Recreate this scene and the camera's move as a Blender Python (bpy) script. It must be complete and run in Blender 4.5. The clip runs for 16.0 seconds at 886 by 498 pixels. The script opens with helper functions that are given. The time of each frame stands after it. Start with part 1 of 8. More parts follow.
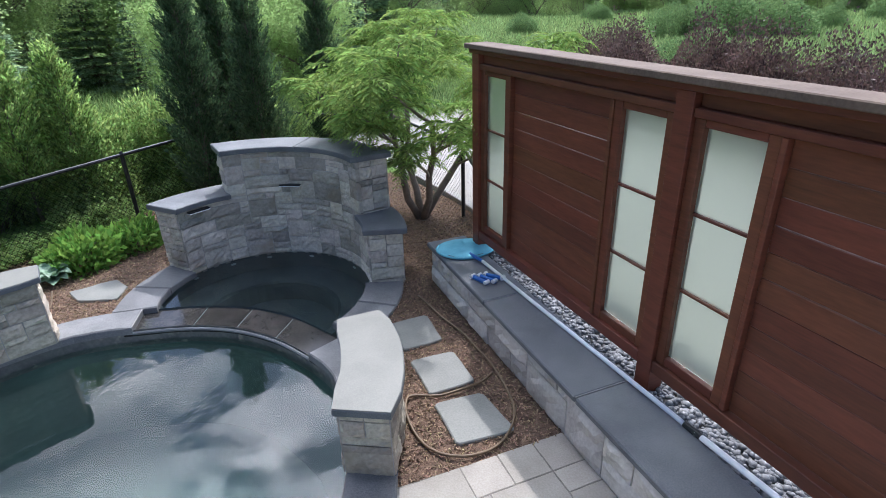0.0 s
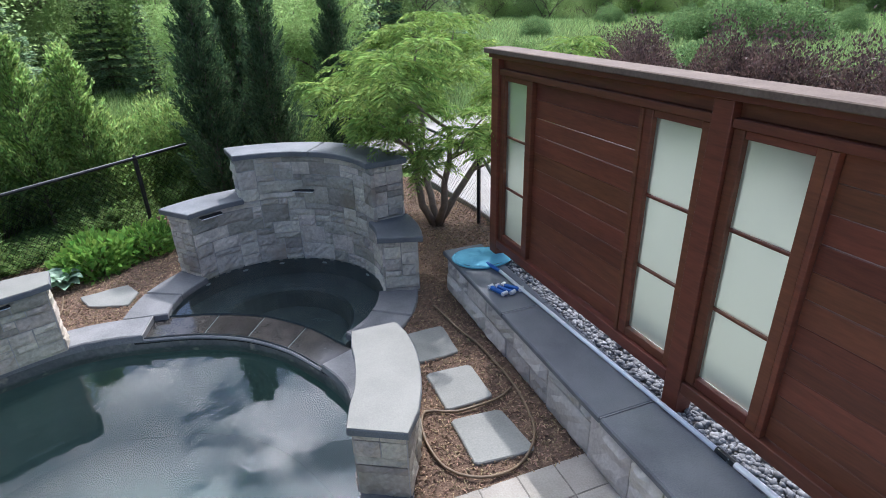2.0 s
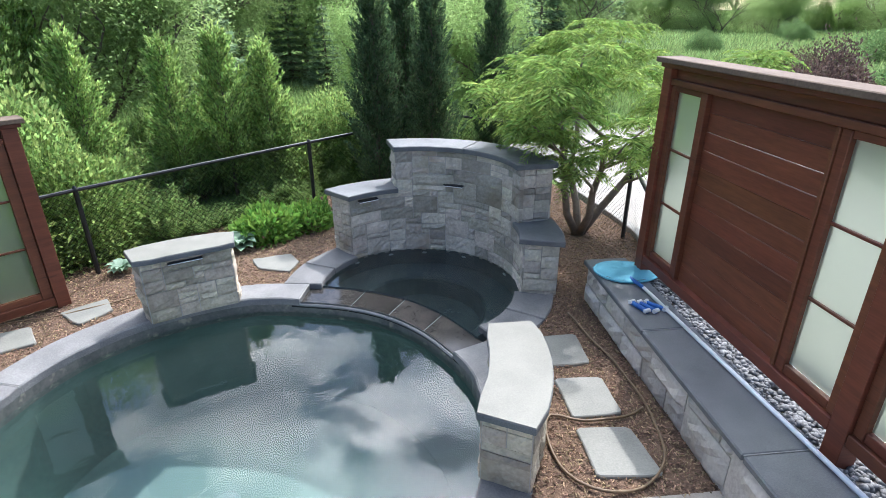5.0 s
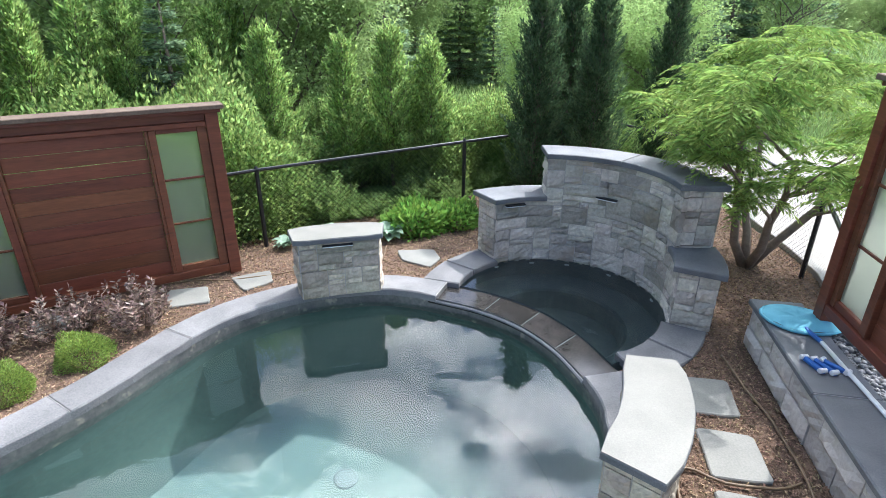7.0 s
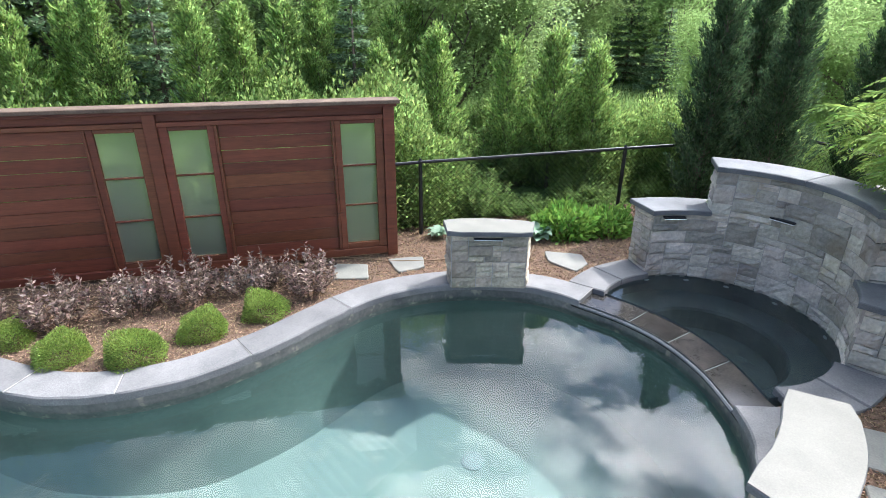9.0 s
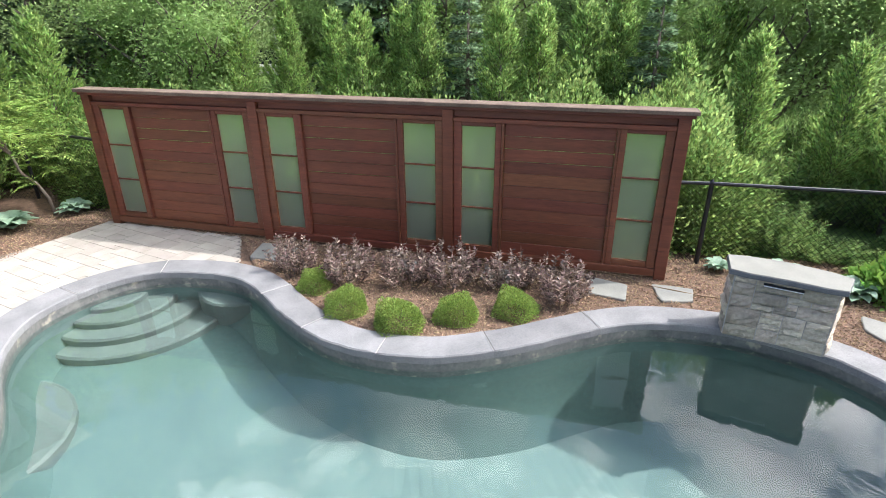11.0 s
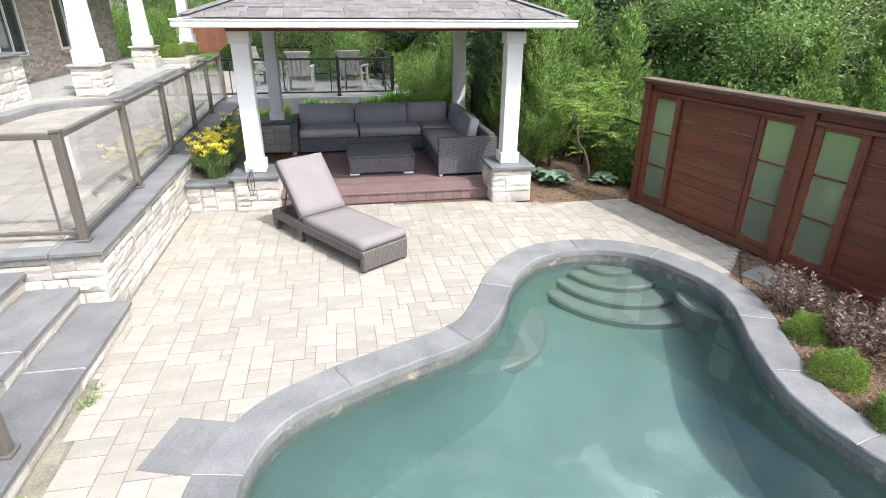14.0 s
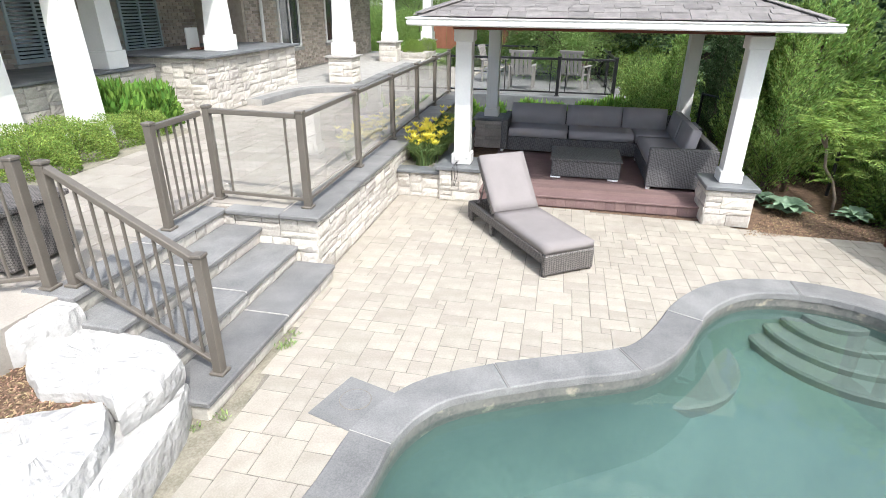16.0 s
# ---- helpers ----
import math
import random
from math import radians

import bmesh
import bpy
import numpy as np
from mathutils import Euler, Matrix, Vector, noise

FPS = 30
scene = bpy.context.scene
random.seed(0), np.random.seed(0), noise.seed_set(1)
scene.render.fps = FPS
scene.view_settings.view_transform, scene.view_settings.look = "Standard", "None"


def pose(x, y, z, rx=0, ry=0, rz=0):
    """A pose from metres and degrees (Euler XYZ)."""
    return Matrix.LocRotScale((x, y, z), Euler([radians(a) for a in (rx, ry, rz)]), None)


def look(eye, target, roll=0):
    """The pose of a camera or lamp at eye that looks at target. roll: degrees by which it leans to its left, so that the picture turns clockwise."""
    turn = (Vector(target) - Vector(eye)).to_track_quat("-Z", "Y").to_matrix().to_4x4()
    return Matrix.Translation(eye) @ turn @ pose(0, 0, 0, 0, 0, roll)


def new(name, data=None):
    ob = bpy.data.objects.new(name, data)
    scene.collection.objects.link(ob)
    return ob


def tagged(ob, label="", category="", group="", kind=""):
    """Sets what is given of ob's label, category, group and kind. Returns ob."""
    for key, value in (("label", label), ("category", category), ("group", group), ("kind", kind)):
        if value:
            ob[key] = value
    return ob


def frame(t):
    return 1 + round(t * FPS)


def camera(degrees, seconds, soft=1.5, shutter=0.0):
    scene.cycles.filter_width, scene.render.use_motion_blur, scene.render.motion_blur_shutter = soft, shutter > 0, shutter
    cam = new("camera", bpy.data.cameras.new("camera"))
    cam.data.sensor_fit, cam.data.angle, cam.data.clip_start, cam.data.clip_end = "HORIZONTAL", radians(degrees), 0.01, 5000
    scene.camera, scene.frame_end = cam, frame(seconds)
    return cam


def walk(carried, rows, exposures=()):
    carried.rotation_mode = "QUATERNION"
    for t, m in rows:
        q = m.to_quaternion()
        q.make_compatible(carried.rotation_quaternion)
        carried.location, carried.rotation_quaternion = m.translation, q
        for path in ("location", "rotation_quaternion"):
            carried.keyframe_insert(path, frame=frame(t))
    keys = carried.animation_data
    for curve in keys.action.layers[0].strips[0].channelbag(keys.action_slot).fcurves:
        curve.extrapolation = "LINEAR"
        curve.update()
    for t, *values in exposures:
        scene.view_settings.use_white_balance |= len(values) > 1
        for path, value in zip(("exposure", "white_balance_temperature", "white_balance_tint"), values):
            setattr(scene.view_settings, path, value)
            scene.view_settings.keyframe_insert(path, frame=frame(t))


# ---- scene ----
cam = camera(77.83, 16.0, 0.5)
PATH = [
    (0.0, pose(-0.004, -0.056, 2.725, 65.04, 1.47, -22.26)),
    (0.5, pose(-0.048, -0.031, 2.734, 65.08, 1.44, -21.88)),
    (1.0, pose(-0.062, 0.014, 2.739, 65.14, 1.41, -21.65)),
    (1.5, pose(-0.053, 0.060, 2.740, 65.22, 1.39, -21.35)),
    (2.0, pose(-0.009, 0.101, 2.731, 65.28, 1.40, -21.12)),
    (2.5, pose(0.054, 0.125, 2.724, 65.33, 1.35, -20.64)),
    (3.0, pose(0.092, 0.135, 2.726, 65.45, 1.26, -19.30)),
    (3.2, pose(0.084, 0.129, 2.733, 65.42, 1.19, -18.74)),
    (5.3, pose(-0.200, 0.024, 2.701, 66.21, -0.02, -2.98)),
    (5.5, pose(-0.216, 0.042, 2.709, 66.16, -0.08, -0.93)),
    (6.0, pose(-0.236, 0.088, 2.722, 66.18, -0.18, 3.40)),
    (6.5, pose(-0.210, 0.145, 2.730, 66.16, -0.31, 7.05)),
    (7.0, pose(-0.150, 0.150, 2.732, 66.12, -0.42, 10.45)),
    (7.5, pose(-0.070, 0.101, 2.737, 66.11, -0.50, 13.52)),
    (8.0, pose(-0.025, 0.032, 2.745, 66.14, -0.50, 16.88)),
    (8.2, pose(-0.041, -0.018, 2.738, 66.18, -0.55, 18.48)),
    (10.3, pose(-0.376, -0.002, 2.768, 66.00, 0.38, 43.87)),
    (10.5, pose(-0.338, 0.078, 2.764, 66.01, 0.42, 47.08)),
    (11.0, pose(-0.328, 0.126, 2.767, 66.12, 0.26, 55.08)),
    (11.5, pose(-0.319, 0.145, 2.765, 66.16, 0.0, 63.80)),
    (12.0, pose(-0.312, 0.123, 2.755, 66.15, -0.18, 73.18)),
    (12.5, pose(-0.301, 0.104, 2.741, 66.11, -0.32, 81.93)),
    (13.0, pose(-0.315, 0.056, 2.726, 66.14, -0.44, 90.11)),
    (13.5, pose(-0.347, 0.032, 2.718, 66.16, -0.25, 98.50)),
    (14.0, pose(-0.349, 0.039, 2.731, 66.13, -0.44, 106.98)),
    (14.5, pose(-0.380, 0.063, 2.740, 65.96, -0.68, 114.38)),
    (15.0, pose(-0.378, 0.100, 2.752, 65.83, -0.90, 122.79)),
    (15.5, pose(-0.397, 0.122, 2.748, 65.89, -1.13, 127.38)),
    (16.0, pose(-0.466, 0.157, 2.737, 65.89, -0.60, 129.43)),
]
walk(cam, PATH, [(0.0, -0.08, 5750, 17), (3.2, -0.02, 5750, 17), (5.3, 0.36, 5950, 14), (8.2, 0.47, 5950, 14), (10.3, 0.44, 6200, 16), (13.0, 0.13, 6200, 14), (16.0, 0.0, 6250, 12)])

# ---- world, sun, exposure ----
SUN_DIR = Vector((0.265, 0.54, 0.785)).normalized()


def build_world():
    w = bpy.data.worlds.new("sky")
    scene.world = w
    w.use_nodes = True
    nt = w.node_tree
    N, Lk = nt.nodes, nt.links
    bg = N["Background"]
    sky = N.new("ShaderNodeTexSky")
    sky.sky_type = "NISHITA"
    sky.sun_disc = False
    sky.sun_elevation = math.asin(SUN_DIR.z)
    sky.sun_rotation = math.atan2(SUN_DIR.x, SUN_DIR.y)
    co = N.new("ShaderNodeTexCoord")
    mp = N.new("ShaderNodeMapping")
    mp.inputs["Scale"].default_value = (1.0, 1.0, 2.2)
    mp.inputs["Location"].default_value = (0.62, 0.42, 1.1)
    nz = N.new("ShaderNodeTexNoise")
    nz.inputs["Scale"].default_value = 4.3
    nz.inputs["Detail"].default_value = 12.0
    nz.inputs["Roughness"].default_value = 0.60
    nz.inputs["Distortion"].default_value = 0.08
    rp = N.new("ShaderNodeValToRGB")
    rp.color_ramp.elements[0].position = 0.51
    rp.color_ramp.elements[1].position = 0.575
    shade = N.new("ShaderNodeTexNoise")
    shade.inputs["Scale"].default_value = 5.5
    shade.inputs["Detail"].default_value = 9.0
    cr = N.new("ShaderNodeValToRGB")
    cr.color_ramp.elements[0].position, cr.color_ramp.elements[0].color = 0.40, (6.8, 7.3, 8.1, 1)
    cr.color_ramp.elements[1].position, cr.color_ramp.elements[1].color = 0.62, (21.3, 21.2, 20.6, 1)
    mx = N.new("ShaderNodeMixRGB")
    Lk.new(co.outputs["Generated"], mp.inputs["Vector"])
    Lk.new(mp.outputs[0], nz.inputs["Vector"])
    Lk.new(mp.outputs[0], shade.inputs["Vector"])
    Lk.new(shade.outputs["Fac"], cr.inputs["Fac"])
    nv = N.new("ShaderNodeVectorMath")
    nv.operation = "NORMALIZE"
    dt = N.new("ShaderNodeVectorMath")
    dt.operation = "DOT_PRODUCT"
    dt.inputs[1].default_value = SUN_DIR
    cl = N.new("ShaderNodeMath")
    cl.operation = "MAXIMUM"
    cl.inputs[1].default_value = 0.0
    pw = N.new("ShaderNodeMath")
    pw.operation = "POWER"
    pw.inputs[1].default_value = 9.0
    ma = N.new("ShaderNodeMath")
    ma.operation = "MULTIPLY_ADD"
    ma.inputs[1].default_value, ma.inputs[2].default_value = 4.2, 1.0
    glow = N.new("ShaderNodeVectorMath")
    glow.operation = "SCALE"
    Lk.new(co.outputs["Generated"], nv.inputs[0])
    Lk.new(nv.outputs["Vector"], dt.inputs[0])
    Lk.new(dt.outputs["Value"], cl.inputs[0])
    bank = N.new("ShaderNodeMath")  # broken cloud gathers towards the sun's side
    bank.operation = "MULTIPLY_ADD"
    bank.inputs[1].default_value, bank.inputs[2].default_value = 0.32, -0.196
    both = N.new("ShaderNodeMath")
    both.operation = "ADD"
    Lk.new(dt.outputs["Value"], bank.inputs[0])
    Lk.new(bank.outputs[0], both.inputs[0])
    Lk.new(nz.outputs["Fac"], both.inputs[1])
    Lk.new(both.outputs[0], rp.inputs["Fac"])
    Lk.new(cl.outputs[0], pw.inputs[0])
    Lk.new(pw.outputs[0], ma.inputs[0])
    Lk.new(cr.outputs["Color"], glow.inputs[0])
    Lk.new(ma.outputs[0], glow.inputs["Scale"])
    Lk.new(rp.outputs["Color"], mx.inputs["Fac"])
    clear = N.new("ShaderNodeVectorMath")
    clear.operation = "SCALE"
    clear.inputs["Scale"].default_value = 1.55
    Lk.new(sky.outputs["Color"], clear.inputs[0])
    Lk.new(clear.outputs["Vector"], mx.inputs["Color1"])
    Lk.new(glow.outputs["Vector"], mx.inputs["Color2"])
    Lk.new(mx.outputs["Color"], bg.inputs["Color"])
    bg.inputs["Strength"].default_value = 0.132


build_world()
sun_data = bpy.data.lights.new("sun", "SUN")
sun_data.energy, sun_data.angle, sun_data.color = 4.3, radians(0.6), (1.0, 0.965, 0.90)
sun = new("sun", sun_data)
sun.matrix_world = look(SUN_DIR * 40, (0, 0, 0))

# ---- materials ----
MATS = {}


def mat(name, c1, c2=None, rough=0.7, scale=8.0, fine=60.0, bump=0.3, dist=0.01, metal=0.0, spots=None, rnd=0.0, island=False,
        spec=0.4, translucent=0.0, stretch=None, mid=(0.35, 0.65), sheen=0.0, coat=0.0):
    """Procedural surface: two noise scales between c1 and c2, fine relief, optional per-piece variation."""
    m = bpy.data.materials.new(name)
    MATS[name] = m
    m.use_nodes = True
    nt = m.node_tree
    N, Lk = nt.nodes, nt.links
    b = N["Principled BSDF"]
    c2 = c2 or tuple(x * 0.75 for x in c1)
    co = N.new("ShaderNodeTexCoord")
    src = co.outputs["Object"]
    if stretch:
        mp = N.new("ShaderNodeMapping")
        mp.inputs["Scale"].default_value = stretch
        Lk.new(src, mp.inputs["Vector"])
        src = mp.outputs[0]
    n1, n2 = N.new("ShaderNodeTexNoise"), N.new("ShaderNodeTexNoise")
    n1.inputs["Scale"].default_value, n1.inputs["Detail"].default_value = scale, 6.0
    n2.inputs["Scale"].default_value, n2.inputs["Detail"].default_value = fine, 5.0
    Lk.new(src, n1.inputs["Vector"])
    Lk.new(src, n2.inputs["Vector"])
    add = N.new("ShaderNodeMath")
    add.operation = "MULTIPLY_ADD"
    add.inputs[1].default_value = 0.45
    Lk.new(n2.outputs["Fac"], add.inputs[0])
    sub = N.new("ShaderNodeMath")
    sub.operation = "MULTIPLY"
    sub.inputs[1].default_value = 0.55
    Lk.new(n1.outputs["Fac"], sub.inputs[0])
    Lk.new(sub.outputs[0], add.inputs[2])
    rp = N.new("ShaderNodeValToRGB")
    rp.color_ramp.elements[0].position, rp.color_ramp.elements[0].color = mid[0], (*c2, 1)
    rp.color_ramp.elements[1].position, rp.color_ramp.elements[1].color = mid[1], (*c1, 1)
    Lk.new(add.outputs[0], rp.inputs["Fac"])
    col = rp.outputs["Color"]
    if spots:
        vs = N.new("ShaderNodeTexNoise")
        vs.inputs["Scale"].default_value, vs.inputs["Detail"].default_value = spots[1], 3.0
        Lk.new(src, vs.inputs["Vector"])
        sr = N.new("ShaderNodeValToRGB")
        sr.color_ramp.elements[0].position, sr.color_ramp.elements[1].position = spots[2], spots[2] + 0.12
        Lk.new(vs.outputs["Fac"], sr.inputs["Fac"])
        mx = N.new("ShaderNodeMixRGB")
        mx.inputs["Color2"].default_value = (*spots[0], 1)
        Lk.new(sr.outputs["Color"], mx.inputs["Fac"])
        Lk.new(col, mx.inputs["Color1"])
        col = mx.outputs["Color"]
    if rnd:
        hs = N.new("ShaderNodeHueSaturation")
        if island:
            gi = N.new("ShaderNodeNewGeometry")
            rs = gi.outputs["Random Per Island"]
        else:
            gi = N.new("ShaderNodeObjectInfo")
            rs = gi.outputs["Random"]
        mr = N.new("ShaderNodeMapRange")
        mr.inputs["To Min"].default_value, mr.inputs["To Max"].default_value = 1 - rnd, 1 + rnd
        Lk.new(rs, mr.inputs["Value"])
        Lk.new(mr.outputs[0], hs.inputs["Value"])
        mh = N.new("ShaderNodeMapRange")
        mh.inputs["To Min"].default_value, mh.inputs["To Max"].default_value = 0.5 + rnd * 0.05, 0.5 - rnd * 0.05
        wn = N.new("ShaderNodeTexWhiteNoise")
        wn.noise_dimensions = "1D"
        Lk.new(rs, wn.inputs["W"])
        Lk.new(wn.outputs["Value"], mh.inputs["Value"])
        Lk.new(mh.outputs[0], hs.inputs["Hue"])
        Lk.new(col, hs.inputs["Color"])
        col = hs.outputs["Color"]
    Lk.new(col, b.inputs["Base Color"])
    b.inputs["Roughness"].default_value = rough
    b.inputs["Metallic"].default_value = metal
    b.inputs["Specular IOR Level"].default_value = spec
    if coat:
        b.inputs["Coat Weight"].default_value = coat
        b.inputs["Coat Roughness"].default_value = 0.25
    if bump:
        bp = N.new("ShaderNodeBump")
        bp.inputs["Strength"].default_value, bp.inputs["Distance"].default_value = bump, dist
        Lk.new(add.outputs[0], bp.inputs["Height"])
        Lk.new(bp.outputs[0], b.inputs["Normal"])
    if translucent:
        tr = N.new("ShaderNodeBsdfTranslucent")
        ms = N.new("ShaderNodeMixShader")
        ms.inputs[0].default_value = translucent
        Lk.new(col, tr.inputs["Color"])
        Lk.new(b.outputs[0], ms.inputs[1])
        Lk.new(tr.outputs[0], ms.inputs[2])
        Lk.new(ms.outputs[0], N["Material Output"].inputs["Surface"])
    return m


STONE = mat("limestone_block", (0.585, 0.53, 0.445), (0.37, 0.335, 0.278), 0.85, 4, 32, 1.0, 0.024, rnd=0.36, spots=((0.36, 0.30, 0.22), 2.2, 0.58))
WHITESTONE = mat("pale_limestone", (0.58, 0.545, 0.49), (0.41, 0.375, 0.325), 0.85, 4, 38, 0.6, 0.014, rnd=0.20)
PIERSTONE = mat("warm_limestone_block", (0.57, 0.50, 0.39), (0.35, 0.305, 0.235), 0.85, 4, 32, 1.0, 0.024, rnd=0.32, spots=((0.38, 0.31, 0.22), 2.2, 0.60))
MORTAR = mat("mortar", (0.47, 0.445, 0.40), None, 0.95, 10, 90, 0.4)
CAPSTONE = mat("flamed_bluestone", (0.180, 0.186, 0.188), (0.092, 0.098, 0.104), 0.6, 4, 120, 0.6, 0.005, spec=0.5)
PALECAP = mat("sawn_bluestone", (0.225, 0.219, 0.185), (0.165, 0.162, 0.136), 0.65, 4, 110, 0.25, 0.003)
COPING = mat("granite_coping", (0.232, 0.229, 0.222), (0.134, 0.134, 0.132), 0.85, 3.0, 90, 0.8, 0.007, rnd=0.12, mid=(0.36, 0.64))
FLAG = mat("flagstone", (0.262, 0.260, 0.226), (0.165, 0.165, 0.146), 0.75, 3, 70, 0.3, 0.004, rnd=0.18)
PAVER = mat("concrete_paver", (0.385, 0.352, 0.298), (0.295, 0.264, 0.218), 0.9, 5, 80, 0.6, 0.007, rnd=0.10)
SAND = mat("joint_sand", (0.27, 0.245, 0.205), (0.12, 0.106, 0.088), 0.95, 12, 140, 0.5)
WOOD = mat("red_cedar_stain", (0.196, 0.061, 0.029), (0.098, 0.030, 0.015), 0.48, 2.2, 10, 0.3, 0.003, rnd=0.17, spots=((0.055, 0.018, 0.010), 3.2, 0.70), stretch=(1.0, 1.0, 9), spec=0.4, mid=(0.30, 0.70))
WOODCAP = mat("weathered_cap_rail", (0.175, 0.125, 0.088), (0.10, 0.066, 0.046), 0.85, 5, 60, 0.3, 0.004)
DECK = mat("composite_deck", (0.225, 0.150, 0.14), (0.18, 0.116, 0.107), 0.7, 4, 40, 0.3, 0.004, rnd=0.1)
WHITEPAINT = mat("white_paint", (0.80, 0.79, 0.76), (0.74, 0.73, 0.70), 0.5, 3, 40, 0.1, 0.003)
BRONZE = mat("bronze_powder_coat", (0.165, 0.146, 0.122), (0.14, 0.123, 0.102), 0.42, 6, 80, 0.08, 0.002, metal=0.2)
BLACKMETAL = mat("black_vinyl_metal", (0.014, 0.015, 0.016), (0.009, 0.009, 0.010), 0.4, 6, 80, 0.1, 0.002)
ALU = mat("aluminium_pole", (0.95, 0.95, 0.955), (0.9, 0.9, 0.905), 0.32, 6, 80, 0.02, 0.001, spec=1.0, coat=0.5)
BLUEPLASTIC = mat("blue_plastic", (0.04, 0.16, 0.48), (0.03, 0.12, 0.38), 0.4, 8, 60, 0.05)
NETMESH = mat("blue_net_fabric", (0.20, 0.56, 0.66), (0.13, 0.42, 0.53), 0.8, 9, 260, 0.6, 0.003)
CUSHION = mat("taupe_canvas", (0.245, 0.222, 0.216), (0.21, 0.19, 0.184), 0.9, 4, 420, 0.25, 0.002)
GREYCUSHION = mat("grey_canvas", (0.375, 0.357, 0.365), (0.325, 0.31, 0.316), 0.9, 4, 420, 0.25, 0.002)
MULCH = mat("bark_mulch", (0.22, 0.14, 0.09), (0.08, 0.05, 0.034), 0.95, 14, 75, 1.0, 0.03, spots=((0.36, 0.24, 0.14), 40, 0.62))
CHIP = mat("bark_chip", (0.37, 0.255, 0.155), (0.14, 0.092, 0.058), 0.9, 20, 90, 0.4, rnd=0.62, island=True)
DIRT = mat("bare_soil", (0.31, 0.285, 0.225), (0.17, 0.155, 0.115), 0.95, 6, 60, 0.8, 0.02)
BOULDER = mat("white_limestone_boulder", (0.50, 0.49, 0.47), (0.36, 0.35, 0.33), 0.85, 2.2, 14, 1.0, 0.07, spots=((0.40, 0.365, 0.31), 1.6, 0.62))
PLASTER = mat("pool_plaster", (0.106, 0.166, 0.144), (0.078, 0.127, 0.113), 0.6, 1.6, 22, 0.15, 0.004, spots=((0.125, 0.175, 0.160), 0.7, 0.60))
STEPPLASTER = mat("pool_step_plaster", (0.142, 0.170, 0.152), (0.112, 0.138, 0.124), 0.6, 2, 24, 0.15, 0.004)
TILE = mat("waterline_tile", (0.175, 0.170, 0.150), (0.090, 0.094, 0.088), 0.45, 5, 30, 0.4, 0.006, spots=((0.33, 0.30, 0.23), 8, 0.6))
SPAPLASTER = mat("dark_spa_plaster", (0.100, 0.128, 0.124), (0.062, 0.084, 0.085), 0.5, 4, 40, 0.1)
SPILLTILE = mat("wet_slate", (0.046, 0.042, 0.037), (0.022, 0.021, 0.020), 0.10, 7, 60, 0.3, 0.004, rnd=0.35, spec=0.45)
PEBBLE = mat("river_pebble", (0.22, 0.218, 0.212), (0.10, 0.102, 0.105), 0.6, 20, 140, 0.15, 0.002, rnd=0.38, island=True)
MEADOW = mat("meadow_grass", (0.135, 0.205, 0.06), (0.075, 0.125, 0.035), 1.0, 0.6, 18, 1.0, 0.08, spec=0.0, spots=((0.20, 0.235, 0.075), 0.12, 0.56))
PATHGRAVEL = mat("pale_gravel", (0.38, 0.355, 0.315), (0.29, 0.27, 0.24), 0.95, 3, 120, 0.5, 0.01)
CONCRETE = mat("concrete_kerb", (0.38, 0.365, 0.335), (0.28, 0.27, 0.248), 0.9, 6, 90, 0.4, 0.006)
SHINGLE = mat("asphalt_shingle", (0.225, 0.208, 0.196), (0.145, 0.134, 0.126), 0.95, 9, 190, 0.5, 0.004, rnd=0.16)
BRICK = mat("tan_brick", (0.47, 0.405, 0.345), (0.34, 0.285, 0.24), 0.9, 8, 90, 0.4, 0.005, rnd=0.28, island=True)
LOUVRE = mat("blue_grey_shutter", (0.42, 0.50, 0.54), (0.36, 0.43, 0.47), 0.55, 6, 60, 0.1)
DARKGLASS = mat("window_glass", (0.035, 0.045, 0.050), (0.025, 0.03, 0.035), 0.08, 2, 10, 0.0, spec=0.8)
BARK = mat("grey_bark", (0.19, 0.155, 0.12), (0.10, 0.08, 0.06), 0.9, 12, 70, 0.8, 0.01, stretch=(1, 1, 0.3))
SUMACBARK = mat("sumac_bark", (0.25, 0.20, 0.155), (0.14, 0.11, 0.085), 0.85, 12, 70, 0.6, 0.01)
HOSE = mat("garden_hose", (0.20, 0.135, 0.075), (0.15, 0.10, 0.055), 0.45, 10, 60, 0.1)
LEAF_CEDAR = mat("cedar_foliage", (0.38, 0.51, 0.165), (0.215, 0.34, 0.10), 0.7, 1.1, 20, 0, rnd=0.5, island=True, spec=0.12, translucent=0.64)
LEAF_DARK = mat("dark_cedar_foliage", (0.115, 0.185, 0.078), (0.056, 0.10, 0.043), 0.75, 1.1, 20, 0, rnd=0.5, island=True, translucent=0.4)
LEAF_SUMAC = mat("sumac_foliage", (0.325, 0.44, 0.115), (0.165, 0.27, 0.065), 0.8, 1.5, 20, 0, rnd=0.45, island=True, spec=0.12, translucent=0.48)
LEAF_SHRUB = mat("shrub_foliage", (0.355, 0.47, 0.15), (0.18, 0.285, 0.085), 0.65, 1.5, 20, 0, rnd=0.48, island=True, spec=0.12, translucent=0.62)
LEAF_PERENNIAL = mat("perennial_leaf", (0.25, 0.43, 0.085), (0.12, 0.24, 0.045), 0.5, 2.0, 24, 0.1, rnd=0.4, island=True, spec=0.2, translucent=0.4)
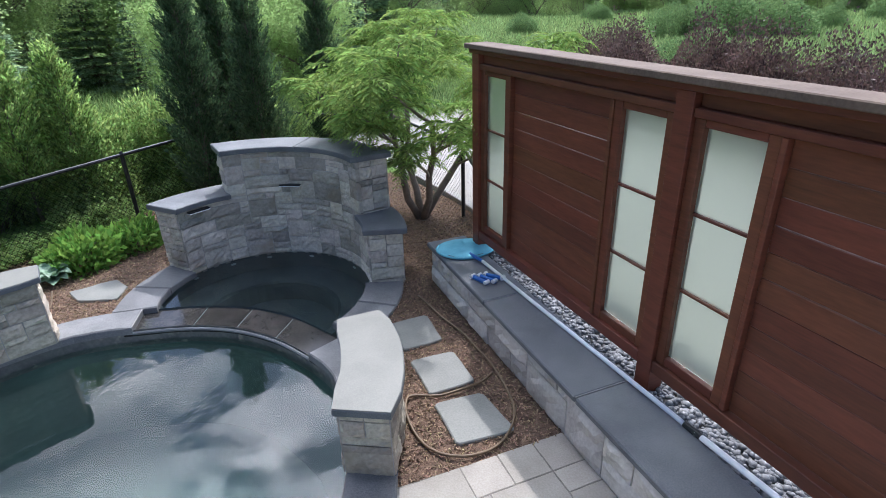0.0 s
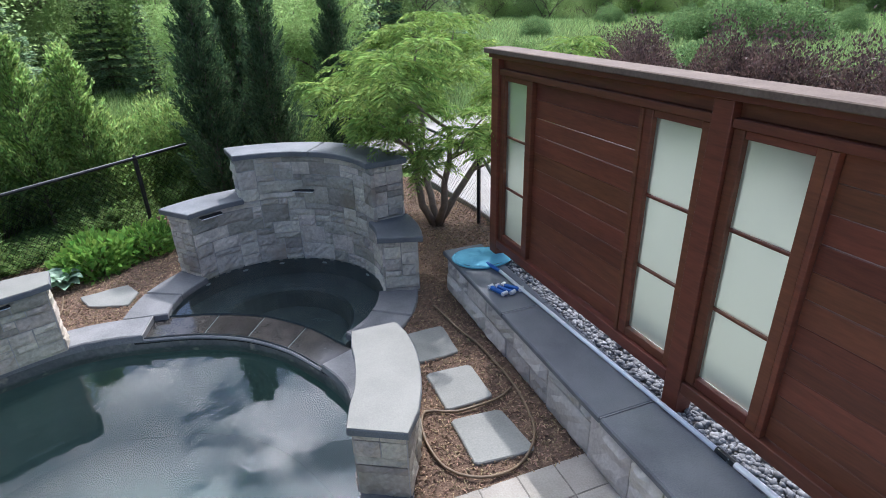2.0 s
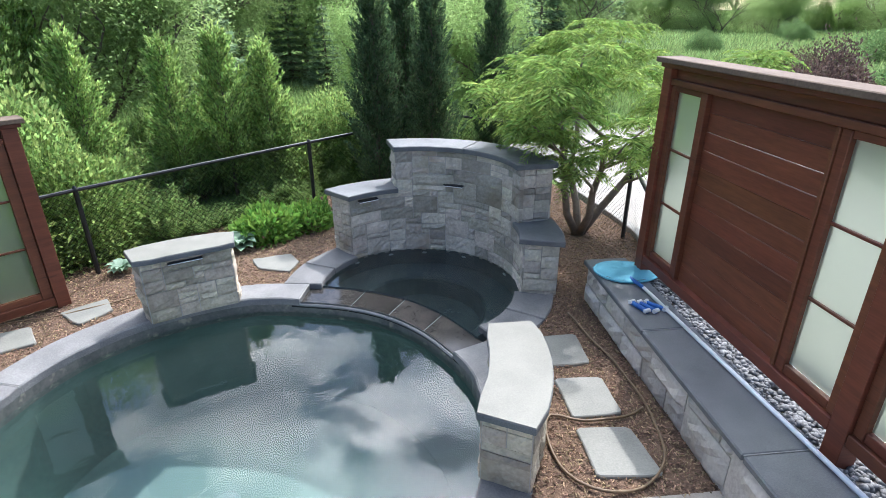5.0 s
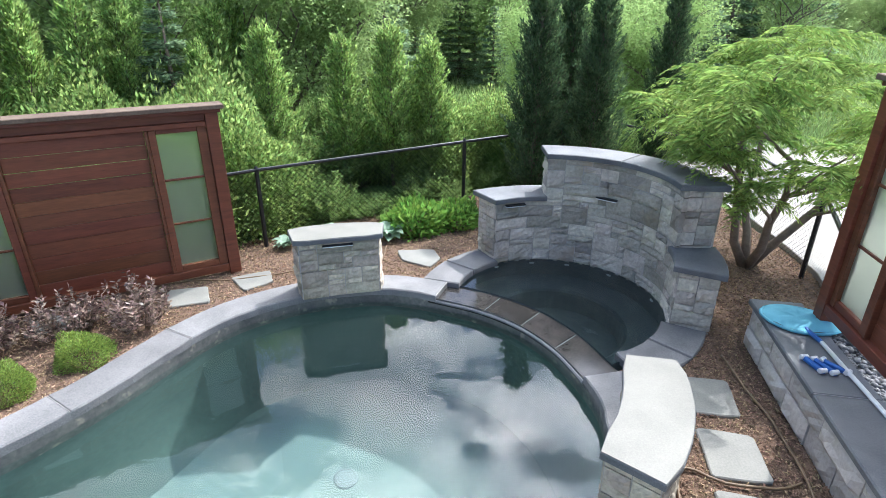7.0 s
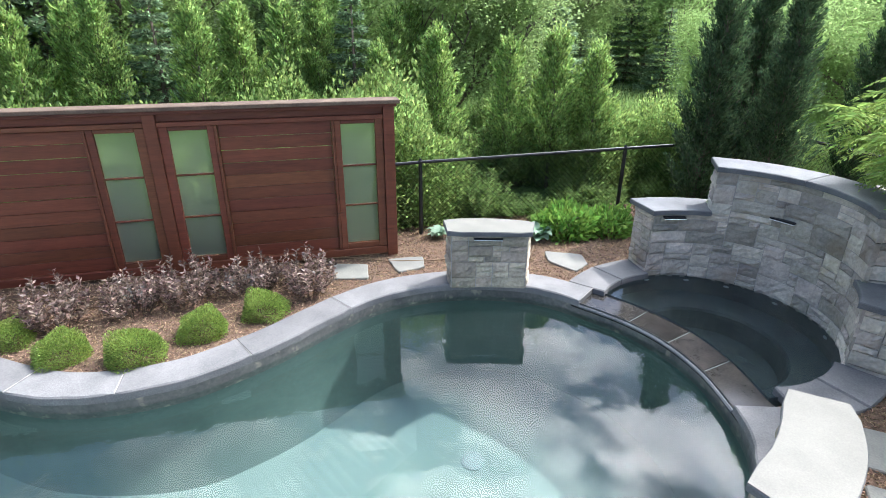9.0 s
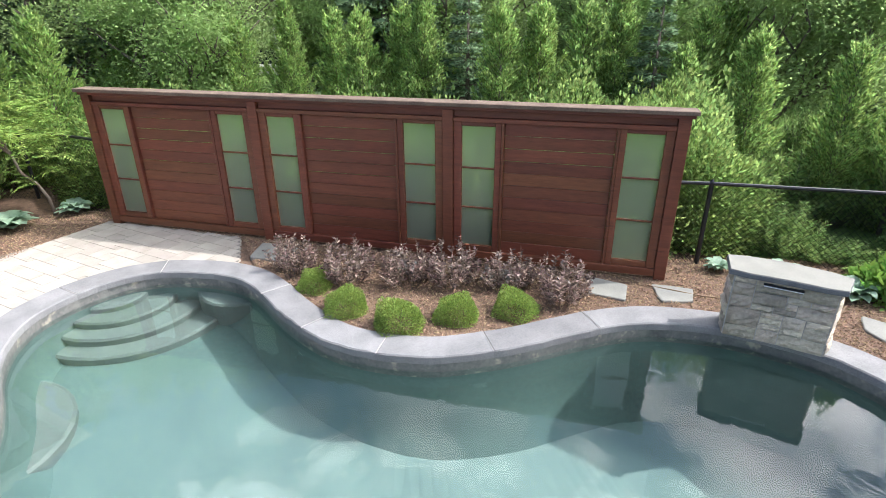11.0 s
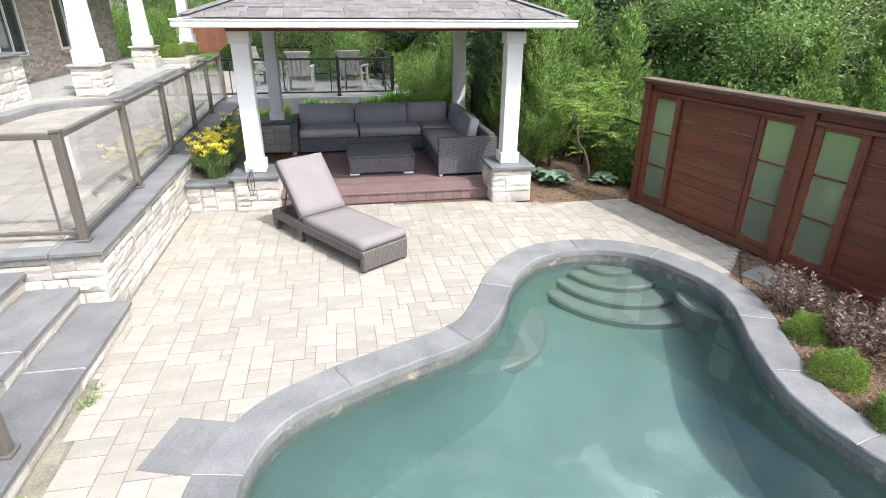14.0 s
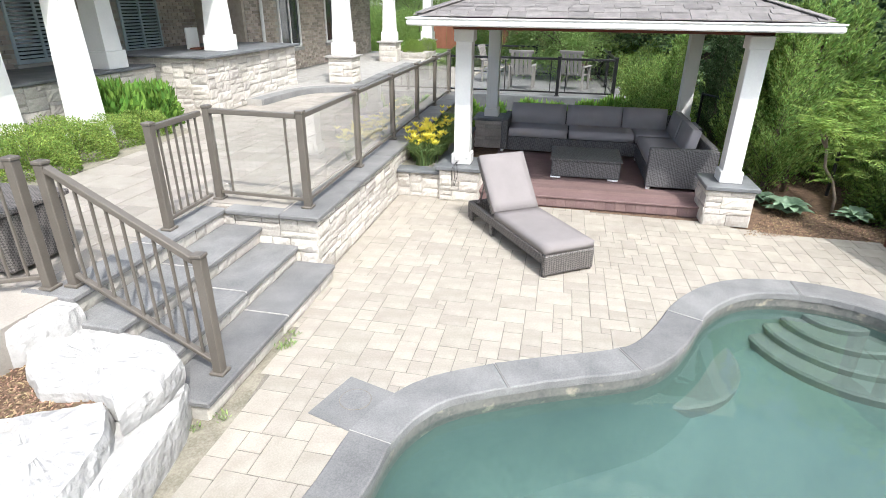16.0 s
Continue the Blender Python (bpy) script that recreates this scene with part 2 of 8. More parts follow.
LEAF_YOUNG = mat("young_tree_foliage", (0.37, 0.5, 0.19), (0.25, 0.38, 0.13), 0.7, 0.6, 10, 0, rnd=0.22, island=True, spec=0.06, translucent=0.68)
LEAF_BUSH = mat("dark_bush_foliage", (0.22, 0.33, 0.13), (0.12, 0.20, 0.075), 0.65, 1.5, 20, 0, rnd=0.4, island=True, spec=0.12, translucent=0.55)
LEAF_WEED = mat("wild_foliage", (0.32, 0.45, 0.15), (0.16, 0.26, 0.08), 0.55, 1.5, 20, 0, rnd=0.55, island=True, spec=0.12, translucent=0.6)
LEAF_TREE = mat("tree_foliage", (0.41, 0.52, 0.225), (0.28, 0.39, 0.15), 0.6, 0.5, 8, 0, rnd=0.22, island=True, spec=0.12, translucent=0.7)
LEAF_SPRUCE = mat("spruce_foliage", (0.31, 0.42, 0.24), (0.17, 0.26, 0.14), 0.7, 0.8, 12, 0, rnd=0.5, island=True, spec=0.12, translucent=0.62)
LEAF_BOX = mat("boxwood_foliage", (0.35, 0.46, 0.11), (0.16, 0.25, 0.05), 0.6, 3, 30, 0, rnd=0.5, island=True, translucent=0.45)
LEAF_PURPLE = mat("purple_weigela_foliage", (0.43, 0.32, 0.26), (0.1, 0.062, 0.052), 0.4, 3, 30, 0, rnd=0.68, island=True, translucent=0.35)
LEAF_PLUM = mat("purple_sandcherry_foliage", (0.20, 0.13, 0.105), (0.066, 0.042, 0.036), 0.5, 1, 12, 0, rnd=0.5, island=True, translucent=0.35)
LEAF_HOSTA = mat("hosta_leaf", (0.36, 0.48, 0.34), (0.23, 0.35, 0.23), 0.5, 5, 40, 0.1, rnd=0.3, island=True, translucent=0.35)
LEAF_GRASS = mat("grass_blade", (0.3, 0.4, 0.16), (0.19, 0.27, 0.1), 0.7, 0.4, 6, 0, rnd=0.5, island=True, spec=0.12, translucent=0.45)
PETAL = mat("yellow_petal", (0.90, 0.80, 0.13), (0.84, 0.70, 0.07), 0.6, 8, 50, 0, rnd=0.15, island=True, translucent=0.3)
FARSHINGLE = mat("distant_roof", (0.20, 0.19, 0.19), (0.14, 0.135, 0.135), 0.9, 1, 6, 0)
FARSIDING = mat("pale_siding", (0.60, 0.58, 0.54), (0.52, 0.50, 0.47), 0.8, 1, 6, 0)
REDWOOD = mat("distant_red_fence", (0.24, 0.09, 0.055), (0.16, 0.055, 0.03), 0.7, 3, 20, 0.2)
POOLDRAIN = mat("pool_drain_plastic", (0.150, 0.215, 0.208), (0.12, 0.175, 0.17), 0.6, 8, 60, 0.1)
DRAINPLASTIC = mat("white_drain_plastic", (0.62, 0.66, 0.64), (0.52, 0.56, 0.55), 0.5, 8, 60, 0.1)
WICKERCORD = mat("black_cord", (0.02, 0.02, 0.02), None, 0.5, 10, 50, 0)


def wicker(name, c):
    """Woven resin: two crossed wave bands drive colour and relief."""
    m = bpy.data.materials.new(name)
    m.use_nodes = True
    nt = m.node_tree
    N, Lk = nt.nodes, nt.links
    b = N["Principled BSDF"]
    co = N.new("ShaderNodeTexCoord")
    ch = N.new("ShaderNodeTexChecker")
    ch.inputs["Scale"].default_value = 58.0
    ch.inputs["Color1"].default_value = (*c, 1)
    ch.inputs["Color2"].default_value = (*[x * 0.42 for x in c], 1)
    nz = N.new("ShaderNodeTexNoise")
    nz.inputs["Scale"].default_value = 26.0
    mp = N.new("ShaderNodeMapping")
    mp.inputs["Rotation"].default_value = (0.5, 0.4, 0.78)
    Lk.new(co.outputs["Object"], mp.inputs["Vector"])
    Lk.new(mp.outputs[0], ch.inputs["Vector"])
    Lk.new(co.outputs["Object"], nz.inputs["Vector"])
    mx = N.new("ShaderNodeMixRGB")
    mx.blend_type = "MULTIPLY"
    mx.inputs["Fac"].default_value = 0.5
    Lk.new(ch.outputs["Color"], mx.inputs["Color1"])
    Lk.new(nz.outputs["Fac"], mx.inputs["Color2"])
    Lk.new(mx.outputs["Color"], b.inputs["Base Color"])
    bp = N.new("ShaderNodeBump")
    bp.inputs["Strength"].default_value, bp.inputs["Distance"].default_value = 0.6, 0.006
    Lk.new(ch.outputs["Fac"], bp.inputs["Height"])
    Lk.new(bp.outputs[0], b.inputs["Normal"])
    b.inputs["Roughness"].default_value = 0.65
    return m


WICKER = wicker("brown_grey_wicker", (0.21, 0.19, 0.175))
DARKWICKER = wicker("charcoal_wicker", (0.19, 0.185, 0.188))


def glass(name, color, rough, ior=1.45, bump=0.0, bscale=3.0, transmission=1.0):
    m = bpy.data.materials.new(name)
    m.use_nodes = True
    N, Lk = m.node_tree.nodes, m.node_tree.links
    b = N["Principled BSDF"]
    b.inputs["Base Color"].default_value = (*color, 1)
    b.inputs["Roughness"].default_value = rough
    b.inputs["IOR"].default_value = ior
    b.inputs["Transmission Weight"].default_value = transmission
    if bump:
        co = N.new("ShaderNodeTexCoord")
        nz = N.new("ShaderNodeTexNoise")
        nz.inputs["Scale"].default_value, nz.inputs["Detail"].default_value = bscale, 2.0
        nz.inputs["Distortion"].default_value = 0.6
        big = N.new("ShaderNodeTexNoise")
        big.inputs["Scale"].default_value = 0.55
        rp = N.new("ShaderNodeMath")
        rp.operation = "POWER"
        rp.inputs[1].default_value = 2.2
        mu = N.new("ShaderNodeMath")
        mu.operation = "MULTIPLY"
        bp = N.new("ShaderNodeBump")
        bp.inputs["Strength"].default_value, bp.inputs["Distance"].default_value = bump, 0.02
        Lk.new(co.outputs["Object"], nz.inputs["Vector"])
        Lk.new(co.outputs["Object"], big.inputs["Vector"])
        Lk.new(big.outputs["Fac"], rp.inputs[0])
        Lk.new(rp.outputs[0], mu.inputs[0])
        Lk.new(nz.outputs["Fac"], mu.inputs[1])
        Lk.new(mu.outputs[0], bp.inputs["Height"])
        Lk.new(bp.outputs[0], b.inputs["Normal"])
    return m


def water(name, color):
    """Clear water: refraction below, sky and trees mirrored on gentle ripples."""
    m = bpy.data.materials.new(name)
    m.use_nodes = True
    N, Lk = m.node_tree.nodes, m.node_tree.links
    N.remove(N["Principled BSDF"])
    rf, gl, fr = N.new("ShaderNodeBsdfRefraction"), N.new("ShaderNodeBsdfGlossy"), N.new("ShaderNodeFresnel")
    rf.inputs["Color"].default_value, rf.inputs["IOR"].default_value, rf.inputs["Roughness"].default_value = (*color, 1), 1.333, 0.0
    gl.inputs["Roughness"].default_value = 0.0
    fr.inputs["IOR"].default_value = 1.333
    mu = N.new("ShaderNodeMath")
    mu.operation, mu.use_clamp = "MULTIPLY", True
    mu.inputs[1].default_value = 1.9
    co = N.new("ShaderNodeTexCoord")
    nz, big = N.new("ShaderNodeTexNoise"), N.new("ShaderNodeTexNoise")
    nz.inputs["Scale"].default_value, nz.inputs["Detail"].default_value, nz.inputs["Distortion"].default_value = 3.6, 2.5, 0.5
    big.inputs["Scale"].default_value, big.inputs["Detail"].default_value = 0.6, 1.0
    ad = N.new("ShaderNodeMath")
    ad.operation = "MULTIPLY_ADD"
    ad.inputs[1].default_value = 0.35
    bp = N.new("ShaderNodeBump")
    bp.inputs["Strength"].default_value, bp.inputs["Distance"].default_value = 0.30, 0.02
    mx = N.new("ShaderNodeMixShader")
    Lk.new(co.outputs["Object"], nz.inputs["Vector"])
    Lk.new(co.outputs["Object"], big.inputs["Vector"])
    Lk.new(nz.outputs["Fac"], ad.inputs[0])
    Lk.new(big.outputs["Fac"], ad.inputs[2])
    Lk.new(ad.outputs[0], bp.inputs["Height"])
    Lk.new(bp.outputs[0], gl.inputs["Normal"])
    Lk.new(bp.outputs[0], rf.inputs["Normal"])
    Lk.new(fr.outputs[0], mu.inputs[0])
    Lk.new(mu.outputs[0], mx.inputs[0])
    Lk.new(rf.outputs[0], mx.inputs[1])
    Lk.new(gl.outputs[0], mx.inputs[2])
    df = N.new("ShaderNodeBsdfDiffuse")  # haze of faintly cloudy water, painted as teal diffuse on the surface
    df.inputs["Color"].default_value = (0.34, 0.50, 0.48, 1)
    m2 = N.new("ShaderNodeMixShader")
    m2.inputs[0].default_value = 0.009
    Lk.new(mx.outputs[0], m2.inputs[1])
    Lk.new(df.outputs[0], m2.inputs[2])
    Lk.new(m2.outputs[0], N["Material Output"].inputs["Surface"])
    return m


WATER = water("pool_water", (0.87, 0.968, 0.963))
FROST = glass("frosted_glass", (0.49, 0.56, 0.48), 0.36, 1.2, transmission=0.93)


def frost_scatter(m):
    """Etched face of the panes: part of the light from behind is spread evenly."""
    N, Lk = m.node_tree.nodes, m.node_tree.links
    tr = N.new("ShaderNodeBsdfTranslucent")
    tr.inputs["Color"].default_value = (0.84, 0.92, 0.90, 1)
    ms = N.new("ShaderNodeMixShader")
    ms.inputs[0].default_value = 0.036
    Lk.new(N["Principled BSDF"].outputs[0], ms.inputs[1])
    Lk.new(tr.outputs[0], ms.inputs[2])
    Lk.new(ms.outputs[0], N["Material Output"].inputs["Surface"])


frost_scatter(FROST)
CLEAR = glass("clear_glass", (0.97, 0.985, 0.98), 0.0, 1.45)
PALEJOINT = mat("pale_mortar_joint", (0.46, 0.44, 0.41), None, 0.9, 10, 60, 0.2)
GREYFLAG = mat("grey_flag_paving", (0.20, 0.196, 0.192), (0.15, 0.147, 0.143), 0.85, 3, 60, 0.3)
# white chair paint darkened to grey: the shaded side put into the colour
SHADEWOOD = mat("shade_grey_paint", (0.24, 0.225, 0.21), (0.18, 0.17, 0.158), 0.7, 4, 50, 0.2)
TERRACEPAVE = mat("terrace_paver", (0.38, 0.345, 0.30), (0.31, 0.28, 0.24), 0.9, 4, 70, 0.3)
TERRACE_FIELD = mat("terrace_paver_field", (0.33, 0.30, 0.262), (0.26, 0.235, 0.20), 0.9, 5, 80, 0.3, 0.005, rnd=0.12, island=True)

# ---- building tools ----
WORLD = {}
rng = random.Random(7)


class Mb:
    """Gathers vertices and faces for one mesh."""

    def __init__(self):
        self.v, self.f = [], []

    def add(self, vs, fs):
        n = len(self.v)
        self.v.extend(tuple(p) for p in vs)
        self.f.extend(tuple(i + n for i in q) for q in fs)
        return self

    def box(self, m, sx, sy, sz, c=0.006):
        """A chamfered box of full sizes sx, sy, sz, centred on the pose m."""
        hx, hy, hz = sx / 2, sy / 2, sz / 2
        c = min(c, hx * 0.45, hy * 0.45, hz * 0.45)
        vs, idx = [], {}
        for x in (-1, 1):
            for y in (-1, 1):
                for z in (-1, 1):
                    for a in range(3):
                        p = [x * (hx - c), y * (hy - c), z * (hz - c)]
                        p[a] = (x * hx, y * hy, z * hz)[a]
                        idx[x, y, z, a] = len(vs)
                        vs.append(m @ Vector(p))
        fs = []
        for a in range(3):
            b, d = (a + 1) % 3, (a + 2) % 3
            for s in (-1, 1):
                q = []
                for t, w in ((-1, -1), (1, -1), (1, 1), (-1, 1)):
                    k = [0, 0, 0]
                    k[a], k[b], k[d] = s, t, w
                    q.append(idx[(*k, a)])
                fs.append(q if s > 0 else q[::-1])
            for s in (-1, 1):
                for t in (-1, 1):
                    k1, k2 = [0, 0, 0], [0, 0, 0]
                    k1[a], k1[b], k1[d] = s, t, -1
                    k2[a], k2[b], k2[d] = s, t, 1
                    q = [idx[(*k1, a)], idx[(*k1, b)], idx[(*k2, b)], idx[(*k2, a)]]
                    fs.append(q if s * t > 0 else q[::-1])
        for x in (-1, 1):
            for y in (-1, 1):
                for z in (-1, 1):
                    q = [idx[x, y, z, 0], idx[x, y, z, 1], idx[x, y, z, 2]]
                    fs.append(q if x * y * z > 0 else q[::-1])
        return self.add(vs, fs)

    def prism(self, pts, z0, z1, c=0.0):
        """A solid over a closed outline, with a small top chamfer."""
        n = len(pts)
        area = sum(pts[i][0] * pts[(i + 1) % n][1] - pts[(i + 1) % n][0] * pts[i][1] for i in range(n))
        pts = list(pts) if area > 0 else list(pts)[::-1]
        ins = offset_loop(pts, -c) if c else pts
        vs = [(x, y, z0) for x, y in pts] + [(x, y, z1 - c) for x, y in pts] + [(x, y, z1) for x, y in ins]
        fs = [tuple(range(n))[::-1], tuple(range(2 * n, 3 * n))]
        for i in range(n):
            j = (i + 1) % n
            fs.append((i, j, n + j, n + i))
            fs.append((n + i, n + j, 2 * n + j, 2 * n + i))
        return self.add(vs, fs)

    def tube(self, pts, r, k=6, r2=None):
        """A round bar along points, tapering from r to r2."""
        pts = [Vector(p) for p in pts]
        n = len(pts)
        vs = []
        up = Vector((0.13, 0.2, 1)).normalized()
        for i, p in enumerate(pts):
            d = (pts[min(i + 1, n - 1)] - pts[max(i - 1, 0)]).normalized()
            a = d.cross(up)
            if a.length < 0.05:
                a = d.cross(Vector((1, 0, 0)))
            a.normalize()
            b = d.cross(a)
            rr = r + ((r if r2 is None else r2) - r) * i / max(1, n - 1)
            vs += [p + (a * math.cos(2 * math.pi * j / k) + b * math.sin(2 * math.pi * j / k)) * rr for j in range(k)]
        fs = [(i * k + j, i * k + (j + 1) % k, (i + 1) * k + (j + 1) % k, (i + 1) * k + j) for i in range(n - 1) for j in range(k)]
        fs += [tuple(range(k))[::-1], tuple(range((n - 1) * k, n * k))]
        return self.add(vs, fs)


def offset_loop(pts, d):
    """A closed counter-clockwise outline moved outwards by d."""
    n, out = len(pts), []
    for i in range(n):
        a, b = Vector(pts[i - 1][:2]), Vector(pts[(i + 1) % n][:2])
        t = (b - a)
        t = t.normalized() if t.length else Vector((1, 0))
        out.append((pts[i][0] + t.y * d, pts[i][1] - t.x * d))
    return out


def smooth_curve(pts, closed=False, step=0.1):
    """A Catmull-Rom curve through points, as even steps."""
    n, out = len(pts), []
    for i in range(n if closed else n - 1):
        if closed:
            p = [Vector(pts[(i + k) % n][:2]) for k in (-1, 0, 1, 2)]
        else:
            p = [Vector(pts[min(max(i + k, 0), n - 1)][:2]) for k in (-1, 0, 1, 2)]
        m = max(1, int((p[2] - p[1]).length / step))
        for j in range(m):
            t = j / m
            q = 0.5 * ((2 * p[1]) + (p[2] - p[0]) * t + (2 * p[0] - 5 * p[1] + 4 * p[2] - p[3]) * t * t + (3 * p[1] - p[0] - 3 * p[2] + p[3]) * t ** 3)
            out.append((q.x, q.y))
    if not closed:
        out.append(tuple(pts[-1][:2]))
    return out


def inside(p, poly):
    x, y, r = p[0], p[1], False
    for i in range(len(poly)):
        (x1, y1), (x2, y2) = poly[i - 1], poly[i]
        if (y1 > y) != (y2 > y) and x < (x2 - x1) * (y - y1) / (y2 - y1) + x1:
            r = not r
    return r


def thing(name, label, category, at=(0, 0, 0), group="", kind=""):
    ob = new(name)
    ob.empty_display_size = 0.1
    ob.matrix_basis = Matrix.Translation(at)
    WORLD[ob.name] = ob.matrix_basis.copy()
    return tagged(ob, label, category, group, kind)


def link_mesh(name, me, material, parent=None, label=""):
    me.materials.append(material)
    ob = new(name, me)
    if parent is not None:
        ob.parent = parent
        ob.matrix_parent_inverse = WORLD.get(parent.name, Matrix()).inverted()
    if label:
        ob["label"] = label
    return ob


def part(name, mb, material, parent=None, label="", smooth=False):
    """Links a gathered mesh as one object under a thing or a part."""
    me = bpy.data.meshes.new(name)
    me.from_pydata(mb.v, [], mb.f)
    if smooth:
        me.shade_smooth()
    me.update()
    return link_mesh(name, me, material, parent, label)


def solid(name, mb, material, label, category, group="", kind="", smooth=False):
    """A thing that is one mesh."""
    return tagged(part(name, mb, material, None, "", smooth), label, category, group, kind)


def rot(ax, ay, az=0.0):
    return Euler((ax, ay, az)).to_matrix().to_4x4()


def frame2(o, d):
    """Pose with local x along the plan direction d, at o."""
    return Matrix.Translation(o) @ Matrix.Rotation(math.atan2(d[1], d[0]), 4, "Z")


U = Vector((-0.4604, 0.8877))
V = Vector((-0.8877, -0.4604))
OUV = Vector((-6.9, -4.4))


def uv(a, b):
    p = OUV + U * a + V * b
    return (p.x, p.y)


def uvbox(mb, u0, u1, v0, v1, z0, z1, c=0.006):
    p = uv((u0 + u1) / 2, (v0 + v1) / 2)
    return mb.box(frame2((*p, (z0 + z1) / 2), U), u1 - u0, v1 - v0, z1 - z0, c)


# ---- stone facing ----
def ashlar(nu, nz, free, r, sizes):
    """Random rectangles that fill a grid of cells."""
    used, out = set(), []
    for j in range(nz):
        for i in range(nu):
            if (i, j) in used or not free(i, j):
                continue
            w, h = r.choice(sizes)
            while w > 1 and any((i + k, j) in used or i + k >= nu or not free(i + k, j) for k in range(w)):
                w -= 1
            while h > 1 and (j + h > nz or any((i + k, j + h - 1) in used or not free(i + k, j + h - 1) for k in range(w))):
                h -= 1
            if w == 1:
                h = 1
            if i + w == nu - 1 and not (i + w, j) in used and all(free(i + w, j + q) and (i + w, j + q) not in used for q in range(h)):
                w += 1
            for a in range(w):
                for b in range(h):
                    used.add((i + a, j + b))
            out.append((i, j, w, h))
    return out


def stone_face(parent, point, length, z0, z1, seed, material, unit=(0.095, 0.075), top=None, relief=0.02, name="stone",
               sizes=((3, 2), (4, 2), (4, 2), (3, 2), (2, 2), (5, 2), (3, 1), (2, 1), (3, 2), (4, 3))):
    """Rough-faced blocks on a wall. point(s, d) gives the plan place s along the face and d out of it."""
    r = random.Random(seed)
    nu, nz = max(1, round(length / unit[0])), max(1, round((z1 - z0) / unit[1]))
    du, dz = length / nu, (z1 - z0) / nz
    free = (lambda i, j: True) if top is None else (lambda i, j: z0 + (j + 1) * dz <= top((i + 0.5) * du) + 0.02)
    for i, j, w, h in ashlar(nu, nz, free, r, sizes):
        g = 0.0028
        s0, s1 = i * du + g + r.uniform(-0.001, 0.003), (i + w) * du - g - r.uniform(-0.001, 0.003)
        a, b = z0 + j * dz + g + r.uniform(-0.001, 0.002), z0 + (j + h) * dz - g - r.uniform(-0.001, 0.002)
        mb = Mb()
        n, m = 3 + min(4, w), 2 + min(3, h)
        base = 0.011 + r.random() * relief
        ti, tj = r.uniform(-0.5, 0.5) * relief, r.uniform(-0.6, 0.4) * relief
        vs, fs = [], []
        for q in range(m + 1):
            for p in range(n + 1):
                x, y = p / n, q / m
                edge = min(x, 1 - x, y * 1.0, 1 - y)
                d = base * (0.55 if edge == 0 else 1.0) + (0 if edge == 0 else ti * (x - 0.5) + tj * (y - 0.5) + r.uniform(-0.30, 0.42) * relief)
                jx = 0 if x in (0, 1) else r.uniform(-0.15, 0.15) / n
                xy = point(s0 + (s1 - s0) * (x + jx), d)
                vs.append((xy[0], xy[1], a + (b - a) * y))
        k = n + 1
        fs = [(q * k + p, q * k + p + 1, (q + 1) * k + p + 1, (q + 1) * k + p) for q in range(m) for p in range(n)]
        rim = [p for p in range(n + 1)] + [q * k + n for q in range(1, m + 1)] + [m * k + p for p in range(n - 1, -1, -1)] + [q * k for q in range(m - 1, 0, -1)]
        nb = len(vs)
        for e in rim:
            p, q = e % k, e // k
            xy = point(s0 + (s1 - s0) * p / n, -0.03)
            vs.append((xy[0], xy[1], a + (b - a) * q / m))
        L = len(rim)
        fs += [(rim[(e + 1) % L], rim[e], nb + e, nb + (e + 1) % L) for e in range(L)]
        mb.add(vs, fs)
        part(name, mb, material, parent)


RUBBLE = ((3, 2), (4, 2), (2, 1), (3, 1), (4, 3), (5, 2), (3, 3), (2, 2), (4, 1), (3, 2), (2, 1), (2, 2))


def straight(a, b):
    """Face function along a straight line from a to b; outside lies to the right of it."""
    a, b = Vector(a[:2]), Vector(b[:2])
    t = (b - a).normalized()
    nrm = Vector((t.y, -t.x))
    return (lambda s, d: tuple(a + t * s + nrm * d)), (b - a).length


def along(pts):
    """Face function along a polyline; outside lies to the right of it."""
    P = [Vector(p[:2]) for p in pts]
    acc = [0.0]
    for i in range(1, len(P)):
        acc.append(acc[-1] + (P[i] - P[i - 1]).length)

    def f(s, d):
        s = min(max(s, 0), acc[-1])
        i = 1
        while i < len(P) - 1 and acc[i] < s:
            i += 1
        t = (P[i] - P[i - 1]).normalized()
        p = P[i - 1] + t * (s - acc[i - 1])
        return (p.x + t.y * d, p.y - t.x * d)
    return f, acc[-1]


# ---- plan of the pool ----
SPILL_FRONT = [(-1.10, 5.02), (-0.65, 4.90), (-0.24, 4.68), (0.10, 4.34), (0.34, 3.94)]
SPILL_BACK = [(-0.98, 5.38), (-0.50, 5.24), (-0.05, 5.00), (0.31, 4.64), (0.58, 4.20)]
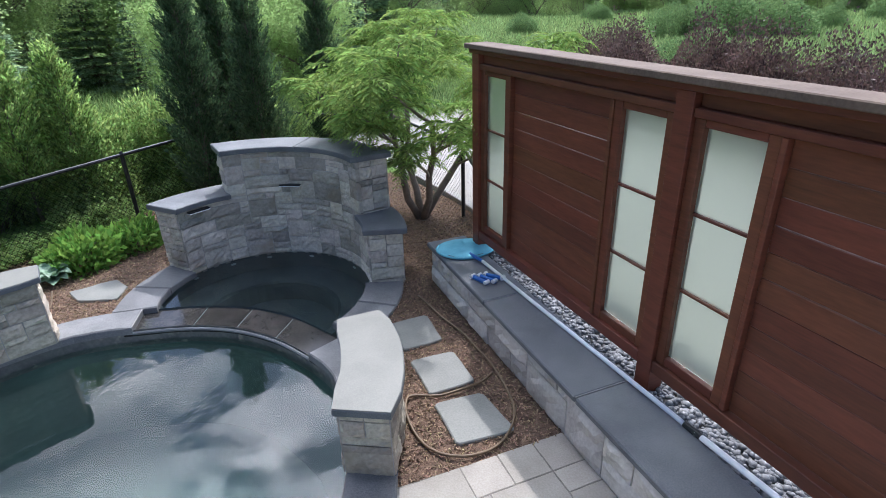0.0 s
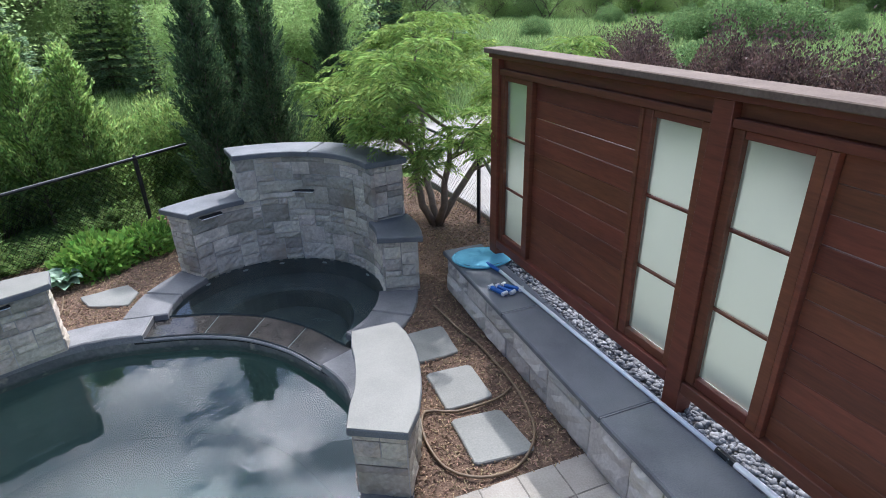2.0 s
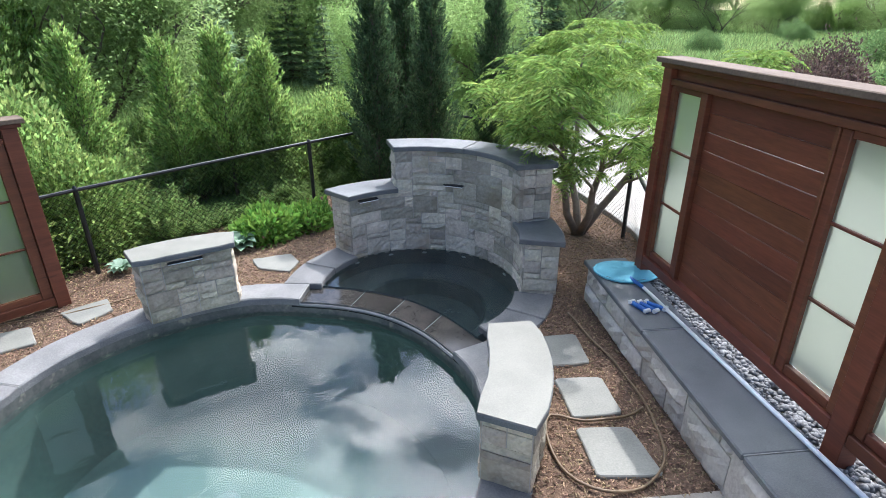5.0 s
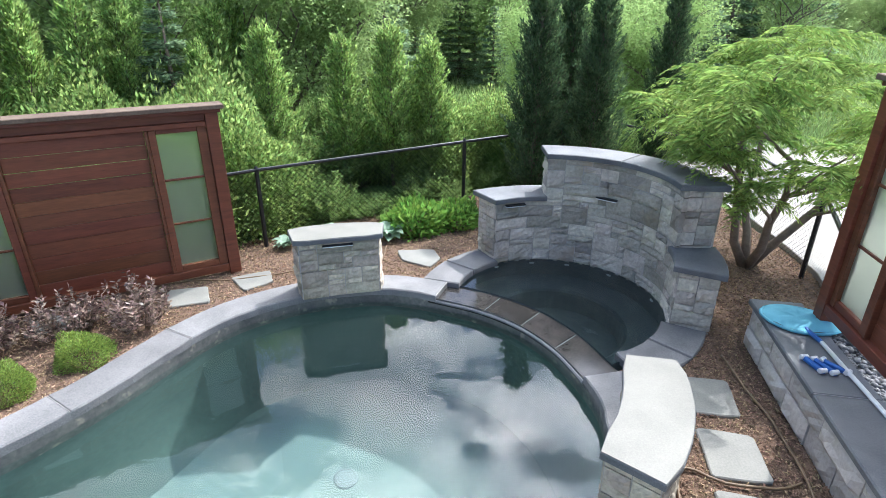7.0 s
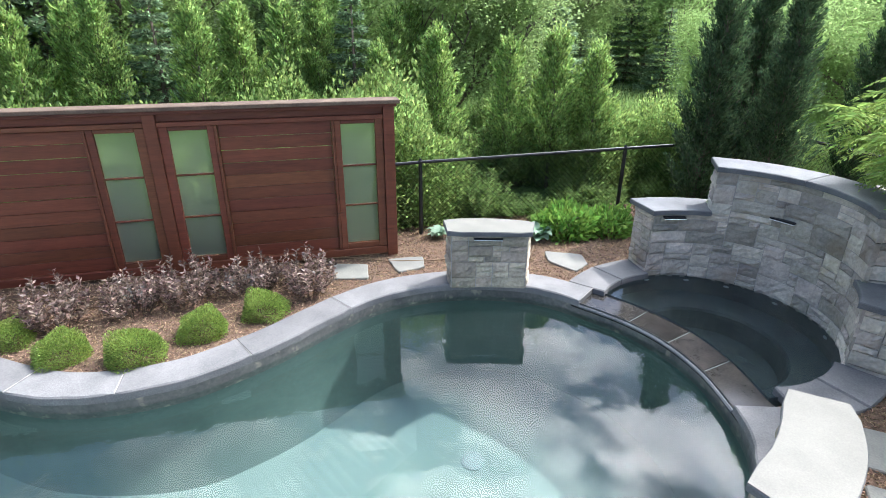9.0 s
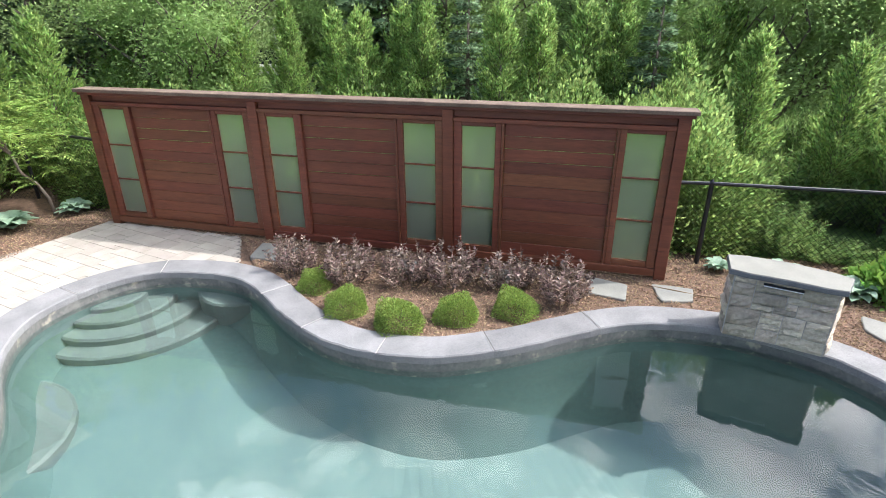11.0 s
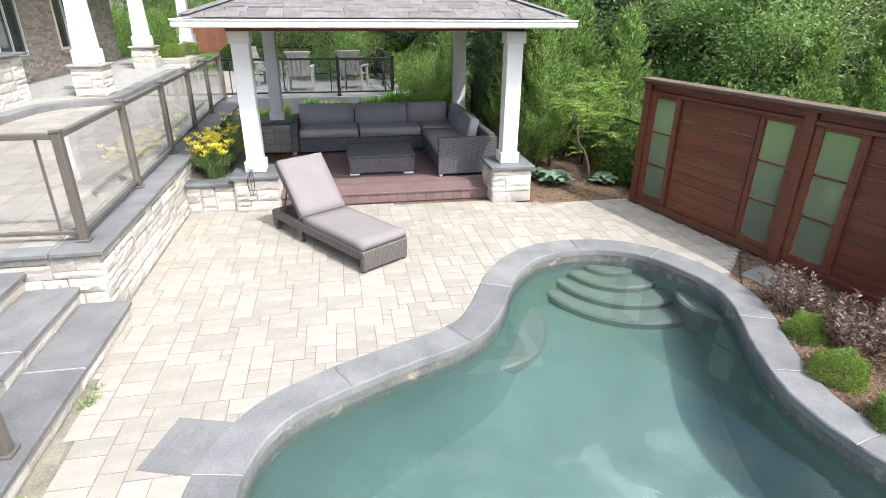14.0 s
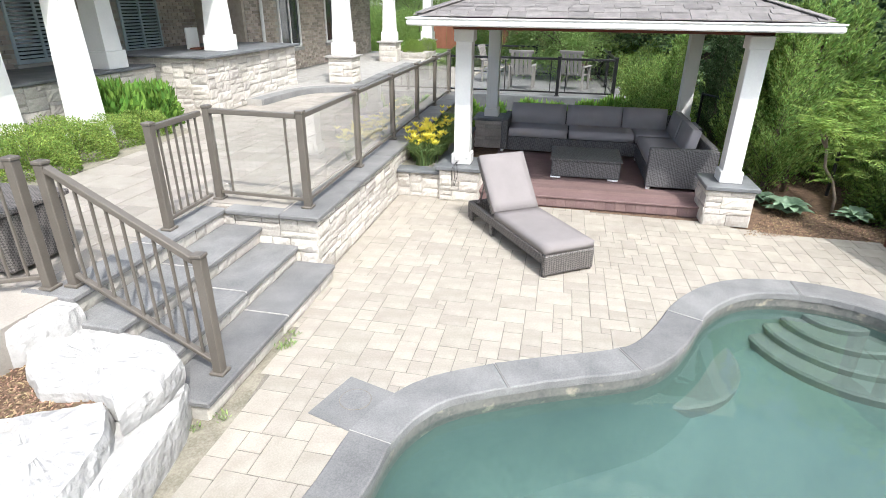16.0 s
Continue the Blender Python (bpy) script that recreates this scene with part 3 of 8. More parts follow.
POOL_KEYS = [(0.34, 3.94), (0.45, 3.65), (0.48, 3.30), (0.46, 2.95), (0.36, 2.62), (0.22, 2.2), (0.12, 1.6), (0.05, 0.8), (-0.15, -0.1), (-0.62, -0.95),
             (-1.30, -1.50), (-2.04, -1.75), (-2.46, -1.91), (-2.75, -1.95), (-3.08, -1.89), (-3.56, -1.58), (-3.9, -1.31), (-4.21, -1.05), (-4.47, -0.87),
             (-4.78, -0.78), (-5.2, -0.76), (-5.71, -0.77), (-6.20, -0.66), (-6.54, -0.42), (-6.77, -0.04), (-6.85, 0.33), (-6.77, 0.69), (-6.53, 1.03),
             (-6.24, 1.29), (-5.95, 1.42), (-5.6, 1.47), (-5.2, 1.49), (-4.72, 1.56), (-4.33, 1.68), (-3.95, 1.93), (-3.63, 2.27), (-3.45, 2.62), (-3.29, 3.05),
             (-3.17, 3.54), (-3.03, 4.0), (-2.83, 4.36), (-2.47, 4.71), (-2.1, 4.92), (-1.69, 5.06), (-1.4, 5.07)]
POOL_OPEN = smooth_curve(POOL_KEYS + [SPILL_FRONT[0]], False, 0.09)
POOL = POOL_OPEN + smooth_curve(SPILL_FRONT, False, 0.09)[1:-1]
SPA_C, SPA_R = Vector((0.10, 5.20)), 1.06
WATER_Z, COPE = -0.148, 0.34
POOL_CW = sum(POOL[i - 1][0] * POOL[i][1] - POOL[i][0] * POOL[i - 1][1] for i in range(len(POOL))) < 0
HOLE = offset_loop(POOL, -0.12 if POOL_CW else 0.12)


def polar(r, a):
    return (SPA_C.x + r * math.cos(radians(a)), SPA_C.y + r * math.sin(radians(a)))


def fill_sheet(name, loops, z, material):
    """A flat sheet between an outer outline and holes."""
    bm = bmesh.new()
    edges = []
    for loop in loops:
        vs = [bm.verts.new((x, y, z)) for x, y in loop]
        edges += [bm.edges.new((vs[i - 1], vs[i])) for i in range(len(vs))]
    bmesh.ops.triangle_fill(bm, edges=edges, use_beauty=True, normal=(0, 0, 1))
    for f in bm.faces:
        if f.normal.z < 0:
            f.normal_flip()
    me = bpy.data.meshes.new(name)
    bm.to_mesh(me)
    bm.free()
    return link_mesh(name, me, material)


# ---- setting ----
ring = [(600 * math.cos(radians(a)), 600 * math.sin(radians(a))) for a in range(0, 360, 15)]


def pool_opening():
    """Outline round pool and spa together."""
    pts = [p for p in HOLE if (Vector(p) - SPA_C).length > 1.18]
    k = min(range(len(pts)), key=lambda i: (Vector(pts[i]) - Vector(polar(1.2, 190))).length)
    k2 = min(range(len(pts)), key=lambda i: (Vector(pts[i]) - Vector(polar(1.2, -60))).length)
    seq, n = [], len(pts)
    i = k2
    while True:
        seq.append(pts[i])
        if i == k:
            break
        i = (i + 1) % n
        if len(seq) > n:
            break
    return seq + [polar(1.18, a) for a in range(175, -55, -12)]


OPENING = pool_opening()
tagged(fill_sheet("ground", [ring, OPENING], -0.05, MEADOW), "rough green meadow and garden ground reaching the horizon", "ground", kind="structure")

tagged(fill_sheet("garden_soil", [[(-9.9, -1.2), (-9.4, 0.6), (-3.5, 5.6), (-1.2, 7.9), (0.9, 9.6), (2.6, 8.0), (2.9, 6.2), (2.4, 4.9), (2.2, -7.0), (-0.5, -8.0), uv(-1.3, -7.5), uv(-1.5, 0.0), uv(4.6, 0.0)], OPENING], -0.035, MULCH),
              "dark brown garden soil under beds and paving", "soil", kind="structure")
NORTH = [(-9.9, -0.9), (-8.1, -1.0), (-8.6, -0.35), (-9.0, 0.42), (-7.3, 1.75), (-6.3, 1.62), (-5.9, 1.75), (-4.4, 1.8), (-3.75, 2.4), (-3.4, 3.6), (-2.9, 4.6), (-2.0, 5.1), (-1.2, 5.35),
         (-1.0, 6.0), (-0.3, 6.4), (0.6, 6.3), (1.2, 5.6), (1.3, 4.6), (0.75, 4.0), (0.70, 3.2), (0.45, 2.32), (1.80, 2.28), (1.80, 4.78), (2.35, 4.85), (3.1, 6.0), (2.6, 8.6),
         (1.0, 9.3), (-1.4, 8.3), (-3.6, 6.1), (-4.1, 5.6), (-9.6, 0.9)]
tagged(fill_sheet("mulch_bed", [NORTH], -0.012, MULCH), "brown bark mulch garden bed around the pool", "garden bed", kind="structure")


STEPPERS = ([(1.09, 4.08), (1.45, 4.10), (1.44, 3.66), (1.08, 3.64)], [(1.08, 3.48), (1.45, 3.47), (1.46, 3.04), (1.08, 3.02)], [(1.07, 2.92), (1.44, 2.90), (1.49, 2.45), (1.06, 2.48)],
            [(-1.78, 6.06), (-1.36, 6.17), (-1.22, 5.92), (-1.31, 5.68), (-1.66, 5.79)], [(-3.37, 4.98), (-3.04, 5.24), (-2.88, 4.99), (-3.08, 4.74)], [(-3.87, 4.57), (-3.50, 4.76), (-3.30, 4.47), (-3.62, 4.27)],
            [(-4.75, 3.80), (-4.40, 4.05), (-4.20, 3.82), (-4.55, 3.55)], [(-5.5, 3.1), (-5.15, 3.35), (-4.95, 3.1), (-5.3, 2.85)], [(-6.95, 1.92), (-6.55, 2.25), (-6.22, 1.95), (-6.60, 1.64)])


def chips():
    """Loose bark chips over the beds, as one scatter."""
    r = random.Random(3)
    mb = Mb()
    n = 0
    xs, ys = [p[0] for p in NORTH], [p[1] for p in NORTH]
    while n < 62000:
        x, y = r.uniform(min(xs), max(xs)), r.uniform(min(ys), max(ys))
        if not inside((x, y), NORTH) or inside((x, y), POOL_SAFE) or (Vector((x, y)) - SPA_C).length < 1.4 or any(inside((x, y), q) for q in STEPPERS):
            continue
        n += 1
        l, w, a = r.uniform(0.006, 0.021), r.uniform(0.002, 0.006), r.uniform(0, 6.3)
        m = Matrix.Translation((x, y, r.uniform(-0.008, 0.006))) @ rot(r.uniform(-0.6, 0.6), r.uniform(-0.6, 0.6), a)
        vs = [m @ Vector(p) for p in ((-l, -w, 0), (l, -w * 0.7, 0), (l * 0.9, w, 0), (-l * 0.8, w, 0), (0, 0, 0.007))]
        mb.add(vs, [(0, 1, 4), (1, 2, 4), (2, 3, 4), (3, 0, 4)])
    solid("bark_chips", mb, CHIP, "loose reddish-brown bark chips on the beds", "mulch", kind="stuff")


POOL_SAFE = offset_loop(POOL, -0.30 if POOL_CW else 0.30)
chips()

# patio base and pavers
PATIO = [uv(-1.3, -2.9), uv(-1.3, 0.1), uv(0.0, 0.05), uv(3.2, -0.1), (-8.35, -1.0), (-8.62, -0.35), (-9.02, 0.40), (-7.35, 1.75), (-6.3, 1.9), (-3.6, 1.0), (-1.0, 1.0), (0.5, 2.32), (1.78, 2.29),
         (1.78, -2.2), uv(-0.9, -7.9), uv(-0.97, -5.8), uv(-0.98, -5.15), uv(-1.08, -4.2)]
POOL_IN = offset_loop(POOL, -0.04 if POOL_CW else 0.04)
POOL_MID = offset_loop(POOL, -0.16 if POOL_CW else 0.16)


def patio_outline():
    """Patio area with the pool's share cut away."""
    i0 = min(range(len(POOL_MID)), key=lambda i: (Vector(POOL_MID[i]) - Vector((-6.3, 1.4))).length)
    i1 = min(range(len(POOL_MID)), key=lambda i: (Vector(POOL_MID[i]) - Vector((0.5, 2.3))).length)
    seq, i = [], i0
    while i != i1:
        seq.append(POOL_MID[i])
        i = (i - 1) % len(POOL_MID)
    return PATIO[:8] + seq + [(0.5, 2.32)] + PATIO[12:]


POUT = patio_outline()
patio = tagged(fill_sheet("patio", [POUT], -0.0028, SAND), "cream concrete paver patio beside the pool", "patio", kind="structure")


def pavers():
    """Cream pavers in a random pattern; near ones are pieces, the rest is one sheet of blocks."""
    r = random.Random(11)
    rest = Mb()
    made = 0
    shared = {}
    c, a0, b0 = 0.088, -3.2, -9.4
    nu, nv = 144, 135

    def free(i, j):
        p = uv(a0 + (i + 0.5) * c, b0 + (j + 0.5) * c)
        return (inside(p, POUT) or inside(p, POOL_MID)) and not inside(p, POOL_IN) and p[1] < 2.33 and p[0] < 0.3
    for i, j, w, h in ashlar(nu, nv, free, r, ((2, 2), (3, 2), (2, 3), (3, 3), (4, 3), (3, 4), (2, 3), (3, 2))):
        p = uv(a0 + (i + w / 2) * c, b0 + (j + h / 2) * c)
        m = frame2((*p, -0.03 + r.uniform(-0.001, 0.002)), U) @ rot(r.uniform(-0.005, 0.005), r.uniform(-0.005, 0.005), r.uniform(-0.014, 0.014))
        sx, sy = w * c - 0.005 - r.random() * 0.003, h * c - 0.006 - r.random() * 0.003
        if made < 300 and -6.6 < p[0] < -2.2 and -4.4 < p[1] < -1.2:
            if (w, h) not in shared:
                q = Mb().box(Matrix(), sx, sy, 0.06, 0.002)
                me = bpy.data.meshes.new("paver")
                me.from_pydata(q.v, [], q.f)
                me.materials.append(PAVER)
                shared[w, h] = me
            ob = new("paver", shared[w, h])
            ob.parent = patio
            ob.matrix_basis = m
            made += 1
        else:
            rest.box(m, sx, sy, 0.06, 0.002)
    # the strip beside the seat wall is laid square to it
    e = 0.0875

    def strip(i, j):
        p = (0.30 + (i + 0.5) * e, 2.31 - (j + 0.5) * e)
        return (inside(p, POUT) or inside(p, POOL_MID)) and not inside(p, POOL_IN)
    for i, j, w, h in ashlar(17, 60, strip, r, ((3, 3), (4, 3), (5, 4), (4, 4), (5, 3), (3, 2))):
        rest.box(pose(0.30 + (i + w / 2) * e, 2.31 - (j + h / 2) * e, -0.03 + r.uniform(-0.001, 0.002)) @ rot(0, 0, r.uniform(-0.012, 0.012)), w * e - 0.008, h * e - 0.008, 0.06, 0.002)
    ob = part("paver_field", rest, PAVER_FIELD, patio)
    ob["kind"] = "stuff"


PAVER_FIELD = mat("concrete_paver_field", (0.385, 0.352, 0.298), (0.295, 0.264, 0.218), 0.9, 5, 80, 0.6, 0.007, rnd=0.10, island=True)

# ---- pool ----
pool = thing("swimming_pool", "freeform in-ground pool with blue-green plaster and clear water", "pool", (-3, 1, 0))


def floor_depth(x, y):
    """Depth of the pool floor: shallow by the steps, deep towards the spa."""
    t = min(1.0, max(0.0, (x + 5.6) / 3.4))
    return -0.87 - 0.77 * t * t * (3 - 2 * t)


def basin():
    n = len(POOL)
    inner = POOL
    foot = offset_loop(POOL, 0.22 if POOL_CW else -0.22)
    mb = Mb()
    levels = [(inner, lambda p: -0.02), (inner, lambda p: -0.25), (inner, lambda p: floor_depth(*p) + 0.35), (foot, lambda p: floor_depth(*p))]
    vs = [(p[0], p[1], z(p)) for loop, z in levels for p in loop]
    wall, tile = [], []
    for k in range(3):
        for i in range(n):
            j = (i + 1) % n
            q = (k * n + i, k * n + j, (k + 1) * n + j, (k + 1) * n + i)
            (tile if k == 0 else wall).append(q if POOL_CW else q[::-1])
    mb.add(vs, wall)
    part("pool_wall", mb, PLASTER, pool, "blue-green plaster wall", True)
    mt = Mb().add(vs, tile)
    part("waterline_band", mt, TILE, pool, "grey-brown stone waterline band")
    bm = bmesh.new()
    bv = [bm.verts.new((x, y, floor_depth(x, y))) for x, y in foot]
    be = [bm.edges.new((bv[i - 1], bv[i])) for i in range(n)]
    grid = [bm.verts.new((x, y, floor_depth(x, y))) for x in np.arange(-6.6, 0.4, 0.35) for y in np.arange(-1.8, 5.0, 0.35) if inside((x, y), offset_loop(foot, 0.12 if POOL_CW else -0.12))]
    bmesh.ops.triangle_fill(bm, edges=be, use_beauty=True, normal=(0, 0, 1))
    bmesh.ops.delete(bm, geom=[v for v in bm.verts if not v.link_faces], context="VERTS")
    bmesh.ops.subdivide_edges(bm, edges=[e for e in bm.edges if e.calc_length() > 0.8], cuts=3, use_grid_fill=True)
    bmesh.ops.triangulate(bm, faces=bm.faces[:])
    for v in bm.verts:
        v.co.z = floor_depth(v.co.x, v.co.y)
    bmesh.ops.recalc_face_normals(bm, faces=bm.faces[:])
    for f in bm.faces:
        if f.normal.z < 0:
            f.normal_flip()
    me = bpy.data.meshes.new("pool_floor")
    bm.to_mesh(me)
    bm.free()
    link_mesh("pool_floor", me, PLASTER, pool)


basin()


def arc_step(c, r, z, a0, a1, depth, name, material):
    """A rounded step or bench under water."""
    pts = [(c[0] + r * math.cos(radians(a)), c[1] + r * math.sin(radians(a))) for a in np.linspace(a0, a1, 26)]
    part(name, Mb().prism(pts, z - depth, z, 0.03), material, pool)


# entry steps nested towards the far end, bench and sun ledge
for k in range(4):
    arc_step((-7.02, 0.20 + 0.07 * k), 0.37 + 0.25 * k, -0.28 - 0.145 * k, -95, 85, 0.9, "pool_step", STEPPLASTER)
arc_step((-5.42, -1.14), 0.82, -0.76, 0, 360, 0.9, "ledge_seat", STEPPLASTER)
arc_step((-6.42, 1.48), 0.50, -0.35, 0, 360, 0.9, "corner_seat", STEPPLASTER)


def water_sheet(name, loop, z, label):
    ob = fill_sheet(name, [loop], z, WATER)
    ob.visible_shadow = False
    tagged(ob, label, "water", kind="structure")
    return ob


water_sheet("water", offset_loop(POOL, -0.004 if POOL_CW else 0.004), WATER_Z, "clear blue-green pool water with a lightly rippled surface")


def drain(x, y):
    z = floor_depth(x, y)
    t = thing("pool_drain", "round white main drain cover on the pool floor", "drain", (x, y, z), "drains on the pool floor")
    mb = Mb().prism([(x + 0.11 * math.cos(k * 0.3142), y + 0.11 * math.sin(k * 0.3142)) for k in range(20)], z - 0.01, z + 0.02, 0.008)
    part("cover", mb, POOLDRAIN, t)
    for k in range(3):
        rr = 0.03 + 0.03 * k
        ring_pts = [(x + rr * math.cos(a * 0.3927), y + rr * math.sin(a * 0.3927), z + 0.022) for a in range(17)]
        part("slot_ring", Mb().tube(ring_pts, 0.004, 4), CAPSTONE, t)


drain(-1.62, 3.55)
drain(-1.05, 2.95)

# coping stones, mitred at the joints
coping = thing("coping", "grey granite coping stones edging the pool", "coping", (-3, 1, 0), kind="structure")


def band_stone(a_pts, b_pts, z0, z1, material, parent, name, gap=0.004):
    """One stone between an inner and an outer run of points."""
    poly = list(a_pts) + list(b_pts)[::-1]
    part(name, Mb().prism(poly, z0, z1, 0.012), material, parent)


def copings():
    a, n = POOL_OPEN, len(POOL_OPEN)
    side = []
    jr = random.Random(19)
    for i in range(n):
        p, q = Vector(a[max(i - 1, 0)]), Vector(a[min(i + 1, n - 1)])
        t = (q - p).normalized()
        s = -1 if POOL_CW else 1
        o = Vector((t.y, -t.x)) * s
        e = jr.uniform(0.004, 0.017)
        side.append(((a[i][0] - o.x * e, a[i][1] - o.y * e), (a[i][0] + o.x * (COPE - 0.02), a[i][1] + o.y * (COPE - 0.02))))
    i, k = 0, 0
    r = random.Random(5)
    while i < n - 1:
        l = r.choice((9, 11, 12, 14))
        j = min(n - 1, i + l)
        if n - 1 - j < 5:
            j = n - 1
        band_stone([s[0] for s in side[i:j + 1]], [s[1] for s in side[i:j + 1]], -0.06, 0.016 + r.uniform(-0.002, 0.002), COPING, coping, "coping_stone")
        m0, m1 = side[j]
        mb = Mb().tube([(m0[0], m0[1], 0.0155), (m1[0], m1[1], 0.0155)], 0.004, 4)
        part("joint", mb, PALEJOINT, coping)
        i = j



copings()

# ---- spa ----
spa = thing("spa", "round dark plaster spa beside the pool with a stone spillway", "spa", (*SPA_C, 0))


SPA_POLY = [polar(1.095, a) for a in range(-62, 178, 8)] + smooth_curve(SPILL_BACK, False, 0.1)
SPA_MID = Vector((0.18, 5.28))


def spa_basin():
    mb = Mb()
    k = len(SPA_POLY)
    prof = [(1.0, -0.03), (1.0, -0.50), (0.66, -0.52), (0.63, -0.56), (0.62, -0.98)]
    vs = [(SPA_MID.x + (p[0] - SPA_MID.x) * s, SPA_MID.y + (p[1] - SPA_MID.y) * s, z) for s, z in prof for p in SPA_POLY]
    fs = [(q * k + i, q * k + (i + 1) % k, (q + 1) * k + (i + 1) % k, (q + 1) * k + i)[::-1] for q in range(len(prof) - 1) for i in range(k)]
    mb.add(vs, fs + [tuple(range((len(prof) - 1) * k, len(prof) * k))])
    part("spa_basin", mb, SPAPLASTER, spa, "dark grey plaster basin with a ring bench")
    for a in (128, 104, 82, 55, 20, 160):
        x, y = polar(1.085, a)
        m = frame2((x, y, -0.17), (math.cos(radians(a)), math.sin(radians(a)))) @ rot(0, math.pi / 2)
        c = [m @ Vector((0.032 * math.cos(t * 0.5236), 0.032 * math.sin(t * 0.5236), 0)) for t in range(12)]
        d = [m @ Vector((0.018 * math.cos(t * 0.5236), 0.018 * math.sin(t * 0.5236), -0.012)) for t in range(12)]
        part("jet", Mb().add(c + d, [(i, (i + 1) % 12, 12 + (i + 1) % 12, 12 + i) for i in range(12)] + [tuple(range(12, 24))]), DRAINPLASTIC, spa)
    dp = Mb().prism([polar_at((0.32, 4.95), 0.10, a) for a in range(0, 360, 24)], -1.0, -0.975, 0.006)
    part("spa_drain", dp, DRAINPLASTIC, spa)


def polar_at(c, r, a):
    return (c[0] + r * math.cos(radians(a)), c[1] + r * math.sin(radians(a)))


spa_basin()
SPA_FILL = [polar(1.095, a) for a in range(-62, 178, 8)] + smooth_curve(SPILL_BACK, False, 0.1)
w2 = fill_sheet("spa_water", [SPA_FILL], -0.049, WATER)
w2.visible_shadow = False
tagged(w2, "still dark water filling the round spa", "water", kind="structure")

spill = thing("spillway", "wet dark slate spillway between spa and pool", "spillway", (-0.3, 4.8, 0))


def spillway():
    f, lf = along(smooth_curve(SPILL_FRONT, False, 0.06))
    b, lb = along(smooth_curve(SPILL_BACK, False, 0.06))
    cuts = [0.0, 0.27, 0.50, 0.74, 1.0]
    for k in range(4):
        ts = np.linspace(cuts[k] + 0.003, cuts[k + 1] - 0.003, 8)
        lo = [f(t * lf, 0.008) for t in ts]
        hi = [b(t * lb, 0) for t in ts]
        if k == 0:
            lo, hi = [(-1.27, 5.06)] + lo, [(-1.15, 5.42)] + hi
        if k == 3:
            lo, hi = lo + [(0.45, 3.72)], hi + [(0.71, 4.02)]
        part("slab", Mb().prism(lo + hi[::-1], -0.085, -0.046, 0.006), SPILLTILE, spill)
    body = [f(t * lf, -0.03) for t in np.linspace(0, 1, 20)] + [b(t * lb, -0.01) for t in np.linspace(1, 0, 20)]
    part("body", Mb().prism(body, -0.95, -0.055), SPAPLASTER, spill)
    lip = [(*f(t * lf, 0.012), -0.05) for t in np.linspace(0, 1, 24)]
    part("lip", Mb().tube(lip, 0.016, 6), CAPSTONE, spill, "dark rounded slate lip")


spillway()
for a0, a1, steps in ((173, 152, 6), (151.5, 130, 6), (-14.5, -36, 6), (-36.5, -60, 6)):
    an = np.linspace(a0, a1, steps)
    band_stone([polar(1.02, a) for a in an], [polar(1.42, a) for a in an], -0.06, 0.018, COPING, coping, "coping_stone")

# ---- curved spa wall ----
spa_wall = thing("feature_wall", "curved grey limestone feature wall with dark capstones behind the spa", "stone wall", (*polar(1.3, 60), 0))


def curved_wall():
    def ring_solid(r0, r1, a0, a1, z0, z1, c=0.0):
        an = np.linspace(a0, a1, max(4, int(abs(a1 - a0) / 5)))
        return Mb().prism([polar(r0, a) for a in an] + [polar(r1, a) for a in an[::-1]], z0, z1, c)

    runs = ((130, 98, 0.70), (97, 8, 1.19), (7, -15, 0.565))
    for a0, a1, h in runs:
        part("wall_core", ring_solid(1.0945, 1.444, a0 - 0.8, a1 + 0.8, -0.1, h - 0.01), MORTAR, spa_wall)
    full = lambda s, d: polar(1.10 - d, 130 - math.degrees(s / 1.10))
    total = radians(145) * 1.10
    top = lambda s: 0.70 if s < radians(32.5) * 1.1 else (1.19 if s < radians(122) * 1.1 else 0.565)
    stone_face(spa_wall, full, total, -0.06, 1.19, 21, STONE, (0.098, 0.0695), top, 0.024, sizes=RUBBLE)
    back = lambda s, d: polar(1.45 + d, 8 + math.degrees(s / 1.45))
    stone_face(spa_wall, back, radians(89) * 1.45, 0.0, 1.19, 22, STONE, (0.12, 0.085), None, 0.014)
    for a, r0, r1, z0, z1, flip, sd in ((130, 1.44, 1.10, -0.02, 0.70, 1, 23), (-15, 1.10, 1.44, -0.02, 0.565, 1, 24), (98, 1.44, 1.10, 0.70, 1.19, 1, 25), (8, 1.10, 1.44, 0.565, 1.19, 1, 26)):
        fn, ln = straight(polar(r0, a), polar(r1, a))
        stone_face(spa_wall, fn, ln, z0, z1, sd, STONE, (0.085, 0.068), None, 0.024, sizes=((2, 1), (2, 2), (1, 1), (3, 2), (2, 1), (3, 1)))
    for a0, a1, z in ((132.5, 98, 0.755), (100, 56.2, 1.245), (55.8, 6, 1.245), (8.5, -17.5, 0.62)):
        an = np.linspace(a0, a1, max(5, int(abs(a1 - a0) / 4)))
        part("capstone", Mb().prism([polar(1.045, a) for a in an] + [polar(1.49, a) for a in an[::-1]], z - 0.055, z, 0.008), CAPSTONE, spa_wall, "dark bluestone capstone")
    for a, z in ((118, 0.66), (62, 0.80)):
        p0, p1 = polar(1.065, a + 5.5), polar(1.065, a - 5.5)
        m = frame2(((p0[0] + p1[0]) / 2, (p0[1] + p1[1]) / 2, z), (p1[0] - p0[0], p1[1] - p0[1]))
        slot = part("scupper", Mb().box(m, 0.24, 0.05, 0.016, 0.002), BLACKMETAL, spa_wall, "dark water slot")
        part("lip", Mb().box(m @ pose(0, -0.004, -0.011), 0.235, 0.062, 0.005, 0.001), ALU, slot, "chrome lip")


curved_wall()


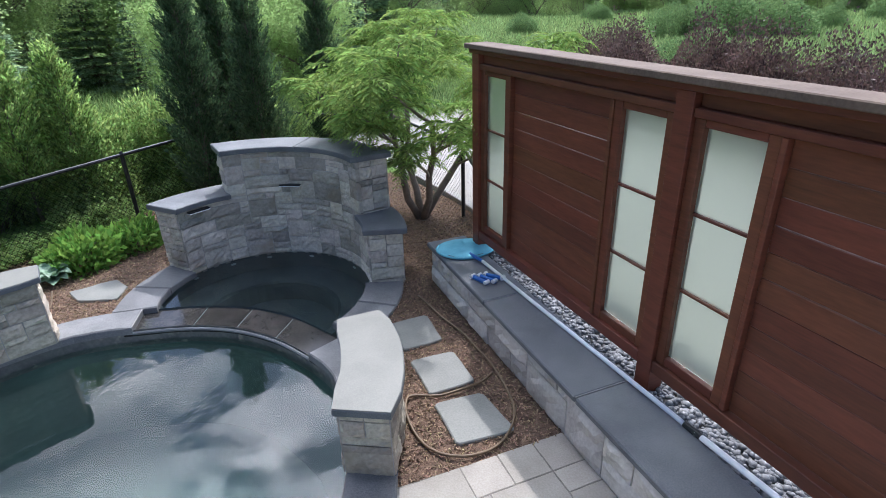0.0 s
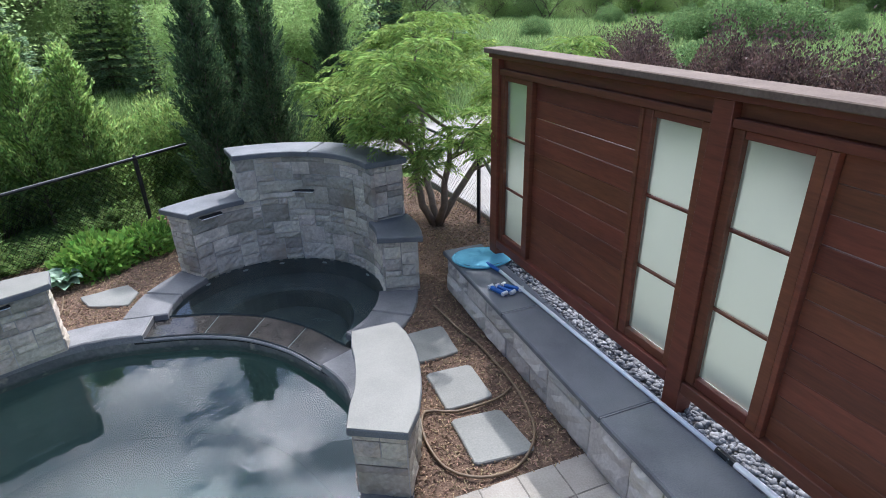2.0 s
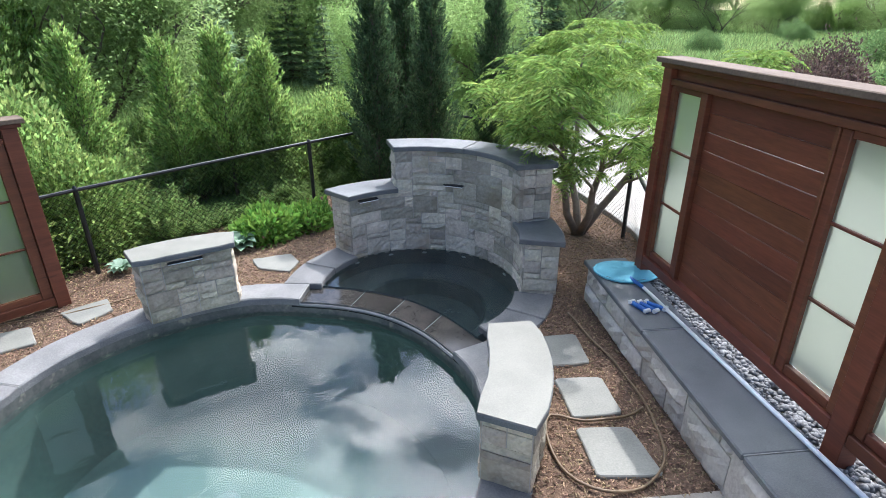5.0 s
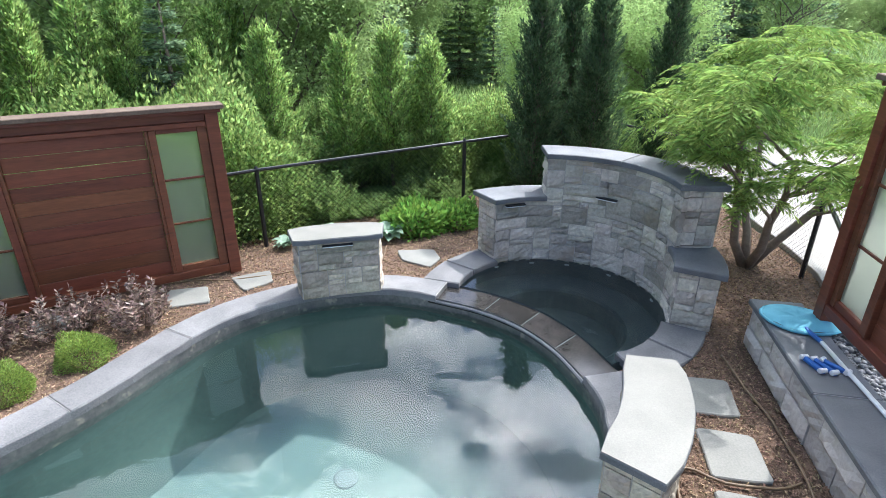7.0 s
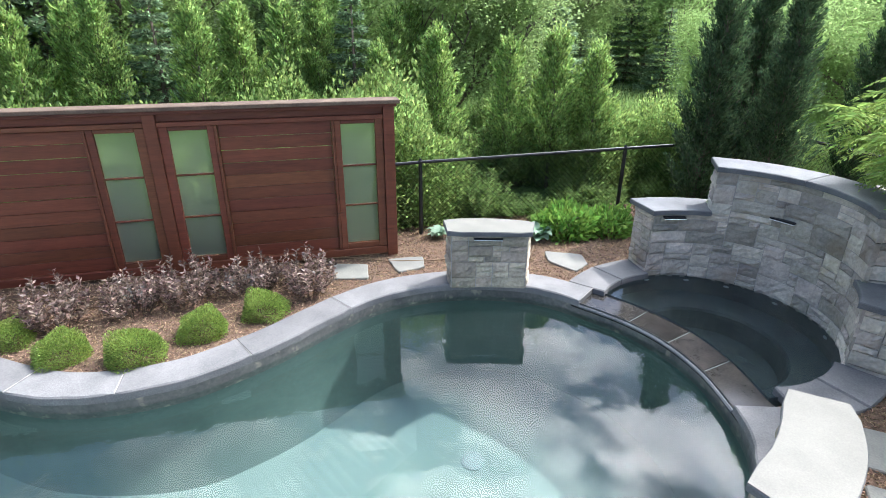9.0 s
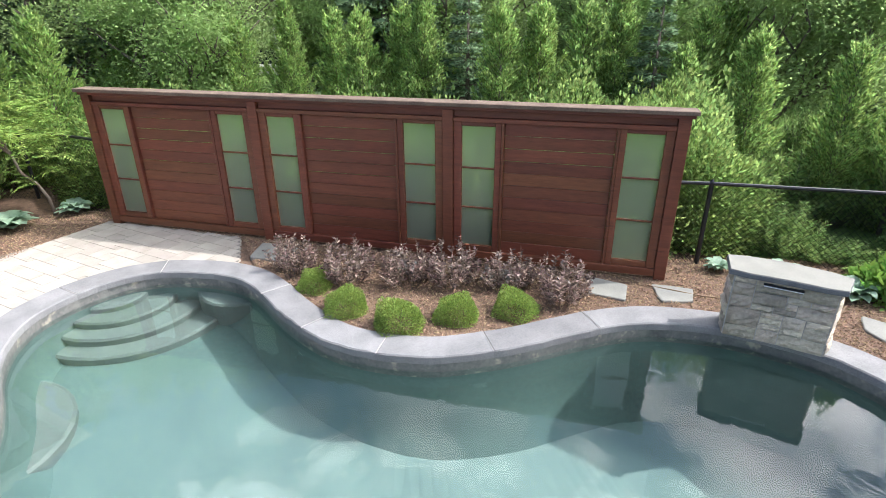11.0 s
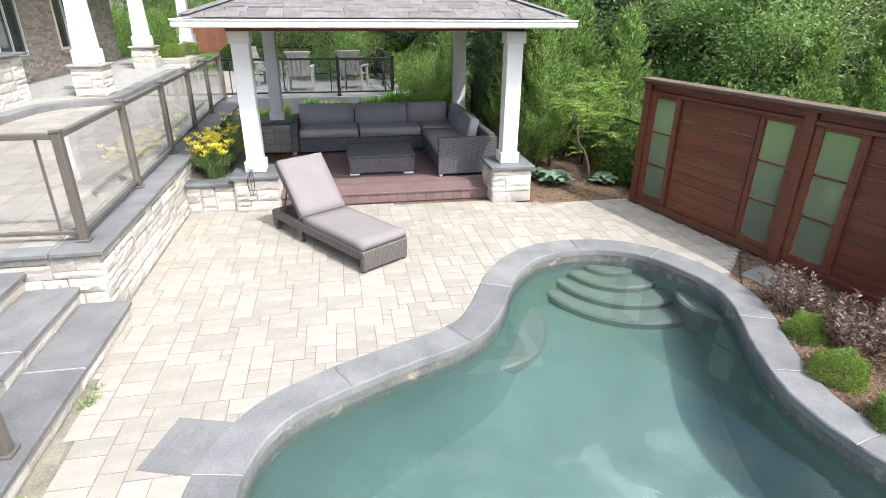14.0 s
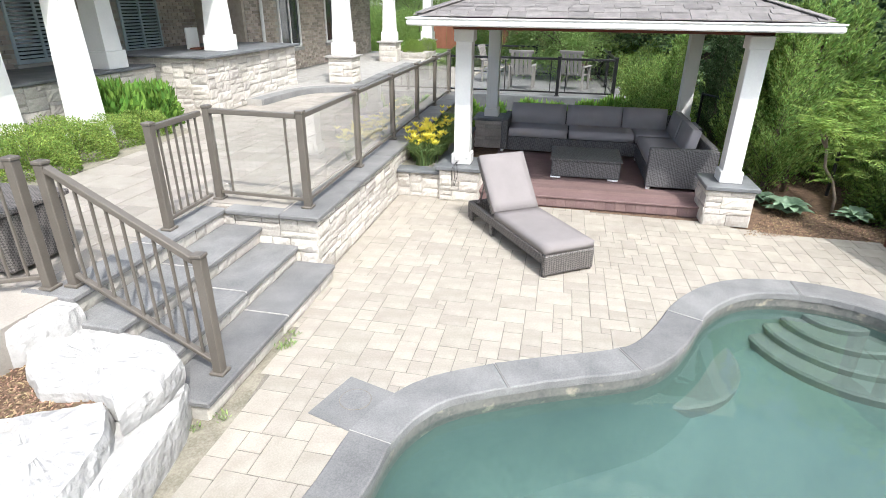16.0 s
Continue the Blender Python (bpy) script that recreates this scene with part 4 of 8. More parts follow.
def curved_pillar(name, label, front, back, z_top, seed, cap_mat, material):
    """A short curved stone pier with a thick cap; front runs along the pool."""
    t = thing(name, label, "stone pillar", (*front[len(front) // 2], 0), "stone piers at the pool edge")
    body = list(front) + list(back)[::-1]
    n = len(body)
    area = sum(body[i - 1][0] * body[i][1] - body[i][0] * body[i - 1][1] for i in range(n))
    ccw = body if area > 0 else body[::-1]
    part("core", Mb().prism(offset_loop(ccw, 0.0055), 0.004, z_top - 0.05), MORTAR, t)
    runs = [front, [front[-1], back[-1]], back[::-1], [back[0], front[0]]]
    for k, run in enumerate(runs):
        run = list(run) if area > 0 else list(run)[::-1]
        fn, ln = along(run)
        stone_face(t, fn, ln, 0.006, z_top - 0.055, seed + k, material, (0.085, 0.0625), None, 0.024, sizes=RUBBLE)
    cap = part("capstone", Mb().prism(offset_loop(ccw, 0.055), z_top - 0.05, z_top - 0.004, 0.006), CAPSTONE, t, "bluestone cap with dark rough edge")
    part("cap_face", Mb().prism(offset_loop(ccw, 0.05), z_top - 0.006, z_top, 0.002), cap_mat, cap, "smooth pale cap face")
    return t


west_pier = curved_pillar("stone_pier", "curved limestone pier with a pale bluestone cap at the pool edge", smooth_curve([(-2.40, 4.69), (-2.06, 4.87), (-1.70, 5.02)], False, 0.12),
                          smooth_curve([(-2.56, 4.93), (-2.18, 5.14), (-1.76, 5.27)], False, 0.12), 0.66, 31, PALECAP, PIERSTONE)
slot_m = frame2((-2.06, 4.85, 0.572), (0.70, 0.33))
slot = part("scupper", Mb().box(slot_m, 0.30, 0.05, 0.014, 0.002), BLACKMETAL, west_pier, "dark water slot")
part("lip", Mb().box(slot_m @ pose(0, -0.004, -0.010), 0.295, 0.062, 0.005, 0.001), ALU, slot, "chrome lip")
curved_pillar("stone_pier", "curved limestone pier with a smooth pale cap beside the stepping stones", smooth_curve([(0.33, 2.55), (0.46, 2.83), (0.53, 3.14), (0.55, 3.43)], False, 0.12),
              smooth_curve([(0.60, 2.40), (0.74, 2.70), (0.83, 3.05), (0.84, 3.43)], False, 0.12), 0.557, 41, PALECAP, PIERSTONE)

# ---- bench wall along the east fence ----
bench = thing("bench_wall", "low limestone seat wall topped with dark bluestone slabs", "seat wall", (1.97, 2.0, 0))
part("core", Mb().prism([(1.80, -5.5), (2.16, -5.5), (2.16, 4.72), (1.80, 4.72)], -0.05, 0.355), MORTAR, bench)
fn, ln = straight((1.785, 4.74), (1.785, -1.2))
stone_face(bench, fn, ln, -0.01, 0.36, 51, WHITESTONE, (0.13, 0.09), None, 0.034, sizes=((2, 1), (3, 2), (4, 2), (3, 2), (2, 2), (5, 2), (4, 3), (3, 4)))
fn, ln = straight((2.16, 4.74), (1.785, 4.74))
stone_face(bench, fn, ln, -0.01, 0.36, 52, WHITESTONE, (0.13, 0.09), None, 0.018)
y = 4.80
for l in (1.32, 1.30, 1.25, 1.3, 1.3, 1.3, 1.3, 1.2):
    part("seat_slab", Mb().box(pose(1.955, y - l / 2, 0.383), 0.43, l - 0.006, 0.052, 0.010), CAPSTONE, bench)
    if y < 4.7:
        part("joint", Mb().box(pose(1.955, y, 0.405), 0.42, 0.006, 0.008, 0.001), PALEJOINT, bench)
    y -= l

east_bank = Mb().prism([(2.165, -6), (2.9, -6), (2.9, 4.9), (2.165, 4.7)], -0.05, 0.335)
tagged(part("gravel_base", east_bank, PATHGRAVEL), "packed grey gravel bed behind the seat wall", "gravel bed", kind="structure")


def pebbles():
    """Rounded river stones heaped along the fence foot."""
    r = random.Random(9)
    me_v, me_f = [], []
    base = bmesh.new()
    bmesh.ops.create_icosphere(base, subdivisions=1, radius=1.0)
    bv = [v.co.copy() for v in base.verts]
    bf = [tuple(v.index for v in f.verts) for f in base.faces]
    base.free()
    mb = Mb()
    for _ in range(8600):
        x, y = r.uniform(2.18, 2.78), r.uniform(-0.6, 4.75)
        s = r.uniform(0.011, 0.027)
        m = Matrix.Translation((x, y, 0.345 + r.uniform(0, 0.03))) @ rot(r.uniform(-0.4, 0.4), r.uniform(-0.4, 0.4), r.uniform(0, 6.3)) @ Matrix.Diagonal((s * r.uniform(1.0, 1.5), s, s * r.uniform(0.5, 0.8), 1))
        mb.add([m @ v for v in bv], bf)
    solid("river_pebbles", mb, PEBBLE, "grey rounded river pebbles between seat wall and fence", "pebbles", kind="stuff", smooth=True)


pebbles()


# ---- screen fences ----
def screen_fence(name, label, start, d, bays, zo, post_foot, pitch, stile=0.088, light=0.528, slit=1.0):
    """Stained cedar screen: posts, slatted fields and frosted three-pane lights; s runs from start along d, the garden side is to its left."""
    t = thing(name, label, "privacy fence", (*start, zo), kind="structure")
    fr = frame2((*start, zo), d)

    def piece(nm, s0, s1, y0, y1, z0, z1, m=WOOD, parent=None, c=0.004, label=""):
        q = Mb().box(fr @ pose((s0 + s1) / 2, -(y0 + y1) / 2, (z0 + z1) / 2), s1 - s0, y1 - y0, z1 - z0, c)
        return part(nm, q, m, parent or t, label)

    total = bays * pitch + 0.12
    for k in range(bays + 1):
        c = 0.06 + k * pitch
        piece("post", c - 0.06, c + 0.06, -0.09, 0.03, post_foot - zo, 1.752)
    piece("cap_rail", -0.06, total + 0.06, -0.14, 0.09, 1.79, 1.832, WOODCAP, c=0.006, label="weathered brown cap rail")
    piece("under_rail", -0.03, total + 0.03, -0.105, 0.05, 1.753, 1.789)
    for k in range(bays):
        a, b = 0.122 + k * pitch, (k + 1) * pitch - 0.002
        piece("top_board", a, b, -0.040, 0.0, 1.672, 1.752)
        piece("head_rail", a, b, -0.080, 0.0, 1.625, 1.671)
        piece("sill", a, b, -0.085, 0.01, 0.03, 0.115)
        for side in (0, 1):
            g0, g1 = (a + 0.002, a + light) if side == 0 else (b - light, b - 0.002)
            w0, w1 = (stile, 0.066) if side == 0 else (0.066, stile)
            lf = piece("light_frame", g0, g0 + w0, -0.065, 0.0, 0.117, 1.623)
            piece("stile", g1 - w1, g1, -0.065, 0.0, 0.117, 1.623, parent=lf)
            piece("rail", g0 + w0 + 0.002, g1 - w1 - 0.002, -0.06, 0.0, 1.58, 1.623, parent=lf)
            piece("rail", g0 + w0 + 0.002, g1 - w1 - 0.002, -0.06, 0.0, 0.117, 0.18, parent=lf)
            h = (1.578 - 0.182) / 3
            for q in range(3):
                z0 = 0.182 + q * h
                piece("pane", g0 + w0 + 0.001, g1 - w1 - 0.001, -0.030, -0.022, z0 + 0.001, z0 + h - 0.001, FROST, lf, 0.001, "frosted glass pane")
                if q:
                    piece("muntin", g0 + w0 + 0.002, g1 - w1 - 0.002, -0.045, -0.012, z0 - 0.010, z0 + 0.010, parent=lf)
        f0, f1 = a + light + 0.002, b - light - 0.002
        piece("field_stile", f0, f0 + 0.03, -0.075, 0.0, 0.117, 1.623)
        piece("field_stile", f1 - 0.03, f1, -0.075, 0.0, 0.117, 1.623)
        z, r = 0.12, random.Random(k + 60)
        while z < 1.6:
            h = min(0.137, 1.621 - z)
            gap = slit * (r.choice((0.002, 0.003, 0.003)) if z < 0.8 else r.choice((0.003, 0.004, 0.006)))
            piece("slat", f0 + 0.032, f1 - 0.032, -0.036 + r.uniform(-0.003, 0.003), -0.020 + r.uniform(-0.002, 0.002), z, z + h - gap, c=0.0075)
            z += h
    return t


screen_fence("wall_west", "red-brown stained cedar privacy screen with frosted glass lights", (-3.41, 5.255), (-0.7605, -0.6493), 3, 0.0, -0.05, 2.395)
# this run faces the other way, so it starts at its south end
E_END = Vector((2.222, 4.53))
E_DIR = Vector((-0.032, 1.0)).normalized()
E_START = E_END - E_DIR * (3 * 2.34 + 0.12)
screen_fence("wall_east", "dark red-brown cedar privacy screen with frosted glass lights", tuple(E_START), tuple(E_DIR), 3, 0.5, 0.28, 2.34, 0.062, 0.485, 0.45)

# ---- terrace, stairs ----
TZ = 0.72
terrace = tagged(part("terrace", Mb().prism([uv(-1.62, -2.80), uv(-1.62, 12), uv(-14, 12), uv(-14, -9), uv(-2.45, -9), uv(-2.45, -2.80)], -0.05, TZ - 0.01), TERRACEPAVE),
                 "raised pale paver terrace in front of the house", "terrace", kind="structure")


def terrace_wall():
    t = thing("retaining_wall", "pale split-limestone retaining wall with bluestone coping", "retaining wall", (*uv(-1.4, 0), 0), kind="structure")
    core = Mb()
    uvbox(core, -1.60, -1.31, -2.84, 6.2, -0.05, 0.655, 0)
    part("core", core, MORTAR, t)
    core2 = Mb()
    uvbox(core2, -2.45, -1.61, -2.84, -2.55, -0.05, 0.655, 0)
    part("core", core2, MORTAR, t)
    big = ((2, 1), (3, 1), (4, 2), (3, 2), (5, 2), (2, 2), (4, 1))
    fn, ln = straight(uv(-1.30, -2.86), uv(-1.30, 1.4))
    stone_face(t, fn, ln, -0.01, 0.66, 71, WHITESTONE, (0.10, 0.075), None, 0.02, sizes=big)
    fn, ln = straight(uv(-2.44, -2.86), uv(-1.30, -2.86))
    stone_face(t, fn, ln, -0.01, 0.66, 72, WHITESTONE, (0.10, 0.075), None, 0.02, sizes=big)
    v = -2.93
    for l in (1.3, 1.3, 1.3, 1.3, 1.3, 1.3, 1.3):
        q = Mb()
        uvbox(q, -1.68, -1.24, v, v + l - 0.006, 0.665, 0.72, 0.012)
        part("capstone", q, COPING, t)
        v += l
    q = Mb()
    uvbox(q, -2.31, -1.69, -2.93, -2.55, 0.665, 0.72, 0.012)
    part("capstone", q, COPING, t)


terrace_wall()


def stairs():
    t = thing("stairs", "broad grey granite stairs with split-stone risers up to the terrace", "stairs", (*uv(-1.8, -4), 0), kind="structure")
    ends = (-5.17, -5.0, -4.95, -4.9)
    for k in range(4):
        z = 0.18 * (k + 1)
        u1 = -1.12 - 0.40 * k
        q = Mb()
        uvbox(q, u1 - 0.47, u1, ends[k], -3.95 + 0.02 * k, z - 0.055, z, 0.012)
        part("tread", q, COPING, t)
        q = Mb()
        uvbox(q, u1 - 0.47, u1, -3.944 + 0.02 * k, -2.87, z - 0.055, z, 0.012)
        part("tread", q, COPING, t)
        part("joint", uvbox(Mb(), u1 - 0.46, u1 - 0.002, -3.951 + 0.02 * k, -3.943 + 0.02 * k, z - 0.02, z + 0.0015, 0.0005), PALEJOINT, t)
        q = Mb()
        uvbox(q, u1 - 0.6, u1 - 0.05, ends[k] + 0.03, -2.88, z - 0.19 if k else -0.05, z - 0.056, 0)
        part("riser_core", q, MORTAR, t)
        fn, ln = straight(uv(u1 - 0.045, ends[k] + 0.03), uv(u1 - 0.045, -2.88))
        stone_face(t, fn, ln, z - 0.18, z - 0.06, 80 + k, WHITESTONE, (0.16, 0.115), None, 0.012, sizes=((1, 1), (2, 1), (3, 1)))


stairs()


# ---- railings ----
def rail_post(parent, p, z0, z1, w=0.075, material=BRONZE):
    m = frame2((*p, (z0 + z1) / 2), U)
    po = part("post", Mb().box(m, w, w, z1 - z0, 0.006), material, parent)
    part("base_plate", Mb().box(frame2((*p, z0 + 0.012), U), w * 1.55, w * 1.55, 0.024, 0.006), material, po)
    part("post_cap", Mb().box(frame2((*p, z1 + 0.012), U), w * 1.18, w * 1.18, 0.028, 0.008), material, po)


def beam(parent, name, a, b, w, h, material=BRONZE):
    a, b = Vector(a), Vector(b)
    d = b - a
    m = Matrix.Translation((a + b) / 2) @ d.to_track_quat("X", "Z").to_matrix().to_4x4()
    return part(name, Mb().box(m, d.length, w, h, 0.005), material, parent)


def glass_rail(name, label, pts, z, h=1.0, material=BRONZE, stiles=False, last=True):
    t = thing(name, label, "glass railing", (*pts[0], z), kind="")
    for p in pts if last else pts[:-1]:
        rail_post(t, p, z, z + h, 0.075, material)
    for a, b in zip(pts, pts[1:]):
        A, B = Vector((*a, 0)), Vector((*b, 0))
        d = (B - A).normalized()
        A, B = A + d * 0.04, B - d * 0.04
        beam(t, "top_rail", A + Vector((0, 0, z + h - 0.03)), B + Vector((0, 0, z + h - 0.03)), 0.06, 0.05, material)
        beam(t, "bottom_rail", A + Vector((0, 0, z + 0.09)), B + Vector((0, 0, z + 0.09)), 0.045, 0.035, material)
        mid = (A + B) / 2 + Vector((0, 0, z + (h + 0.05) / 2))
        g = part("pane", Mb().box(frame2(mid, d), (B - A).length - 0.02, 0.008, h - 0.17, 0.001), CLEAR, t, "clear tempered glass pane")
        g.visible_shadow = False
        if stiles:
            for e in (A + d * 0.14, B - d * 0.14):
                part("stile", Mb().box(frame2(e + Vector((0, 0, z + (h + 0.05) / 2)), d), 0.022, 0.024, h - 0.16, 0.003), material, t)
    return t


def picket_rail(name, label, a, b, za, zb, h=1.0, n=9, posts=(True, True), pitch=None):
    """A run of square pickets between two posts, level or sloping."""
    t = thing(name, label, "metal railing", (*a, za))
    if posts[0]:
        rail_post(t, a, za, za + h)
    if posts[1]:
        rail_post(t, b, zb, zb + h)
    A, B = Vector((*a, za)), Vector((*b, zb))
    d = (B - A)
    dn = Vector((d.x, d.y, 0)).normalized() * 0.04
    beam(t, "top_rail", A + dn + Vector((0, 0, h - 0.03)), B - dn + Vector((0, 0, h - 0.03)), 0.06, 0.05)
    beam(t, "bottom_rail", A + dn + Vector((0, 0, 0.10)), B - dn + Vector((0, 0, 0.10)), 0.045, 0.035)
    for k in range(1, n + 1):
        p = A + d * (k / (n + 1))
        part("picket", Mb().box(frame2(p + Vector((0, 0, (h + 0.06) / 2)), U), 0.020, 0.020, h - 0.13, 0.003), BRONZE, t)
    return t


glass_rail("glass_railing", "bronze metal railing with clear glass panels on the terrace edge", [uv(-1.47, -2.66), uv(-1.50, -1.00), uv(-1.53, 0.68), uv(-1.56, 2.35), uv(-1.60, 4.0), uv(-1.64, 5.7)], TZ)
glass_rail("glass_railing", "bronze metal railing with a clear glass panel at the stair head", [uv(-2.54, -2.62), uv(-1.47, -2.66)], TZ, 1.0, BRONZE, True, False)
picket_rail("picket_railing", "bronze metal picket gate at the top of the stairs", uv(-2.53, -2.74), uv(-2.50, -3.55), TZ, TZ, 1.0, 6, (False, True))
picket_rail("stair_railing", "sloping bronze metal picket railing beside the stairs", uv(-2.45, -4.72), uv(-1.24, -4.83), TZ, 0.18, 0.96, 9)
picket_rail("picket_railing", "bronze metal picket railing along the terrace edge", uv(-2.60, -4.80), uv(-4.1, -5.60), TZ, TZ, 1.0, 13)

# ---- pavilion ----
DZ = 0.16
deck = thing("deck", "red-brown composite deck under the pavilion", "deck", (*uv(1.6, 1.8), 0), kind="structure")
q = Mb()
uvbox(q, 0.0, 3.75, 0.10, 4.1, -0.05, DZ - 0.03, 0)
part("joist_base", q, DECK, deck)
for k in range(28):
    q = Mb()
    v0 = 0.06 + k * 0.144
    uvbox(q, -0.02, 3.78, v0, v0 + 0.1428, DZ - 0.026, DZ, 0.004)
    part("deck_board", q, DECK, deck)
for k in range(22):
    q = Mb()
    u0 = 0.0 + k * 0.142
    uvbox(q, u0, u0 + 0.1405, 0.078, 0.098, 0.0, DZ - 0.03, 0.004)
    part("fascia_board", q, DECK, deck)

pav = thing("pavilion", "white-columned pavilion with grey shingle hip roof over the sofa deck", "pavilion", (*uv(1.6, 1.9), 0))
COLS = ((-0.31, 0.27, 0.53), (3.41, 0.10, 0.56), (-0.31, 3.75, 0.62), (3.41, 3.75, 0.62))


def column(u, v, zp):
    ped = Mb()
    uvbox(ped, u - 0.27, u + 0.27, v - 0.27, v + 0.27, 0, zp - 0.06, 0)
    pd = part("pedestal", ped, MORTAR, pav, "split-limestone pedestal")
    c = [(u - 0.29, v - 0.29), (u + 0.29, v - 0.29), (u + 0.29, v + 0.29), (u - 0.29, v + 0.29)]
    for k in range(4):
        fn, ln = straight(uv(*c[k]), uv(*c[(k + 1) % 4]))
        stone_face(pd, fn, ln, 0.0, zp - 0.06, int(100 + u * 7 + v * 13 + k), WHITESTONE, (0.097, 0.08), None, 0.018, sizes=((2, 2), (3, 2), (3, 1), (4, 2), (2, 1)))
    q = Mb()
    uvbox(q, u - 0.34, u + 0.34, v - 0.34, v + 0.34, zp - 0.06, zp, 0.01)
    part("pedestal_cap", q, CAPSTONE, pav, "dark bluestone pedestal cap")
    q = Mb()
    uvbox(q, u - 0.115, u + 0.115, v - 0.115, v + 0.115, zp, 2.42, 0.008)
    cm = part("column", q, WHITEPAINT, pav)
    for z0, z1, w in ((zp, zp + 0.16, 0.145), (2.26, 2.42, 0.14)):
        q = Mb()
        uvbox(q, u - w, u + w, v - w, v + w, z0, z1, 0.010)
        part("collar", q, WHITEPAINT, cm)


for c in COLS:
    column(*c)
RU0, RU1, RV0, RV1, RZ = -0.82, 3.96, -0.40, 4.30, 2.60
for (a0, a1, b0, b1) in ((-0.45, 3.55, 0.03, 0.2), (-0.45, 3.55, 3.66, 3.83), (-0.4, -0.22, 0.2, 3.66), (3.32, 3.5, 0.2, 3.66)):
    q = Mb()
    uvbox(q, a0, a1, b0, b1, 2.42, 2.54, 0.006)
    part("beam", q, WOOD, pav, "red-brown timber beam")
q = Mb()
uvbox(q, RU0 + 0.1, RU1 - 0.1, RV0 + 0.1, RV1 - 0.1, 2.545, 2.56, 0.002)
part("soffit", q, WOOD, pav, "red-brown timber soffit")


def roof():
    slope = 0.36
    mu, mv = (RU0 + RU1) / 2, (RV0 + RV1) / 2
    q = Mb()
    hv = (RV1 - RV0) / 2
    top = RZ + 0.02 + hv * slope
    e = [uv(RU0, RV0), uv(RU1, RV0), uv(RU1, RV1), uv(RU0, RV1)]
    r0, r1 = uv(RU0 + hv, mv), uv(RU1 - hv, mv)
    base = RZ - 0.01
    vs = [(*p, base) for p in e] + [(*r0, top - 0.04), (*r1, top - 0.04)]
    q.add(vs, [(0, 1, 5, 4), (1, 2, 5), (2, 3, 4, 5), (3, 0, 4), (3, 2, 1, 0)])
    part("roof_deck", q, SHINGLE, pav)
    # shingle courses on the four slopes
    r = random.Random(4)
    sh = part("shingle_roof", Mb().add([(*uv(mu, mv), top - 0.05), (*uv(mu + 0.1, mv), top - 0.05), (*uv(mu, mv + 0.1), top - 0.05)], [(0, 1, 2)]), SHINGLE, pav, "grey-brown asphalt shingles")
    stuff = Mb()
    count = 0
    for side in range(4):
        L = (RU1 - RU0) if side % 2 == 0 else (RV1 - RV0)
        n = int(hv / 0.12)
        for k in range(n):
            d, lap = k * 0.12, 0.02 if k else 0.06  # the lowest course reaches over the gutter
            s = -0.02 + d + r.uniform(-0.2, 0)
            while s < L - d:
                w = r.uniform(0.16, 0.34)
                s0, s1 = max(s, d - 0.02), min(s + w, L - d + 0.02)
                s += w
                if s1 - s0 < 0.03:
                    continue
                z0 = RZ + 0.012 + d * slope

                def P(x, dd):
                    return {0: (RU0 + x, RV0 + dd), 1: (RU1 - dd, RV0 + x), 2: (RU1 - x, RV1 - dd), 3: (RU0 + dd, RV1 - x)}[side]
                th = r.choice((0.006, 0.010, 0.014))
                v8 = [(*uv(*P(min(max(x, dd), L - dd), dd)), z0 + (dd - d) * slope + zz) for zz in (0, th) for x, dd in ((s0 + 0.003, d - lap), (s1 - 0.003, d - lap), (s1 - 0.003, d + 0.14), (s0 + 0.003, d + 0.14))]
                fcs = [(4, 5, 6, 7), (0, 1, 5, 4), (1, 2, 6, 5), (3, 0, 4, 7)]
                if side == 0 and k < 7 and count < 130:
                    part("shingle", Mb().add(v8, fcs), SHINGLE, sh)
                    count += 1
                else:
                    stuff.add(v8, fcs)
    for a, b in ((e[0], r0), (e[1], r1), (e[2], r1), (e[3], r0), (r0, r1)):
        A, B = Vector((*a, RZ + 0.022 if a in e else top + 0.012)), Vector((*b, top + 0.012))
        n = max(4, int((B - A).length / 0.16))
        for k in range(n):
            beam(sh, "ridge_shingle", A + (B - A) * (k / n), A + (B - A) * ((k + 1.1) / n) + Vector((0, 0, 0.006)), 0.17, 0.014, SHINGLE)
    o = part("shingle_field", stuff, SHINGLE_FIELD, sh)
    o["kind"] = "stuff"
    for a, b in ((e[0], e[1]), (e[1], e[2]), (e[2], e[3]), (e[3], e[0])):
        A, B = Vector((*a, RZ - 0.075)), Vector((*b, RZ - 0.075))
        d = (B - A).normalized()
        nrm = Vector((d.y, -d.x, 0))
        g = beam(pav, "gutter", A - d * 0.10 + nrm * 0.06, B + d * 0.10 + nrm * 0.06, 0.12, 0.095, WHITEPAINT)
        for off, zz, hh in ((0.127, 0.040, 0.020), (0.118, -0.012, 0.05)):
            beam(g, "gutter_lip", A - d * 0.12 + nrm * off + Vector((0, 0, zz)), B + d * 0.12 + nrm * off + Vector((0, 0, zz)), 0.02, hh, WHITEPAINT)
        beam(pav, "fascia", A + nrm * -0.02 + Vector((0, 0, -0.005)), B + nrm * -0.02 + Vector((0, 0, -0.005)), 0.03, 0.10, WHITEPAINT)


SHINGLE_FIELD = mat("asphalt_shingle_field", (0.225, 0.208, 0.196), (0.145, 0.134, 0.126), 0.95, 9, 190, 0.5, 0.004, rnd=0.16, island=True)
roof()


